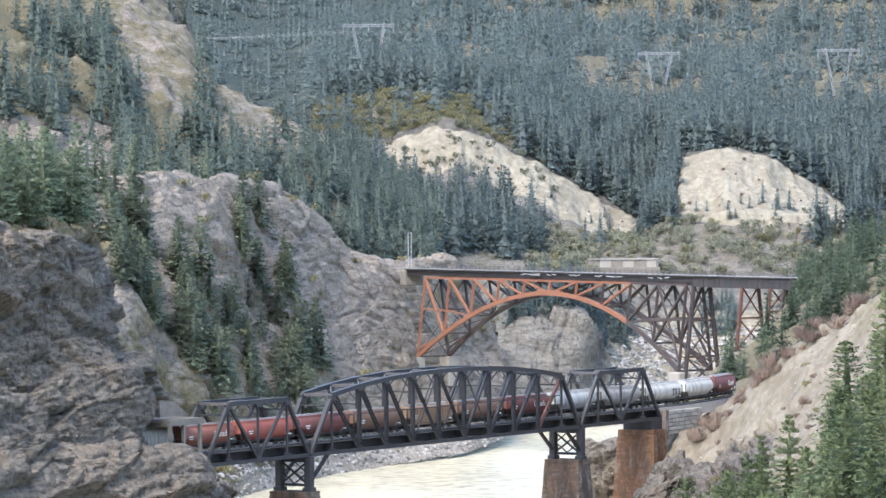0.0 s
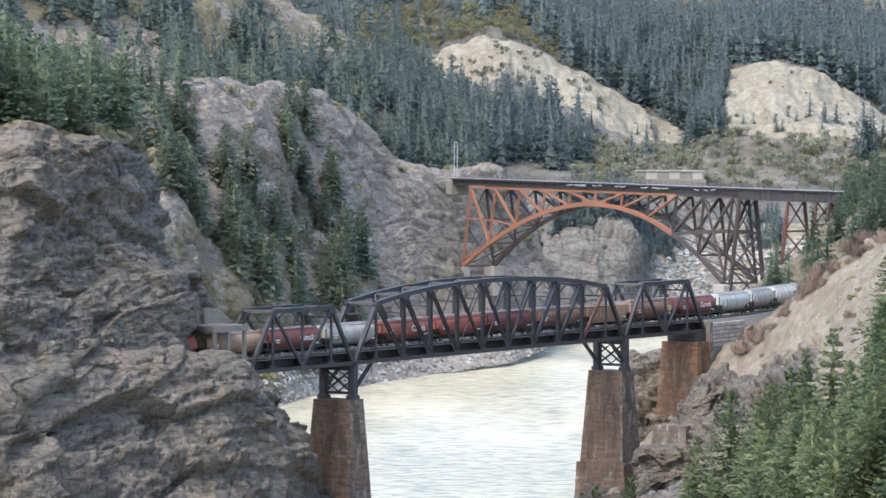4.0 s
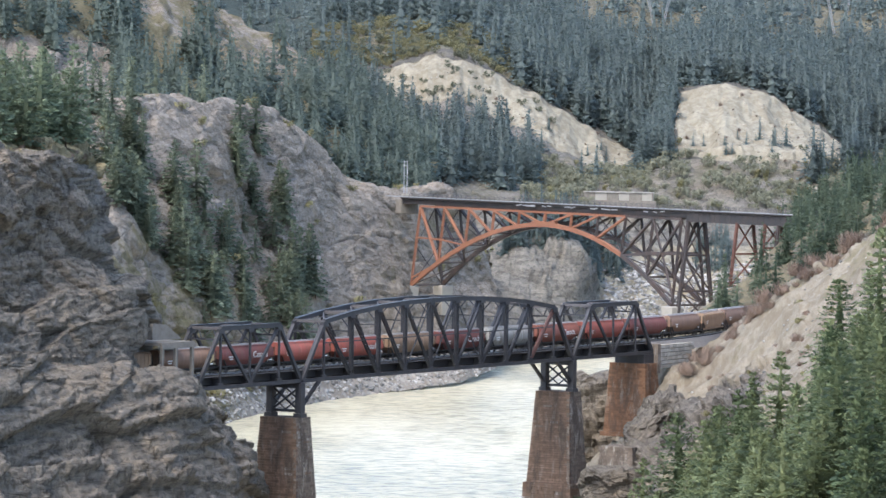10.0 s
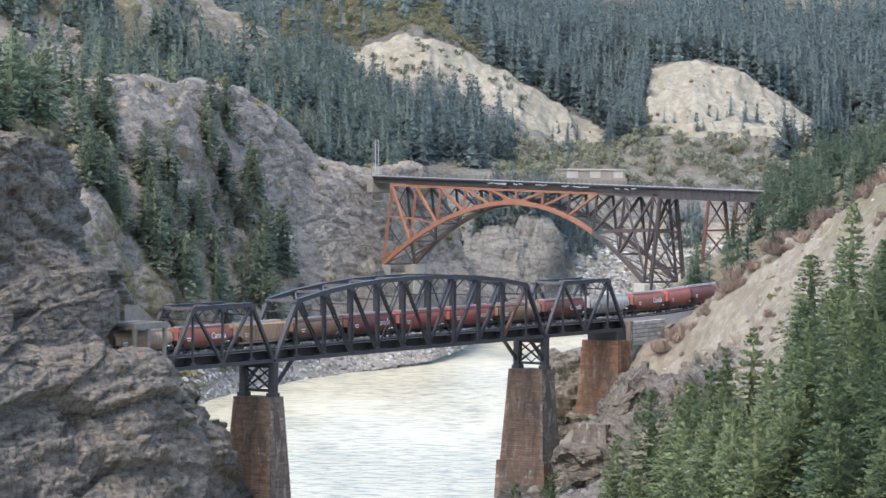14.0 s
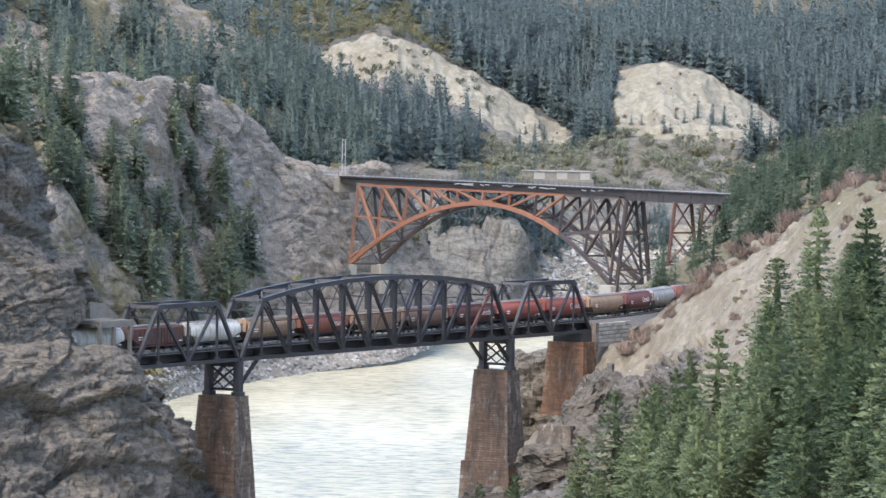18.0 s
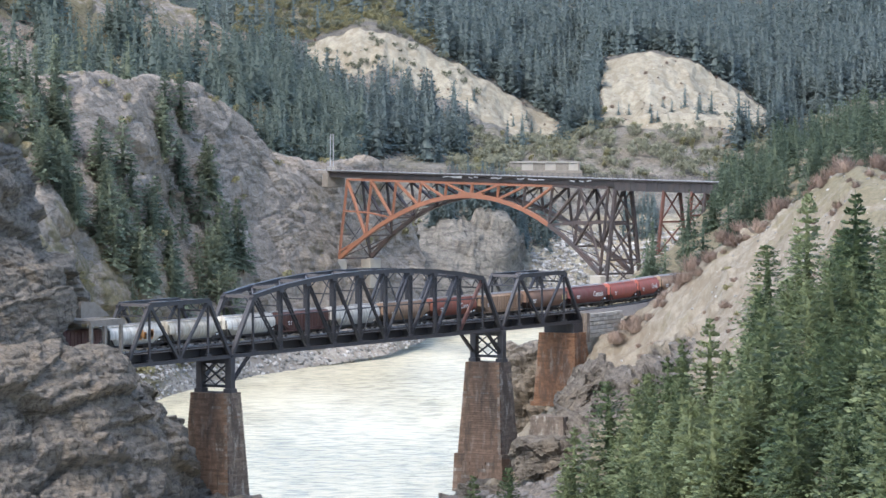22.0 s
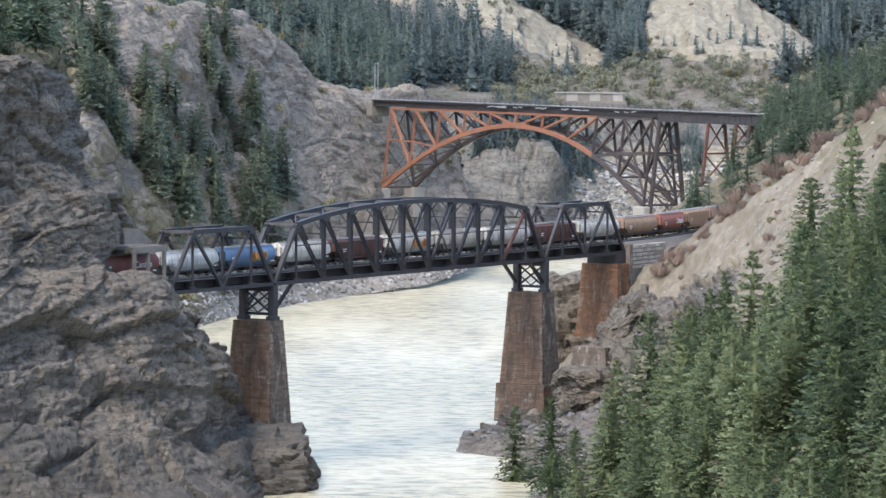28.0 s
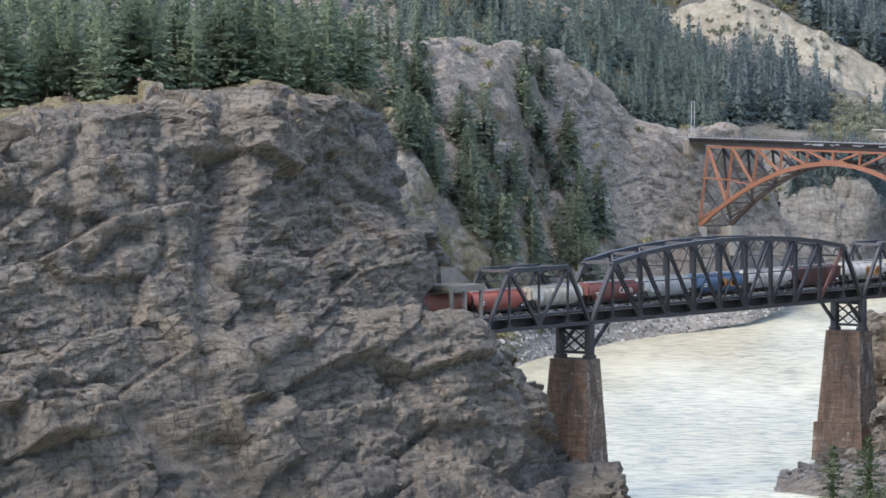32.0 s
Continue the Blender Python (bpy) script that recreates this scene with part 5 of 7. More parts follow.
def footing(name, m, size, material, label):
    bm = bmesh.new()
    box(bm, (-size[0] / 2, -size[1] / 2, -size[2]), (size[0] / 2, size[1] / 2, 0))
    bmesh.ops.bevel(bm, geom=bm.edges[:], offset=0.25, segments=1, affect="EDGES")
    me = bpy.data.meshes.new(name)
    bm.to_mesh(me)
    bm.free()
    me.materials.append(material)
    ob = new(name, me)
    ob.matrix_world = m
    return tagged(ob, label, "concrete footing")


for s, drop, y in ((-0.5, 23.3, -6.0), (-0.5, 23.3, 6.0), (SPAN + 1, 23.5, -6.0), (SPAN + 1, 23.5, 6.0), (SPAN + 4, 29.3, -7.4), (SPAN + 4, 29.3, 7.4)):
    footing("arch_footing", ARCH @ pose(s, y, -drop), (5, 4, 9), M_CONC, "weathered concrete footing of the arch on rock")
footing("bridge_abutment", ARCH @ pose(-11.5, 0, 1.9), (3, 6.4, 4.5), M_OLDCONC, "concrete abutment where the arch bridge meets the rock")


def mast():
    b = empty("signal_mast", pose(-19.1, 1345, 53.0))
    tagged(b, "tall twin-post grey signal mast beside the track", "signal mast")
    for x in (-0.45, 0.45):
        bm = bmesh.new()
        beam(bm, (x, 0, 0), (x, 0, 10.5), 0.22, 0.22, (0, 1, 0))
        part("post", bm, M_PALE, b)
    for z in (3.0, 6.0, 9.0, 10.3):
        bm = bmesh.new()
        beam(bm, (-0.6, 0, z), (0.6, 0, z), 0.14, 0.14)
        part("crossbar", bm, M_PALE, b)
    bm = bmesh.new()
    box(bm, (-1.4, -0.5, -2.0), (1.4, 0.5, 0.9))
    part("cabinet", bm, M_CONC, b)


mast()


def far_shed():
    b = empty("concrete_rock_shed", pose(53, 1608, 46.6, 0, 0, -4))
    tagged(b, "long pale concrete rock shed beside the far track", "rock shed")
    for i in range(6):
        bm = bmesh.new()
        x = -12.4 + i * 4.15
        box(bm, (x, 0, -3), (x + 4.05, 5, 3.4 - 0.12 * (i % 3)))
        part("wall_panel", bm, (M_OLDCONC, M_CONC)[i % 2], b)
    bm = bmesh.new()
    box(bm, (-12.6, -0.4, 3.42), (12.6, 5.2, 3.75))
    part("roof", bm, M_CONC, b)
    bm = bmesh.new()
    box(bm, (-13.2, -1.0, -3), (13.2, -0.05, 0.7))
    part("footing_wall", bm, M_OLDCONC, b)
    for i in range(4):
        bm = bmesh.new()
        x = -12 + i * 8
        box(bm, (x - 0.25, -0.35, 0.7), (x + 0.25, -0.02, 3.4))
        part("buttress", bm, M_OLDCONC, b)


far_shed()


def tunnel_shed():
    b = empty("concrete_portal_shed", BRIDGE @ pose(0, 0, 0))
    tagged(b, "weathered concrete rock shed over the track at the tunnel", "rock shed")
    z = RAIL + 5.6
    bm = bmesh.new()
    box(bm, (-13, -1.6, z), (-3.2, 7.2, z + 0.5))
    part("roof_slab", bm, M_OLDCONC, b)
    bm = bmesh.new()
    box(bm, (-13, -1.8, z - 0.5), (-3.0, -1.3, z + 0.2))
    part("edge_beam", bm, M_OLDCONC, b)
    bm = bmesh.new()
    box(bm, (-13, 6.8, -1.0), (-3.2, 7.8, z))
    part("back_wall", bm, M_OLDCONC, b)
    for x in (-3.8, -8.6, -12.6):
        bm = bmesh.new()
        box(bm, (x - 0.3, -1.75, -1.5), (x + 0.3, -1.25, z - 0.4))
        part("post", bm, M_OLDCONC, b)
    bm = bmesh.new()
    vs = [bm.verts.new(p) for p in ((-13, 0.2, z + 0.9), (-4.5, 0.2, z + 0.9), (-9, 0.2, z + 3.4), (-13, 0.2, z + 3.6), (-13, 1.2, z + 0.9), (-4.5, 1.2, z + 0.9), (-9, 1.2, z + 3.4), (-13, 1.2, z + 3.6))]
    for f in ((0, 1, 2, 3), (7, 6, 5, 4), (0, 4, 5, 1), (1, 5, 6, 2), (2, 6, 7, 3), (3, 7, 4, 0)):
        bm.faces.new([vs[i] for i in f])
    part("retaining_wall", bm, M_OLDCONC, b)


tunnel_shed()


M_PALE_STONE = painted("pale_wall_stone", (0.38, 0.36, 0.32), 0.9, 0, 0.8, 0.5, (0.16, 0.15, 0.13), 0.04)


def block_wall():
    """The dry-laid pale block wall that carries the track beyond the bridge."""
    rng = random.Random(5)
    b = empty("block_wall")
    tagged(b, "pale stone block retaining wall under the track", "retaining wall")
    for c in range(6):
        z = RAIL - 1.0 - c * 0.78
        x = 1.0 + (c % 2) * 0.8
        while x < 17.5 - c * 0.3:
            w = rng.uniform(1.3, 2.0)
            m = track_pose(TOTAL + x + w / 2) @ pose(0, -3.1 - c * 0.06 + rng.uniform(-0.05, 0.05), -0.9 - c * 0.78)
            bm = bmesh.new()
            box(bm, (-w / 2 + 0.06, -0.6, -0.66), (w / 2 - 0.06, 0.6, 0), 0, m)
            part("stone", bm, rng.choice((M_CONC, M_PALE_STONE, M_CONC, M_PALE_STONE)), b)
            x += w
    bm = bmesh.new()
    box(bm, (0.3, -4.2, -6.4), (1.5, 0.5, -0.6), 0, track_pose(TOTAL))
    part("end_pier", bm, M_STONE2, b)


block_wall()


def pylon(x, y, z, h, wide):
    b = empty("power_pylon", pose(x, y, z))
    tagged(b, "pale V-shaped guyed steel power pylon", "power pylon", "power line pylons")
    for s in (-1, 1):
        bm = bmesh.new()
        laced(bm, (s * 0.9, 0, 0), (s * wide * 0.3, 0, h), 1.1, 1.0, 3.0, plate=0.3)
        part("leg", bm, M_PYLON, b)
    bm = bmesh.new()
    laced(bm, (-wide / 2, 0, h), (wide / 2, 0, h), 1.2, 1.0, 2.0, up=(0, 1, 0), plate=0.35)
    part("crossarm", bm, M_PYLON, b)
    for s in (-0.48, 0, 0.48):
        bm = bmesh.new()
        beam(bm, (s * wide, 0, h), (s * wide, 0, h - 3.4), 0.35, 0.35, (0, 1, 0))
        part("insulator", bm, M_PYLON, b)
    for s in (-0.3, 0.3):
        bm = bmesh.new()
        beam(bm, (s * wide, 0, h), (s * wide, 0, h + 1.4), 0.4, 0.4, (0, 1, 0))
        part("peak", bm, M_PYLON, b)
    return b


pylon(-45.9, 2000, 113, 34.0, 23)
pylon(88.6, 2156, 113.5, 24.5, 20.5)
pylon(174.2, 2156, 112.5, 26.3, 20.5)


def cables():
    for a, b_ in (((-45.9, 2000, 145), (-420, 2200, 180)), ((-45.9, 2000, 145), (88.6, 2156, 135.5)), ((88.6, 2156, 135.5), (174.2, 2156, 136.5)), ((174.2, 2156, 136.5), (420, 2300, 175))):
        for off in (-11, 0, 11):
            p = [Vector(a).lerp(Vector(b_), i / 14) + Vector((off, 0, -14 * (1 - (2 * i / 14 - 1) ** 2))) for i in range(15)]
            ring = [Vector((0, 0.04, 0)), Vector((0, -0.02, 0.035)), Vector((0, -0.02, -0.035))]
            verts = [q + o for q in p for o in ring]
            faces = [(3 * i + n, 3 * i + (n + 1) % 3, 3 * i + 3 + (n + 1) % 3, 3 * i + 3 + n) for i in range(14) for n in range(3)]
            me = bpy.data.meshes.new("power_cable")
            me.from_pydata(verts, [], faces)
            me.materials.append(M_PALE)
            tagged(new("power_cable", me), "thin pale power cable between pylons", "power cable", "power cables")


cables()


# ---- the freight train ----
PITCH = 18.1
PAINT = {
    "maroon": (0.095, 0.046, 0.042), "dark_red": (0.165, 0.055, 0.05), "red": (0.36, 0.098, 0.074), "red_brown": (0.27, 0.094, 0.066),
    "white": (0.56, 0.545, 0.49), "cream": (0.47, 0.435, 0.36), "grey": (0.36, 0.355, 0.33), "pale_blue": (0.42, 0.44, 0.43),
    "tan": (0.3, 0.2, 0.13), "brown": (0.22, 0.132, 0.092), "blue": (0.09, 0.17, 0.29),
}


def car_paint(name, col):
    """Sun-faded car paint: rust and dust run down the sides in streaks, with grime along the sill."""
    m, nt, b = mat(name)
    n1 = noise_node(nt, 1.1, 7, 0.7)
    n2 = noise_node(nt, 0.9, 6, 0.65, stretch=(2.4, 1, 0.16))
    n3 = noise_node(nt, 0.22, 3, 0.5)
    c = mix(nt, n3, tuple(v * 0.82 for v in col), tuple(min(1, v * 1.12) for v in col))
    c = mix(nt, ramp(nt, n2, [(0.48, grey(0)), (0.7, grey(0.7))]), c, (0.15, 0.105, 0.08))
    c = mix(nt, ramp(nt, n2, [(0.3, grey(0.45)), (0.44, grey(0))]), c, tuple(min(1, v * 1.2 + 0.06) for v in col))
    c = mix(nt, ramp(nt, n1, [(0.52, grey(0)), (0.75, grey(0.55))]), c, (0.13, 0.1, 0.08))
    nt.links.new(c, b.inputs["Base Color"])
    b.inputs["Roughness"].default_value = 0.7
    b.inputs["Specular IOR Level"].default_value = 0.3
    bump(nt, b, n1, 0.2, 0.01)
    return m


CAR_MATS = {k: car_paint("car_paint_" + k, v) for k, v in PAINT.items()}
M_UNDER = painted("car_underframe", (0.03, 0.028, 0.027), 0.7, 0.2, 2.0, 0.4)
M_WHITE = painted("white_lettering", (0.75, 0.75, 0.72), 0.6, 0, 2.0, 0.3)
M_YELLOW = painted("yellow_emblem", (0.55, 0.45, 0.22), 0.6, 0, 2.0, 0.3)
M_ROOF = painted("car_roof", (0.3, 0.29, 0.28), 0.6, 0.1, 1.0, 0.5)
M_LOGO = painted("dark_emblem", (0.05, 0.05, 0.055), 0.6, 0, 2.0, 0.3)
M_STREAK = painted("orange_spray_paint", (0.6, 0.27, 0.08), 0.6, 0, 1.0, 0.4)
MESHES = {}


def kept(key, build, material):
    if (key, material.name) not in MESHES:
        bm = bmesh.new()
        build(bm)
        me = bpy.data.meshes.new(key)
        bm.to_mesh(me)
        bm.free()
        me.materials.append(material)
        MESHES[key, material.name] = me
    return MESHES[key, material.name]


def shell(bm, ribbed):
    """Hopper body: rounded (or upright and ribbed) sides, sloping end sheets."""
    if ribbed:
        prof = [(-1.2, 1.0), (-1.58, 1.45), (-1.58, 4.1), (-1.3, 4.35), (1.3, 4.35), (1.58, 4.1), (1.58, 1.45), (1.2, 1.0)]
    else:
        prof = [(-0.9, 0.95)] + [(-1.62 + 0.75 * (abs(t) ** 2.4), 2.75 + 1.6 * t) for t in (-0.9, -0.6, -0.3, 0, 0.3, 0.6, 0.88)] + [(-0.6, 4.5)]
        prof += [(-y, z) for y, z in reversed(prof)]
    rings = []
    for x, cut in ((-7.9, 1), (-7.7, 1), (-5.6, 0), (5.6, 0), (7.7, 1), (7.9, 1)):
        ring = []
        for y, z in prof:
            zz = max(z, 2.35) if cut else z
            ring.append(bm.verts.new((x, y * (0.97 if abs(x) > 7.8 else 1), zz)))
        rings.append(ring)
    n = len(prof)
    for r0, r1 in zip(rings, rings[1:]):
        for i in range(n):
            f = bm.faces.new((r0[i], r1[i], r1[(i + 1) % n], r0[(i + 1) % n]))
            f.smooth = not ribbed
    bm.faces.new(rings[0])
    bm.faces.new(list(reversed(rings[-1])))


def hopper_car(k, colour, ribbed, mark):
    c = empty("hopper_car")
    word = colour.replace("_", " ")
    tagged(c, "%s covered grain hopper car, %s, dusty paint" % (word, "ribbed sides" if ribbed else "rounded sides"), "railway car", "cars of the freight train")
    paint = CAR_MATS[colour]

    def add(name, key, build, material, m=None, parent=None, label=""):
        ob = new(name, kept(key, build, material))
        ob.parent = parent or c
        if m:
            ob.matrix_basis = m
        if label:
            ob["label"] = label
        return ob

    add("body", "body_ribbed" if ribbed else "body_round", lambda bm: shell(bm, ribbed), paint)
    if ribbed:
        for i in range(17):
            for s in (-1, 1):
                x = -7.2 + i * 0.9
                add("rib", "rib" + str(int(abs(x) > 5.7)), lambda bm, low=2.4 if abs(x) > 5.7 else 1.5: box(bm, (-0.07, -0.06, low), (0.07, 0.06, 4.1)), paint, pose(x, s * 1.63, 0))
    add("roof_hatch", "hatch", lambda bm: box(bm, (-7.2, -0.35, 4.48 if not ribbed else 4.34), (7.2, 0.35, 4.68)), M_ROOF)
    for s in (-1, 1):
        add("running_board", "board", lambda bm: box(bm, (-7.9, -0.14, 4.5), (7.9, 0.14, 4.56)), M_ROOF, pose(0, s * 0.95, 0))
        add("side_sill", "sill", lambda bm: box(bm, (-7.9, -0.08, 0.98), (7.9, 0.08, 1.22)), M_UNDER if not ribbed else paint, pose(0, s * 1.42, 0))
    for x in (-3.9, 0, 3.9):
        def outlet(bm):
            vs = [bm.verts.new(p) for p in ((-1.7, -1.2, 1.2), (1.7, -1.2, 1.2), (1.7, 1.2, 1.2), (-1.7, 1.2, 1.2), (-0.5, -0.7, 0.35), (0.5, -0.7, 0.35), (0.5, 0.7, 0.35), (-0.5, 0.7, 0.35))]
            for f in ((3, 2, 1, 0), (4, 5, 6, 7), (0, 1, 5, 4), (1, 2, 6, 5), (2, 3, 7, 6), (3, 0, 4, 7)):
                bm.faces.new([vs[i] for i in f])
        add("hopper_outlet", "outlet", outlet, M_UNDER, pose(x, 0, 0))
    for e in (-1, 1):
        def platform(bm):
            box(bm, (6.0, -1.45, 0.95), (8.5, 1.45, 1.15))
            for y in (-1.4, 1.4):
                beam(bm, (8.35, y, 1.1), (8.35, y, 3.9), 0.08, 0.08, (0, 1, 0))
                beam(bm, (8.0, y, 1.1), (8.0, y, 3.9), 0.08, 0.08, (0, 1, 0))
                for i in range(7):
                    beam(bm, (8.0, y, 1.4 + i * 0.38), (8.35, y, 1.4 + i * 0.38), 0.05, 0.05)
                beam(bm, (6.4, y * 0.95, 1.1), (7.5, y * 0.95, 2.5), 0.16, 0.16, (0, 1, 0))
        add("end_frame", "end_frame", platform, M_UNDER, pose(0, 0, 0, 0, 0, 0 if e > 0 else 180))
        add("coupler", "coupler", lambda bm: box(bm, (8.4, -0.15, 0.75), (9.1, 0.15, 1.05)), M_UNDER, pose(0, 0, 0, 0, 0, 0 if e > 0 else 180))

        def bogie(bm):
            for y in (-0.95, 0.95):
                beam(bm, (-1.2, y, 0.55), (1.2, y, 0.55), 0.2, 0.34)
            beam(bm, (0, -1.1, 0.62), (0, 1.1, 0.62), 0.4, 0.4)
        truck = add("truck", "truck", bogie, M_UNDER, pose(e * 6.5, 0, 0))
        for x in (-0.9, 0.9):
            def wheels(bm):
                for y in (-0.78, 0.78):
                    bmesh.ops.create_cone(bm, cap_ends=True, segments=16, radius1=0.46, radius2=0.46, depth=0.14, matrix=pose(0, y, 0.46, 90))
                bmesh.ops.create_cone(bm, cap_ends=True, segments=8, radius1=0.09, radius2=0.09, depth=1.5, matrix=pose(0, 0, 0.46, 90))
            add("wheelset", "wheelset", wheels, M_UNDER, pose(x, 0, 0), truck)
    side = -1.66
    if mark == "word":
        fc = bpy.data.curves.new("lettering", "FONT")
        fc.body, fc.size, fc.extrude, fc.align_x = "Canada", 1.5, 0.012, "CENTER"
        fc.materials.append(M_WHITE)
        fo = new("lettering", fc)
        fo.parent = c
        fo.matrix_basis = pose(3.6, side - 0.02, 2.35, 90)
        fo["label"] = "white painted word on the car side"
    elif mark == "emblem":
        add("emblem", "emblem", lambda bm: [box(bm, (-0.5 + i * 0.55, -0.02, 2.3 - 0.3 * (i == 1)), (-0.1 + i * 0.55, 0.02, 3.3)) for i in range(3)], M_YELLOW, pose(6.2 if not ribbed else 5.0, side - 0.02, 0), label="yellow painted emblem")
    elif mark == "letters":
        def bars(bm):
            for x in (-1.5, -0.2, 1.2):
                box(bm, (x, -0.02, 1.9), (x + 0.35, 0.02, 3.3))
            box(bm, (-1.5, -0.02, 3.0), (-0.6, 0.02, 3.3))
        add("emblem", "letter_bars", bars, M_LOGO, pose(5.0, side - 0.02, 0), label="dark painted emblem")
    elif mark == "spray":
        def blot(bm):
            rng = random.Random(4)
            for i in range(14):
                x = rng.uniform(-2.5, 2.5)
                box(bm, (x, -0.02, rng.uniform(1.9, 2.4)), (x + rng.uniform(0.3, 0.9), 0.02, rng.uniform(2.8, 3.7)))
        add("graffiti", "graffiti", blot, M_STREAK, pose(2.0, side - 0.02, 0), label="orange spray-painted graffiti")
    # small data panels
    for x, z, w in ((-5.5, 2.7, 1.4), (-5.5, 2.3, 1.0), (6.6, 1.75, 0.8)):
        add("data_panel", "data%d" % int(w * 10), lambda bm, w=w: box(bm, (-w / 2, -0.015, -0.09), (w / 2, 0.015, 0.09)), M_WHITE, pose(x, side + (0.02 if ribbed else -0.02), z), label="small white stencilled data")
    return c


CARS = (
    ("dark_red", "word"), ("white", ""), ("white", "letters"), ("grey", ""), ("pale_blue", ""), ("dark_red", "word"), ("brown", "emblem"),
    ("tan", "slats"), ("brown", ""), ("dark_red", ""), ("red", ""), ("red_brown", "word"), ("grey", ""), ("dark_red", "word"), ("tan", ""),
    ("red", "word"), ("red", ""), ("dark_red", "word"), ("brown", "emblem"), ("tan", "slats"), ("red_brown", "word"), ("tan", ""), ("white", ""),
    ("maroon", "slats"), ("white", ""), ("cream", ""), ("white", "spray"), ("maroon", "slats"), ("white", ""), ("blue", "spray"), ("pale_blue", ""),
    ("dark_red", "word"), ("cream", ""), ("red", ""), ("red_brown", ""), ("tan", ""),
)
TRAIN = [hopper_car(k, col, mark == "slats", mark) for k, (col, mark) in enumerate(CARS)]


def train_pose(k, t):
    s = TOTAL + 32.2 + 12.2 * t + 0.0105 * t * t - PITCH * k + PITCH / 2
    a0, a1 = track_pose(s - 6.5), track_pose(s + 6.5)
    p, d = (a0.translation + a1.translation) / 2, a1.translation - a0.translation
    return pose(*p, 0, 0, math.degrees(math.atan2(d.y, d.x)))


# ---- trees ----
def crown(seed, layers, arms, sprays, spread, bare=0.06, droop=0.35, size=0.05, ragged=0.35, heavy=0.85, core=0.34):
    """Crown of a conifer one metre high: whorls of drooping boughs, each set with short flat sprays of needles. Gives points, triangles and normals."""
    rng = random.Random(seed)
    v, f, nr = [], [], []

    def tri(a, b, c, out):
        b0 = len(v)
        if (b - a).cross(c - a).dot(out) < 0:
            b, c = c, b
        v.extend((tuple(a), tuple(b), tuple(c)))
        f.append((b0, b0 + 1, b0 + 2))
        for _ in range(3):
            m = out + Vector((rng.gauss(0, 0.22), rng.gauss(0, 0.22), rng.gauss(0, 0.22)))
            nr.append(tuple(m.normalized()))

    lean = Vector((rng.uniform(-0.025, 0.025), rng.uniform(-0.025, 0.025), 0))
    for i in range(layers):
        t = min(0.985, max(0.0, (i + rng.uniform(-0.6, 0.6)) / layers))
        z = bare + (1 - bare) * t
        r = spread * (1 - t) ** heavy * (0.7 + 0.3 * min(1, t * 5)) * rng.uniform(0.85, 1.12) + 0.012
        n = max(3, round(arms * (0.45 + 0.55 * (1 - t))))
        turn = rng.uniform(0, 6.28)
        for k in range(n):
            if rng.random() < 0.08:
                continue
            a = turn + 6.283 * (k + rng.uniform(-0.4, 0.4)) / n
            ln = r * rng.uniform(1 - ragged, 1 + 0.5 * ragged)
            d, s = Vector((math.cos(a), math.sin(a), 0)), Vector((-math.sin(a), math.cos(a), 0))
            fall = droop * rng.uniform(0.5, 1.3) * (1 - 0.9 * t) - 0.25 * t
            m = max(2, round(sprays * (0.3 + 0.7 * (1 - t))))
            for g in range(m):
                q = 0.05 + 0.95 * ((g + rng.random()) / m) ** 0.8
                p = lean * t + Vector((0, 0, z + rng.uniform(-0.4, 0.4) / layers - fall * ln * q ** 1.4)) + d * ln * q * 0.92 + s * ln * rng.uniform(-0.16, 0.16) * q
                w = size * rng.uniform(0.6, 1.25) * (1.1 - (0.4 if size < 0.064 else 0.7) * t)
                e = (d * rng.uniform(0.5, 1.0) + s * rng.uniform(-0.7, 0.7) + Vector((0, 0, 0.9 * t * t - rng.uniform(0.1, 0.8) * (0.4 + fall) * (1 - t)))).normalized() * w
                c = e.cross(Vector((rng.uniform(-0.6, 0.6), rng.uniform(-0.6, 0.6), 1))).normalized() * w * rng.uniform(0.38, 0.62)
                out = (d + Vector((0, 0, 0.75))).normalized()
                mid = p + e * 0.45
                tri(p, mid + c, p + e, out)
                tri(p, p + e, mid - c, out)
    for j in range(5 if core else 0):
        z0 = bare + 0.02 + 0.17 * j
        r = spread * core * (1 - z0) ** heavy
        for k in range(6):
            a0, a1 = 6.283 * k / 6 + j, 6.283 * (k + 1) / 6 + j
            p, q = Vector((math.cos(a0) * r, math.sin(a0) * r, z0)), Vector((math.cos(a1) * r, math.sin(a1) * r, z0))
            tri(p, q, lean * z0 + Vector((0, 0, min(0.93, z0 + 0.27))), (p + q).normalized())
    for k in range(3):
        a = k * 2.1
        w = Vector((math.cos(a), math.sin(a), 0)) * 0.007
        tri(lean - w + Vector((0, 0, 0.93)), lean + w + Vector((0, 0, 0.93)), lean + Vector((0, 0, 1.02)), Vector((math.sin(a), -math.cos(a), 0.3)))
    return np.array(v), np.array(f), np.array(nr)


def trunk_mesh(seed, r=0.013):
    rng = random.Random(seed)
    v, f, n = [], [], 7
    for i in range(5):
        t = i / 4
        for k in range(n):
            a = 6.283 * k / n
            v.append((math.cos(a) * r * (1.05 - t) + 0.004 * math.sin(3 * t + seed), math.sin(a) * r * (1.05 - t), t * 0.97 - 0.03))
    for i in range(4):
        for k in range(n):
            f.append((i * n + k, i * n + (k + 1) % n, (i + 1) * n + (k + 1) % n, (i + 1) * n + k))
    return v, f


def mesh_of(name, vf, material):
    me = bpy.data.meshes.new(name)
    me.from_pydata(vf[0], [], vf[1])
    me.materials.append(material)
    return me


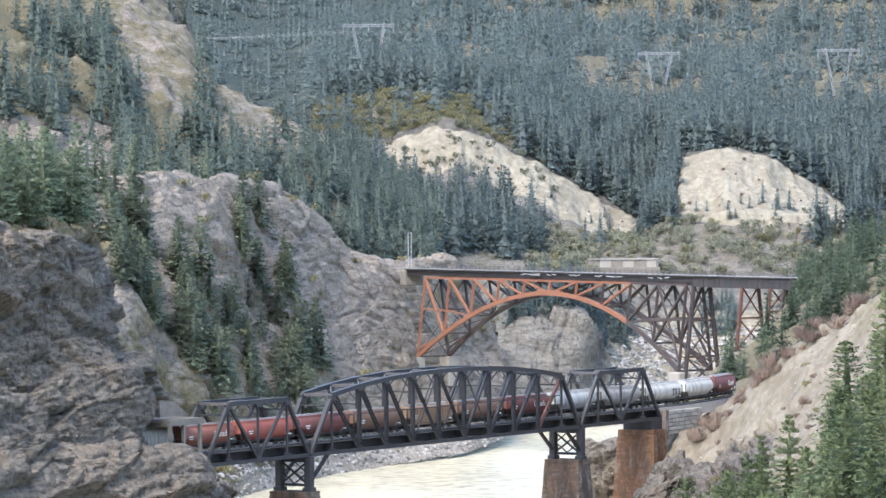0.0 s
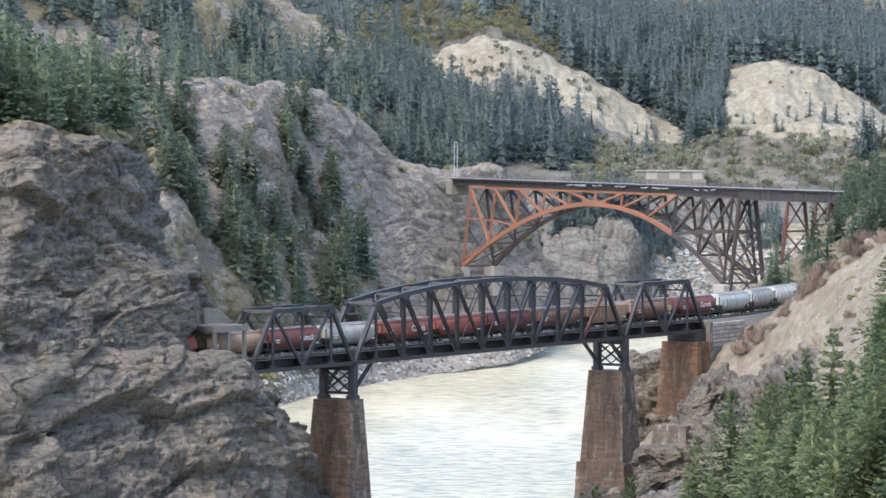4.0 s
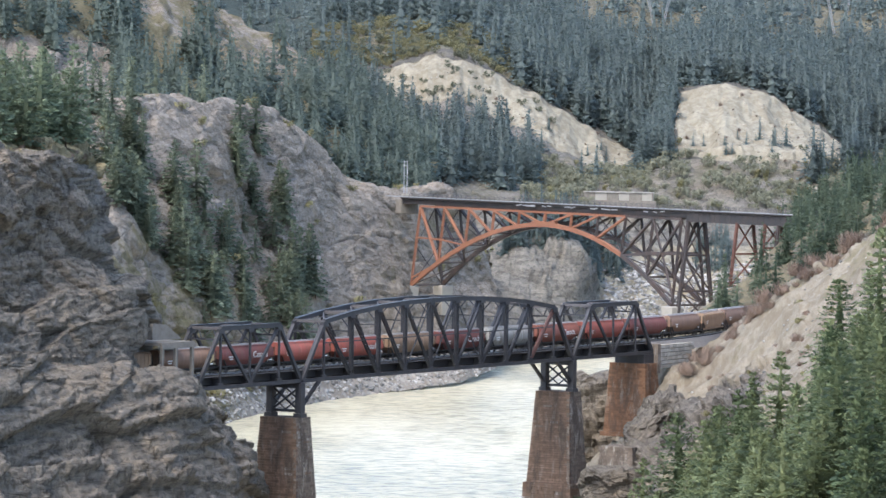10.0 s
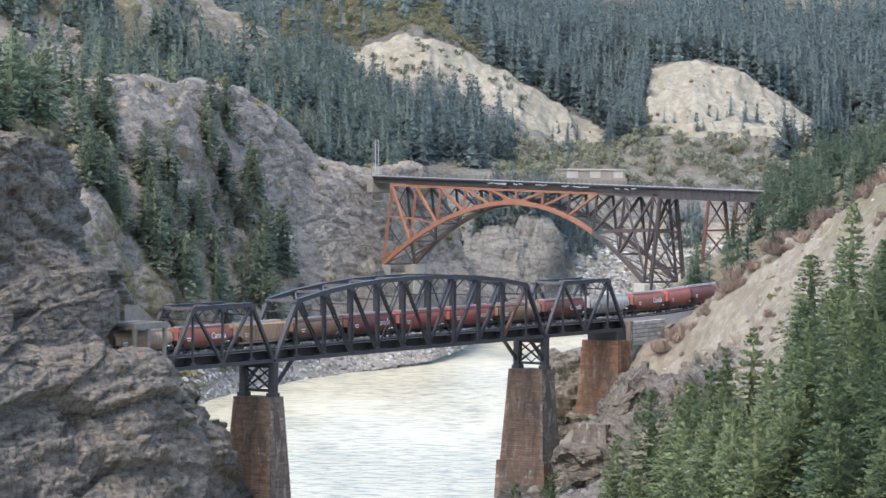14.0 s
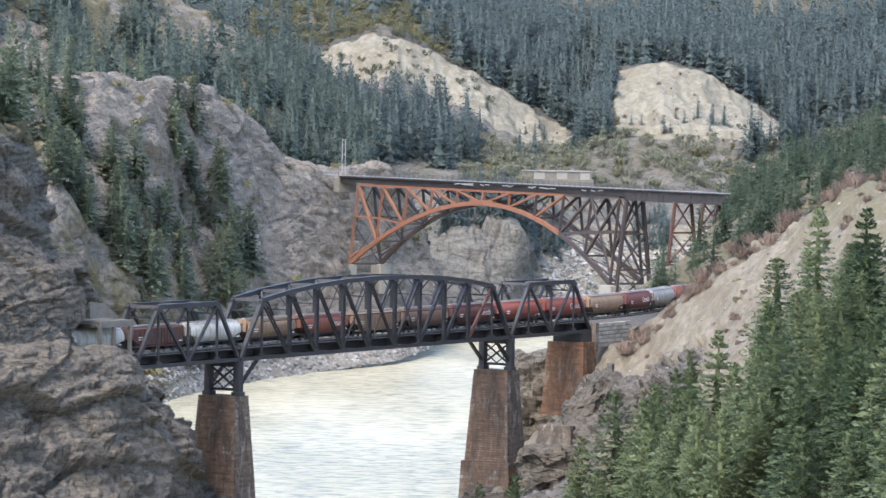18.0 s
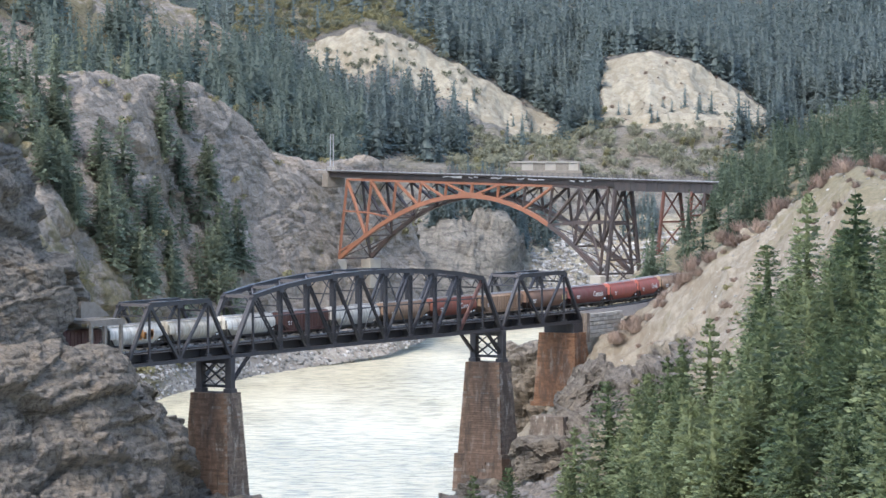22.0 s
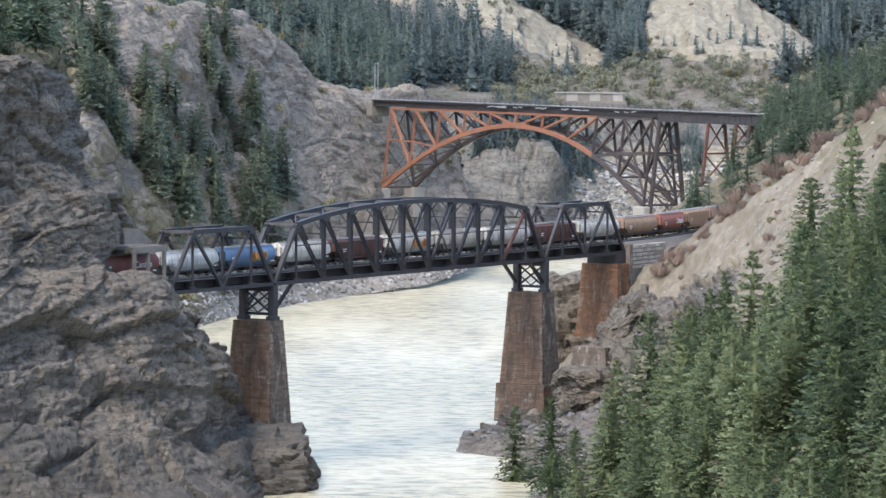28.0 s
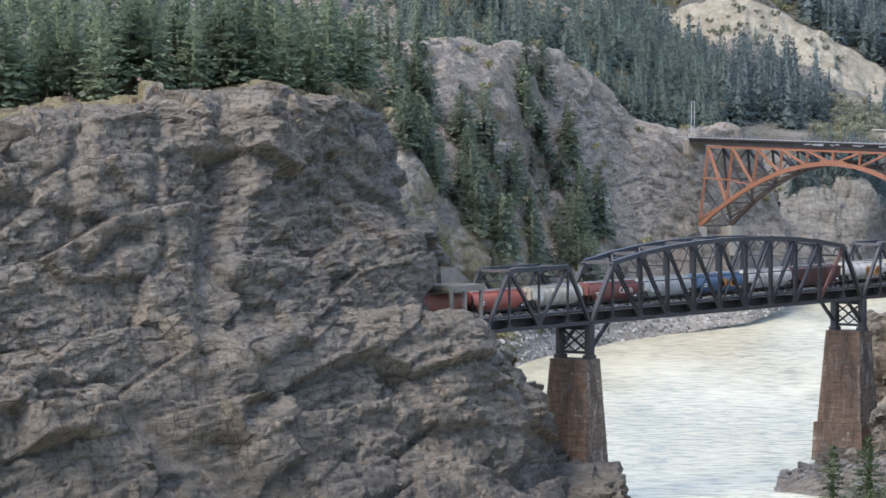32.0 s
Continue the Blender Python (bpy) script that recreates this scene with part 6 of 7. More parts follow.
def soften(me, jitter=0.3, seed=1):
    """Foliage is shaded as a rounded mass: normals lean outward from the stem and upward."""
    n = len(me.vertices)
    co = np.empty(n * 3, np.float32)
    me.vertices.foreach_get("co", co)
    co = co.reshape(-1, 3)
    nr = np.stack([co[:, 0], co[:, 1], np.zeros(n)], -1)
    nr = nr / np.maximum(np.linalg.norm(nr, axis=1, keepdims=True), 1e-4)
    nr[:, 2] = 0.55
    nr += np.random.default_rng(seed).normal(0, jitter, nr.shape)
    nr /= np.maximum(np.linalg.norm(nr, axis=1, keepdims=True), 1e-6)
    bm = bmesh.new()
    bm.from_mesh(me)
    for f in bm.faces:
        if f.normal.dot(Vector(sum(nr[v.index] for v in f.verts))) < 0:
            f.normal_flip()
    bm.to_mesh(me)
    bm.free()
    me.shade_smooth()
    me.normals_split_custom_set_from_vertices(nr.tolist())
    return me


def crown_mesh(data, material):
    me = mesh_of("crown", (data[0].tolist(), data[1].tolist()), material)
    me.shade_smooth()
    me.normals_split_custom_set_from_vertices(data[2].tolist())
    return me


NEAR_SHAPES = [crown_mesh(crown(10 + i, 32 + i, 9, 26, sp, bare, dr, 0.034, 0.3, hv + 0.05, 0.2), M_NEAR) for i, (sp, bare, dr, hv) in enumerate(((0.32, 0.05, 0.4, 0.75), (0.37, 0.08, 0.3, 0.65), (0.29, 0.04, 0.5, 0.8), (0.35, 0.1, 0.25, 0.6), (0.4, 0.12, 0.35, 0.75)))]
MID_SHAPES = [crown_mesh(crown(30 + i, 24, 8, 11, sp, bare, 0.3, 0.06, 0.3, 0.8, 0.2), M_MIDLEAF) for i, (sp, bare) in enumerate(((0.34, 0.08), (0.3, 0.05), (0.38, 0.12), (0.28, 0.1)))]
PINE_SHAPES = [crown_mesh(crown(50 + i, 20, 8, 14, sp, bare, 0.15, 0.052, 0.4, 0.7, 0.16), M_PINE) for i, (sp, bare) in enumerate(((0.27, 0.2), (0.32, 0.14), (0.24, 0.26), (0.3, 0.1)))]
TIP_SHAPES = [crown_mesh(crown(90 + i, 44, 9, 30, 0.26 + 0.03 * i, 0.05, 0.4, 0.02, 0.3, 0.85, 0.12), M_NEAR) for i in range(2)]
TRUNKS = [mesh_of("trunk", trunk_mesh(i), M_BARK) for i in range(3)]


def plant(places, rng, shapes, low, high, label, group, sink=0.3):
    for p in places:
        h = float(rng.uniform(low, high)) * (1.15 if rng.random() < 0.15 else 1)
        t = empty("conifer_tree", pose(p[0], p[1], p[2] - sink, rng.uniform(-2, 2), rng.uniform(-2, 2), rng.uniform(0, 360)))
        tagged(t, label, "tree", group)
        wide = float(rng.uniform(0.85, 1.15))
        for name, me in (("trunk", TRUNKS[rng.integers(3)]), ("crown", shapes[rng.integers(len(shapes))])):
            o = new(name, me)
            o.parent = t
            o.matrix_basis = Matrix.Diagonal((h * wide, h * wide, h, 1))


def forest(name, places, rng, low, high, material, label, layers=9, arms=6, sprays=3, spread=0.23, size=0.09, core=0.32):
    """Many far trees in one mesh."""
    shapes = [crown(70 + i, layers, arms, sprays, spread * (0.8 + 0.07 * i), 0.03, 0.3 + 0.04 * i, size, 0.28, 0.9 + 0.04 * i, core) for i in range(7)]
    vs, fs, ns, tint, base = [], [], [], [], 0
    for p in places:
        v, f, nr = shapes[rng.integers(7)]
        h = rng.uniform(low, high)
        wide = rng.uniform(0.85, 1.15)
        a = rng.uniform(0, 6.28)
        c, s = math.cos(a), math.sin(a)
        m = np.array(((c, s, 0), (-s, c, 0), (0, 0, 1)))
        vs.append((v * np.array((wide, wide, 1))) @ m * h + p - np.array((0, 0, 0.4)))
        ns.append(nr @ m)
        tint.append(np.full(len(v), rng.random(), np.float32))
        fs.append(f + base)
        base += len(v)
    vs, fs = np.concatenate(vs), np.concatenate(fs)
    me = bpy.data.meshes.new(name)
    me.vertices.add(len(vs))
    me.vertices.foreach_set("co", vs.reshape(-1).astype(np.float32))
    me.loops.add(fs.size)
    me.loops.foreach_set("vertex_index", fs.reshape(-1).astype(np.int32))
    me.polygons.add(len(fs))
    me.polygons.foreach_set("loop_start", np.arange(0, fs.size, 3).astype(np.int32))
    me.update(calc_edges=True)
    me.attributes.new("tint", "FLOAT", "POINT").data.foreach_set("value", np.concatenate(tint))
    me.materials.append(material)
    me.shade_smooth()
    me.normals_split_custom_set_from_vertices(np.concatenate(ns).astype(np.float32))
    return tagged(new(name, me), label, "forest", kind="stuff")


def view_angles(l):
    """Bearing and drop below the view point in milliradians."""
    return 1000 * l.p[..., 0] / l.p[..., 1], 1000 * (80 - l.p[..., 2]) / l.p[..., 1]


def woods():
    l = LANDS["slope"]
    px = 860 + 940 * l.u
    edge = np.interp(px, [1060, 1120, 1170, 1300, 1400, 1500, 1600, 1800], [0.65, 1.2, 1.55, 2.0, 2.35, 2.4, 2.4, 2.6])
    left = 1075 - 135 * np.clip(1.35 - l.v, 0, 2)
    den = (l.v < edge) * (px > left) * smooth_step(-10, 60, px - left)
    den = den / np.maximum(l.p[..., 1] / 600, 0.4) ** 2 * (l.p[..., 1] > 400)
    pts, rng = l.spots(165, den, 3)
    forest("slope_woods", pts[120:], rng, 8, 13, M_CLOSE, "close-grown green conifers on the near slope", 26, 8, 13, 0.33, 0.046, 0.2)
    plant(pts[:120], rng, NEAR_SHAPES, 12, 19, "dense green conifer on the near slope", "conifers on the near slope")
    l = LANDS["crag"]
    den = (l.v > 7.3) * (l.u < 0.96) * 1.0
    pts, rng = l.spots(92, den, 5)
    plant(pts, rng, PINE_SHAPES, 12, 19, "tall green pine on top of the cliff", "pines on the cliff top")
    l = LANDS["dome"]
    px = -720 + 1550 * l.u
    hang = 4 - l.v
    g1 = np.exp(-((px - 105 - 95 * hang) / 62) ** 2) * (l.v > 1.2)
    g2 = 0.55 * np.exp(-((px - 372 - 42 * hang) / 32) ** 2) * (l.v > 0.9) * (l.v < 3.55)
    den = np.clip(g1 + g2, 0, 1) * (l.v < 3.9) * (l.v > 0.5) * (px < 560)
    pts, rng = l.spots(100, den, 7)
    plant(pts[:72], rng, MID_SHAPES, 11, 17, "dark fir in a gully of the rocky hillside", "firs on the rocky hillside")
    forest("gully_forest", pts[72:], rng, 7, 12, M_MIDLEAF, "dark firs filling the gullies of the rocky hillside", 20, 8, 8, 0.31, 0.068, 0.22)
    den = (l.v > 3.85) * (px < 30) * 1.0 + (l.v > 3.0) * (px < -20) * 0.8 + 0.08 * (l.v > 4.1) * (px < 330)
    pts, rng = l.spots(230, den, 9)
    forest("hill_forest", pts, rng, 10, 17, M_MIDLEAF, "dark conifers along the top of the rocky hillside", 18, 7, 6, 0.3, 0.075, 0.25)
    l = LANDS["east"]
    den = (l.v > 0.8) * smooth_step(0.27, 0.33, l.u) + 0.7 * (l.v > 0.6) * (l.v < 1.05) * (l.u > 0.13)
    pts, rng = l.spots(280, den, 11)
    forest("hill_woods", pts, rng, 8, 14, M_EASTLEAF, "tall dark firs on the hill above the track", 20, 8, 6, 0.32, 0.072, 0.25)
    # the spur: a wooded band between the bare knob below and the bare slope above
    l = LANDS["spur"]
    bx, dz = view_angles(l)
    high = np.interp(bx, [-123, -105, -92, -80, -70, -61, -52, -43, -35, -25, -7], [-24, -20, -22, -20, -12, -10, -5, 0, -2, -6, 0])
    low_edge = np.interp(bx, [-123, -105, -93, -80], [-18, -14, -11, -7])
    band = (dz > high) * ((dz < low_edge) | (bx > -79))
    clump = (bx > -98) * (bx < -80) * (dz > -35) * (dz < -25)
    den = 1.0 * band + 0.8 * clump + 0.03 + 0.5 * (bx < -112)
    den = den * (l.v < 2.9) * np.where(bx > -43, 1.6, 1.0)
    pts, rng = l.spots(1000, den, 13)
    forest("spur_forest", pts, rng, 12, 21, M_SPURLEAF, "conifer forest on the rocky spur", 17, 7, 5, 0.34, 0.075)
    l = LANDS["scar"]
    px = 500 + 1300 * l.u
    front = (l.v > 2.25) * (l.v < np.interp(px, [560, 700, 800, 920], [3.6, 3.2, 3.25, 2.9])) * smooth_step(930, 880, px) + 0.03 * (l.v > 2.1) * (l.v < 2.8) * (px > 860)
    front = front + 1.1 * (l.v > 2.15) * (l.v < 2.6) * (px > 1395) * (px < 1520) + 0.9 * (np.abs(px - 1110) < 30) * (l.v > 2.9) * (l.v < 4)
    den = front * (1 - l.scar * 0.985)
    pts, rng = l.spots(330, den, 15)
    forest("terrace_forest", pts, rng, 12, 24, M_HAZE_LEAF, "dark firs below the sand scars", 20, 7, 6, 0.33, 0.065)
    den = (l.v > 2.75) * (l.v < 3.2) * (px > 1170) * (px < 1350) + 0.25 * (l.v > 2.95) * (l.v < 3.7) * (px > 640) * (px < 1080)
    pts, rng = l.spots(30, den, 14)
    forest("scar_saplings", pts, rng, 4, 10, M_HAZE_LEAF, "small young firs at the foot of the sand scars", 16, 7, 5, 0.38, 0.08)
    den = (l.v > 0.92) * (l.v < 1.35) * (np.abs(px - 950) < 110) + (l.v > 1.0) * (l.v < 1.4) * (np.abs(px - 1215) < 34)
    pts, rng = l.spots(240, den, 16)
    forest("bank_firs", pts, rng, 6, 11, M_HAZE_LEAF, "dark firs on the bank beneath the arch bridge", 14, 7, 4, 0.32, 0.08)
    bench = (l.v > 4.0) * (l.v < 4.85) * smooth_step(900, 830, px)
    den = (l.v > 4.01) * (l.v < 6.6) * (1 - 0.93 * bench)
    den = den * np.interp(l.v, [4, 4.5, 5.2, 5.7, 6.1, 6.6], [2.6, 2.2, 1.5, 1.3, 3.2, 3.6]) * (1 - l.clear)
    for at in (1100, 1410):
        den = den * (1 - np.exp(-((px - at) / 30) ** 2) * (l.v > 5.1) * (l.v < 5.5))
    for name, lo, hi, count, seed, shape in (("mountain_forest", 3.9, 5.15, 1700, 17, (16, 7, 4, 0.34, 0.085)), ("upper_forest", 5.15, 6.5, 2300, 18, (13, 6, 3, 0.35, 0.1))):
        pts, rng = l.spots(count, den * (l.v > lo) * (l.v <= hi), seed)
        forest(name, pts, rng, 12, 23, M_HAZE_LEAF, "dense conifer forest on the mountain side", *shape)
    l = LANDS["back"]
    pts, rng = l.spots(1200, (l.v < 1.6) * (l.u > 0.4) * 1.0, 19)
    forest("far_forest", pts, rng, 10, 18, M_HAZE_LEAF, "distant conifer forest", 10, 5, 3, 0.33, 0.12)


woods()


def bush_mesh(seed, twigs, material, leafy):
    rng = random.Random(seed)
    v, f = [], []
    for i in range(twigs):
        a, tilt, ln = rng.uniform(0, 6.28), rng.uniform(0.05, 0.9), rng.uniform(0.5, 1.0)
        d = Vector((math.cos(a) * math.sin(tilt), math.sin(a) * math.sin(tilt), math.cos(tilt))) * ln
        s = Vector((-math.sin(a), math.cos(a), 0))
        o = Vector((rng.uniform(-0.25, 0.25), rng.uniform(-0.25, 0.25), 0))
        for j in range(3):
            p, q = o + d * (0.2 + 0.2 * j), o + d * (0.45 + 0.2 * j) + Vector((rng.uniform(-0.12, 0.12), rng.uniform(-0.12, 0.12), 0))
            w = (0.013 if not leafy else 0.045) * rng.uniform(0.7, 1.4)
            b0 = len(v)
            v.extend((tuple(p - s * w), tuple(p + s * w), tuple(q + s * w * 0.4), tuple(q - s * w * 0.4)))
            f.append((b0, b0 + 1, b0 + 2, b0 + 3))
    return soften(mesh_of("bush", (v, f), material), 0.35)


def thicket_mesh(seed, leaves, material):
    """A low, rounded bush of small loose leaf tufts in several lobes."""
    rng = random.Random(seed)
    lobes = [Vector((rng.uniform(-0.45, 0.45), rng.uniform(-0.45, 0.45), rng.uniform(0.2, 0.6))) for _ in range(5)]
    v, f = [], []
    for i in range(leaves):
        o = rng.choice(lobes)
        d = Vector((rng.gauss(0, 1), rng.gauss(0, 1), rng.gauss(0.2, 1))).normalized()
        p = o + d * rng.uniform(0.12, 0.36)
        p.z = max(0.02, p.z)
        a = d.cross(Vector((rng.gauss(0, 1), rng.gauss(0, 1), rng.gauss(0, 1)))).normalized() * rng.uniform(0.05, 0.1)
        b = (d + a.normalized() * 0.2).cross(a).normalized() * rng.uniform(0.05, 0.1)
        b0 = len(v)
        v.extend((tuple(p - a), tuple(p + b), tuple(p + a), tuple(p - b)))
        f.append((b0, b0 + 1, b0 + 2, b0 + 3))
    return soften(mesh_of("bush", (v, f), material), 0.35)


def brush():
    bare = [bush_mesh(i, 170, M_BRUSH, False) for i in range(3)]
    leafy = [bush_mesh(9 + i, 64, M_SHRUB, True) for i in range(3)]
    round_bush = [thicket_mesh(90 + i, 150, M_SHRUB) for i in range(3)]

    def put(land, count, den, seed, shapes, low, high, name, label, group):
        pts, rng = land.spots(count, den, seed)
        for p in pts:
            o = new(name, shapes[rng.integers(len(shapes))])
            h = float(rng.uniform(low, high))
            o.matrix_world = pose(p[0], p[1], p[2] - 0.1, 0, 0, rng.uniform(0, 360)) @ Matrix.Diagonal((h * 1.1, h * 1.1, h, 1))
            tagged(o, label, "bush", group)

    l = LANDS["slope"]
    px = 860 + 940 * l.u
    put(l, 60, (np.abs(l.v - 3.97) < 0.16) * (px > 1130) * 1.0, 21, bare, 1.8, 5.0, "bare_bush", "leafless reddish-brown bush on the sandy crest", "bare bushes on the slope")
    put(l, 40, (l.v > 2.5) * (l.v < 4.2) * (px > 1080) * 1.0, 23, bare, 1.0, 2.8, "bare_bush", "leafless brown bush on the sandy slope", "bare bushes on the slope")
    put(l, 36, (l.v > 2.5) * (l.v < 4.0) * (px > 1200) * 1.0, 25, leafy, 0.7, 1.8, "green_bush", "small olive-green bush on the sandy slope", "green bushes on the slope")
    d = LANDS["dome"]
    put(d, 60, (d.v > 0.4) * (d.v < 4.2) * (d.u > 0.55) * 1.0, 27, round_bush, 1.5, 4.2, "green_bush", "yellow-green spring bush on the rocks", "bushes on the rocky hillside")
    c = LANDS["crag"]
    put(c, 30, (c.v > 7.0) * (c.v < 7.5) * 1.0, 29, bare, 0.8, 2.0, "bare_bush", "dry bush on the cliff edge", "bushes on the cliff edge")
    s = LANDS["scar"]
    px = 500 + 1300 * s.u

    def carpet(name, land, count, den, seed, low, high, shape, material, label):
        pts, rng = land.spots(count, den, seed)
        base = np.array([v.co for v in shape.vertices])
        quads = np.array([list(p.vertices) for p in shape.polygons])
        vs, fs = [], []
        for i, p in enumerate(pts):
            h, a = rng.uniform(low, high), rng.uniform(0, 6.28)
            q = np.stack([base[:, 0] * math.cos(a) - base[:, 1] * math.sin(a), base[:, 0] * math.sin(a) + base[:, 1] * math.cos(a), base[:, 2]], -1)
            vs.append(q * h * np.array((0.95, 0.95, 1)) + p)
            fs.append(quads + i * len(base))
        ob = link_mesh(name, np.concatenate(vs).tolist(), np.concatenate(fs).tolist(), material)
        tagged(ob, label, "shrubs", kind="stuff")

    bench = (s.v > 4.0) * (s.v < 4.75) * smooth_step(900, 820, px)
    carpet("bench_shrubs", s, 520, bench, 31, 1.6, 4.2, round_bush[0], M_SHRUB, "yellow-green shrubs on the open bench")
    carpet("bench_thicket", s, 160, bench, 32, 2.0, 5.0, round_bush[2], M_THICKET, "grey-green shrubs on the open bench")
    low = (s.v > 1.7) * (s.v < 3.2) * (px > 880) * (1 - s.scar) * 1.0
    carpet("terrace_thicket", s, 480, low, 33, 2.4, 6.5, round_bush[1], M_THICKET, "grey-green spring shrubs on the terrace")
    carpet("terrace_shrubs", s, 160, low, 34, 1.8, 4.5, round_bush[2], M_SHRUB, "yellow-green shrubs on the terrace")
    carpet("scar_thicket", s, 50, s.scar * smooth_step(980, 820, px) + 0.12 * s.scar * (s.v < 3.3), 36, 1.2, 4.0, round_bush[0], M_THICKET, "low green shrubs on the sand scars")
    carpet("scar_brush", s, 40, s.scar * 1.0, 35, 0.8, 2.4, bare[0], M_BRUSH, "sparse brush on the sand scars")


brush()


# ---- boulders ----
def stone_shape(seed):
    bm = bmesh.new()
    bmesh.ops.create_icosphere(bm, subdivisions=1, radius=1)
    rng = random.Random(seed)
    cuts = [(Vector((rng.gauss(0, 1), rng.gauss(0, 1), rng.gauss(0, 1))).normalized(), rng.uniform(0.55, 0.85)) for _ in range(9)]
    for v in bm.verts:
        for n, d in cuts:
            k = v.co.dot(n) - d
            if k > 0:
                v.co -= n * k
    return bm


def boulders():
    shapes = []
    for i in range(5):
        bm = stone_shape(i)
        bm.verts.ensure_lookup_table()
        shapes.append((np.array([v.co[:] for v in bm.verts]), np.array([[v.index for v in f.verts] for f in bm.faces])))
        bm.free()

    def heap(name, land, count, den, seed, low, high, material, label):
        pts, rng = land.spots(count, den, seed)
        vs, fs, base = [], [], 0
        for p in pts:
            v, f = shapes[rng.integers(5)]
            h = low + (high - low) * rng.random() ** 3
            m = np.array(Euler(rng.uniform(0, 6.28, 3)).to_matrix())
            vs.append((v @ m.T) * h * np.array((1, 1, 0.75)) + p)
            fs.append(f + base)
            base += len(v)
        ob = link_mesh(name, np.concatenate(vs).tolist(), np.concatenate(fs).tolist(), material)
        tagged(ob, label, "boulders", kind="stuff")

    d = LANDS["dome"]
    heap("shore_boulders", d, 2600, (d.v < 0.75) * (d.u > 0.62) * (d.p[..., 2] > -1.5) * 1.0, 41, 0.2, 1.2, M_PALE_ROCK, "pale grey boulders along the river shore")
    s = LANDS["scar"]
    px = 500 + 1300 * s.u
    heap("bank_boulders", s, 3000, (s.v < 1.15) * (px > 1015) * (px < 1300) * 1.0, 43, 0.3, 1.5, M_PALE_ROCK, "white and grey boulders heaped on the far bank")
    heap("scar_stones", s, 700, s.scar * (s.v < 3.8), 49, 0.15, 0.8, M_SCAR_STONE, "loose stones on the sand scars")
    l = LANDS["slope"]
    px = 860 + 940 * l.u
    heap("bank_rocks", l, 500, (px < 1080) * (l.v < 2.2) * (l.v > 0.4) * (l.p[..., 2] > -1.2) * 1.0, 45, 0.3, 1.5, M_DARK_ROCK, "dark wet rocks at the foot of the bank")
    heap("slope_stones", l, 500, (l.v > 2.8) * (l.v < 4.1) * (px > 1100) * 1.0, 47, 0.12, 0.5, M_PALE_ROCK, "loose stones on the sandy slope")


def boulder_material(name, low, high):
    """Every stone has its own tone."""
    m, nt, b = mat(name)
    geo = nt.nodes.new("ShaderNodeNewGeometry")
    n = noise_node(nt, 1.2, 6, 0.7)
    c = ramp(nt, geo.outputs["Random Per Island"], [(0.0, low), (0.55, tuple((p + q) / 2 for p, q in zip(low, high))), (1.0, high)])
    c = mix(nt, ramp(nt, n, [(0.35, grey(0.6)), (0.52, grey(0))]), c, tuple(v * 0.45 for v in low))
    nt.links.new(c, b.inputs["Base Color"])
    b.inputs["Roughness"].default_value = 0.9
    b.inputs["Specular IOR Level"].default_value = 0.15
    bump(nt, b, n, 0.6, 0.15)
    return m


M_PALE_ROCK = boulder_material("pale_boulder", (0.12, 0.115, 0.108), (0.42, 0.405, 0.38))
M_DARK_ROCK = painted("dark_boulder", (0.13, 0.12, 0.112), 0.85, 0, 0.5, 0.5, (0.22, 0.21, 0.2), 0.1)
M_SCAR_STONE = boulder_material("sandy_stone", (0.17, 0.152, 0.118), (0.38, 0.345, 0.28))
boulders()


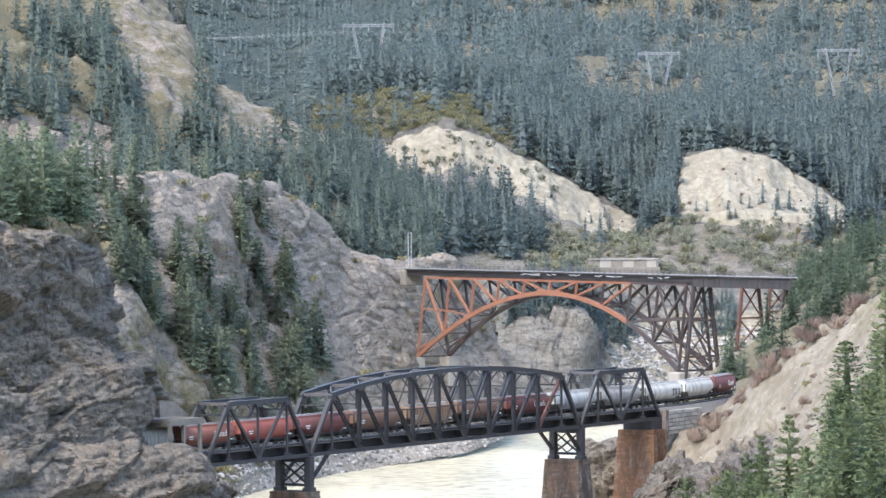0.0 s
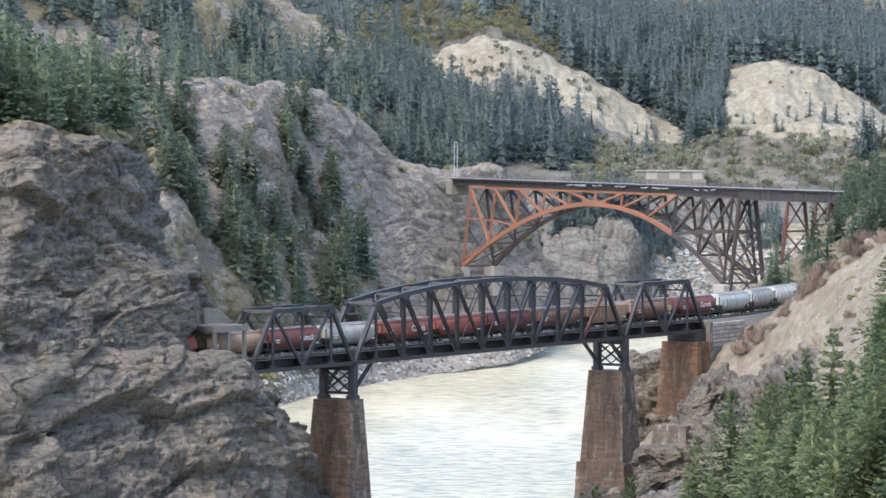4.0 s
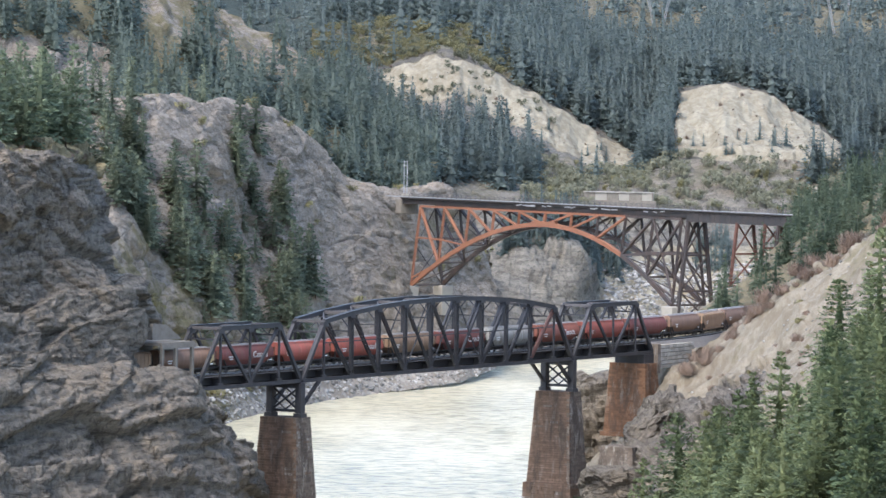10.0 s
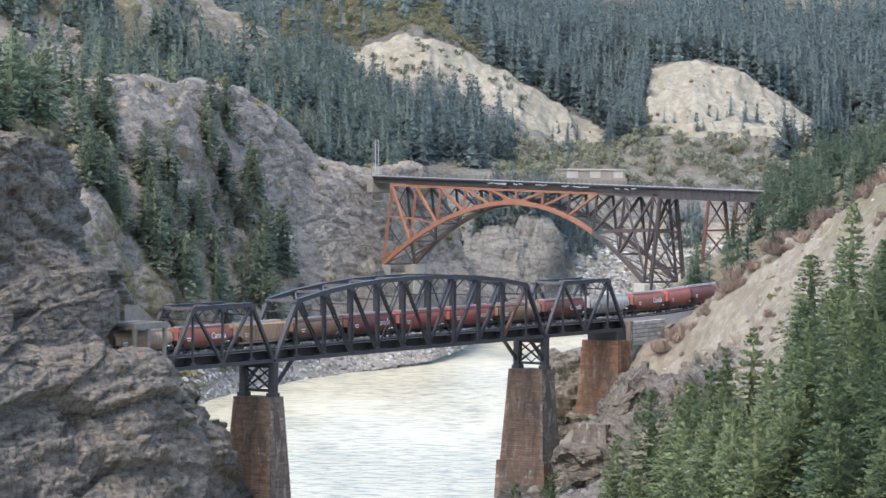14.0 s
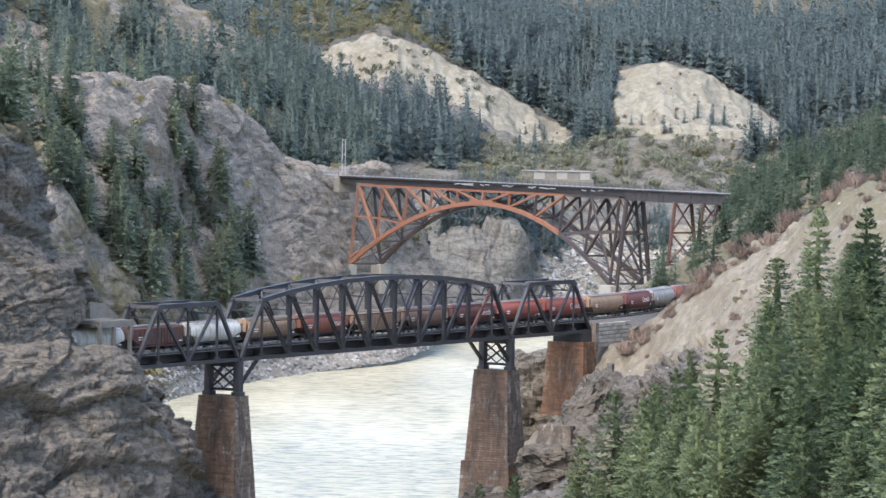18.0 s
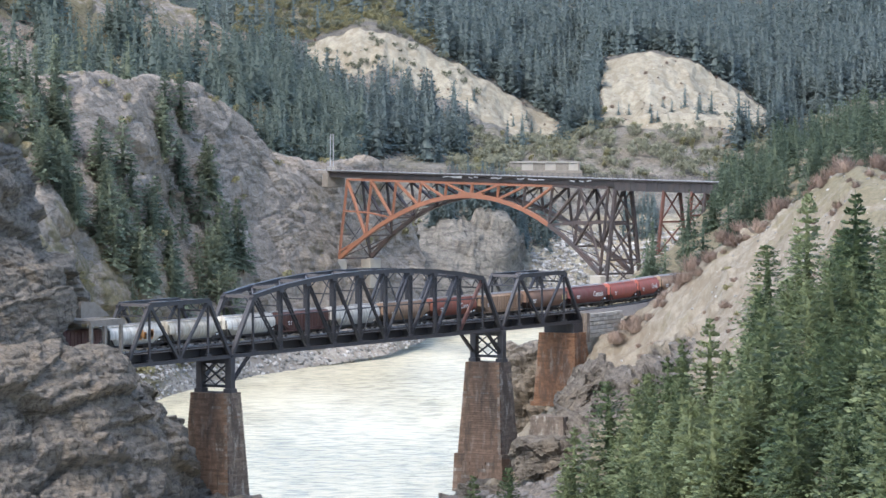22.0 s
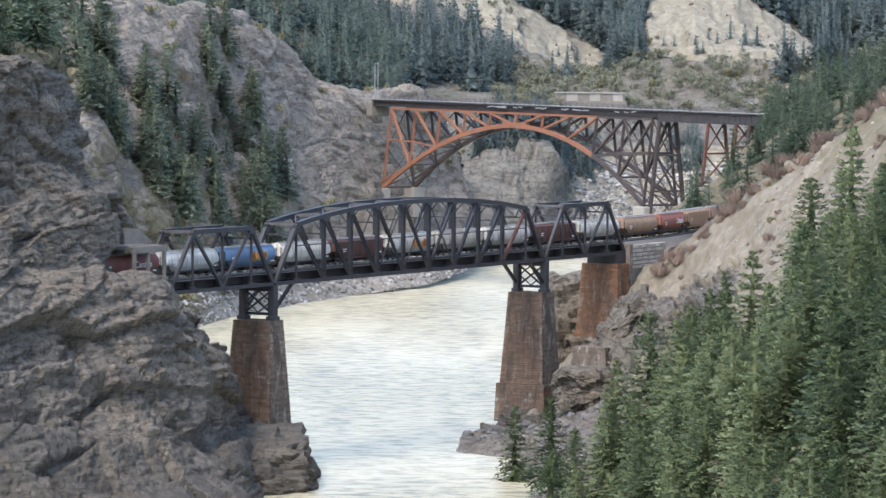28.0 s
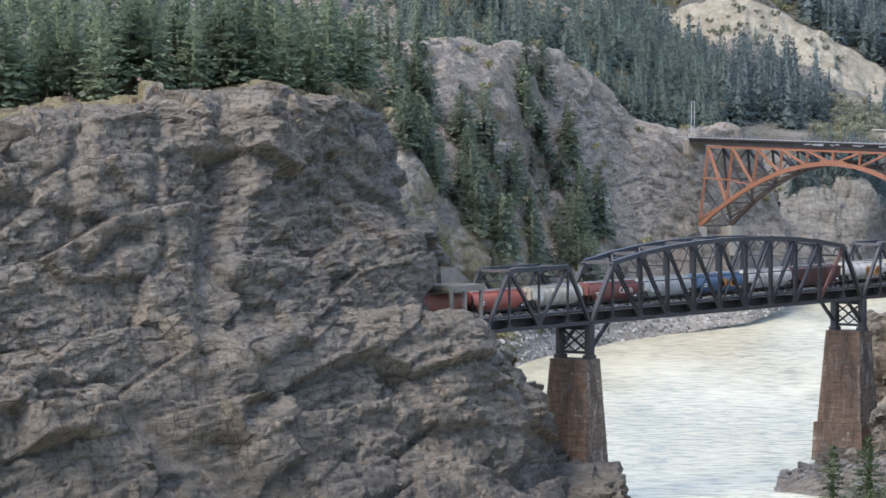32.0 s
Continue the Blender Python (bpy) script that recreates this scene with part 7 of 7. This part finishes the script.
def rock_mass(name, centre, size, turn, seed, material, label, tip=0, dark_tone=0.0):
    """A solid, fractured rock body, such as the ledge beneath a pier."""
    bm = bmesh.new()
    bmesh.ops.create_cube(bm, size=2)
    bmesh.ops.subdivide_edges(bm, edges=bm.edges[:], cuts=22, use_grid_fill=True)
    co = np.array([v.co[:] for v in bm.verts])
    r = np.linalg.norm(co, axis=1, keepdims=True)
    co = co * (0.55 + 0.45 / np.maximum(r, 1e-6) * 1.25)
    p = co * np.array(size) / 2
    q = turned(p + np.array(centre), 10, 20, 0, (0.22, 0.22, 0.4))
    n = co / np.linalg.norm(co, axis=1, keepdims=True)
    p = p + n * (1.0 * cracked(q, seed) + 0.5 * cracked(q * 2.3, seed + 3) + 0.7 * fbm(p * 0.2, 4, seed))[:, None]
    for v, c in zip(bm.verts, p):
        v.co = c
    me = bpy.data.meshes.new(name)
    bm.to_mesh(me)
    bm.free()
    me.materials.append(material)
    me.attributes.new("dark_tone", "FLOAT", "POINT").data.foreach_set("value", np.full(len(me.vertices), dark_tone, np.float32))
    ob = new(name, me)
    ob.matrix_world = pose(*centre, 0, tip, turn)
    tagged(ob, label, "rock ledge", kind="structure")


c1 = BRIDGE @ Vector((JOINTS[4], WIDE / 2, 0))
rock_mass("ground_pier_ledge", (c1.x - 4.5, c1.y - 19, 0.9), (27, 54, 13.5), 4, 61, M_CRAG, "layered grey rock ledge under the pier at the water", 0, 0.75)
c2 = BRIDGE @ Vector((JOINTS[15], WIDE / 2, 0))
rock_mass("ground_pier_rock", (c2.x + 3.5, c2.y - 3, -1.2), (17, 14, 7.0), -15, 67, M_CRAG, "wet grey rock at the foot of the pier", 0, 0.7)
rock_mass("ground_outcrop", (37.4, 873, 19.5), (12, 12, 6.5), 0, 71, M_SLOPE, "dark fractured rock outcrop below the sandy crest", -46, 0.15)
rock_mass("ground_bank_rock", (28.5, 925, 15.0), (13, 16, 20), 10, 79, M_CRAG, "steep grey rock on the bank behind the abutment", 0, 0.1)

tips = ((-12.0, 300, 46.5), (-6.8, 300, 45.2), (-0.9, 300, 45.9), (4.2, 310, 44.2))
plant([(x, y, 30.4) for x, y, z in tips], np.random.default_rng(77), TIP_SHAPES, 14.8, 15.6, "young conifer on the near shoulder of the bank", "conifers on the near bank")
rock_mass("ground_stump_ledge", (30.0, 853, 8.2), (15, 9, 7.5), 8, 83, M_CRAG, "layered grey rock ledge below the pier stump", 0, 0.3)


# ---- what moves ----
def motions():
    for k, c in enumerate(TRAIN):
        walk(c, [(i * 0.5, train_pose(k, i * 0.5)) for i in range(65)])


motions()
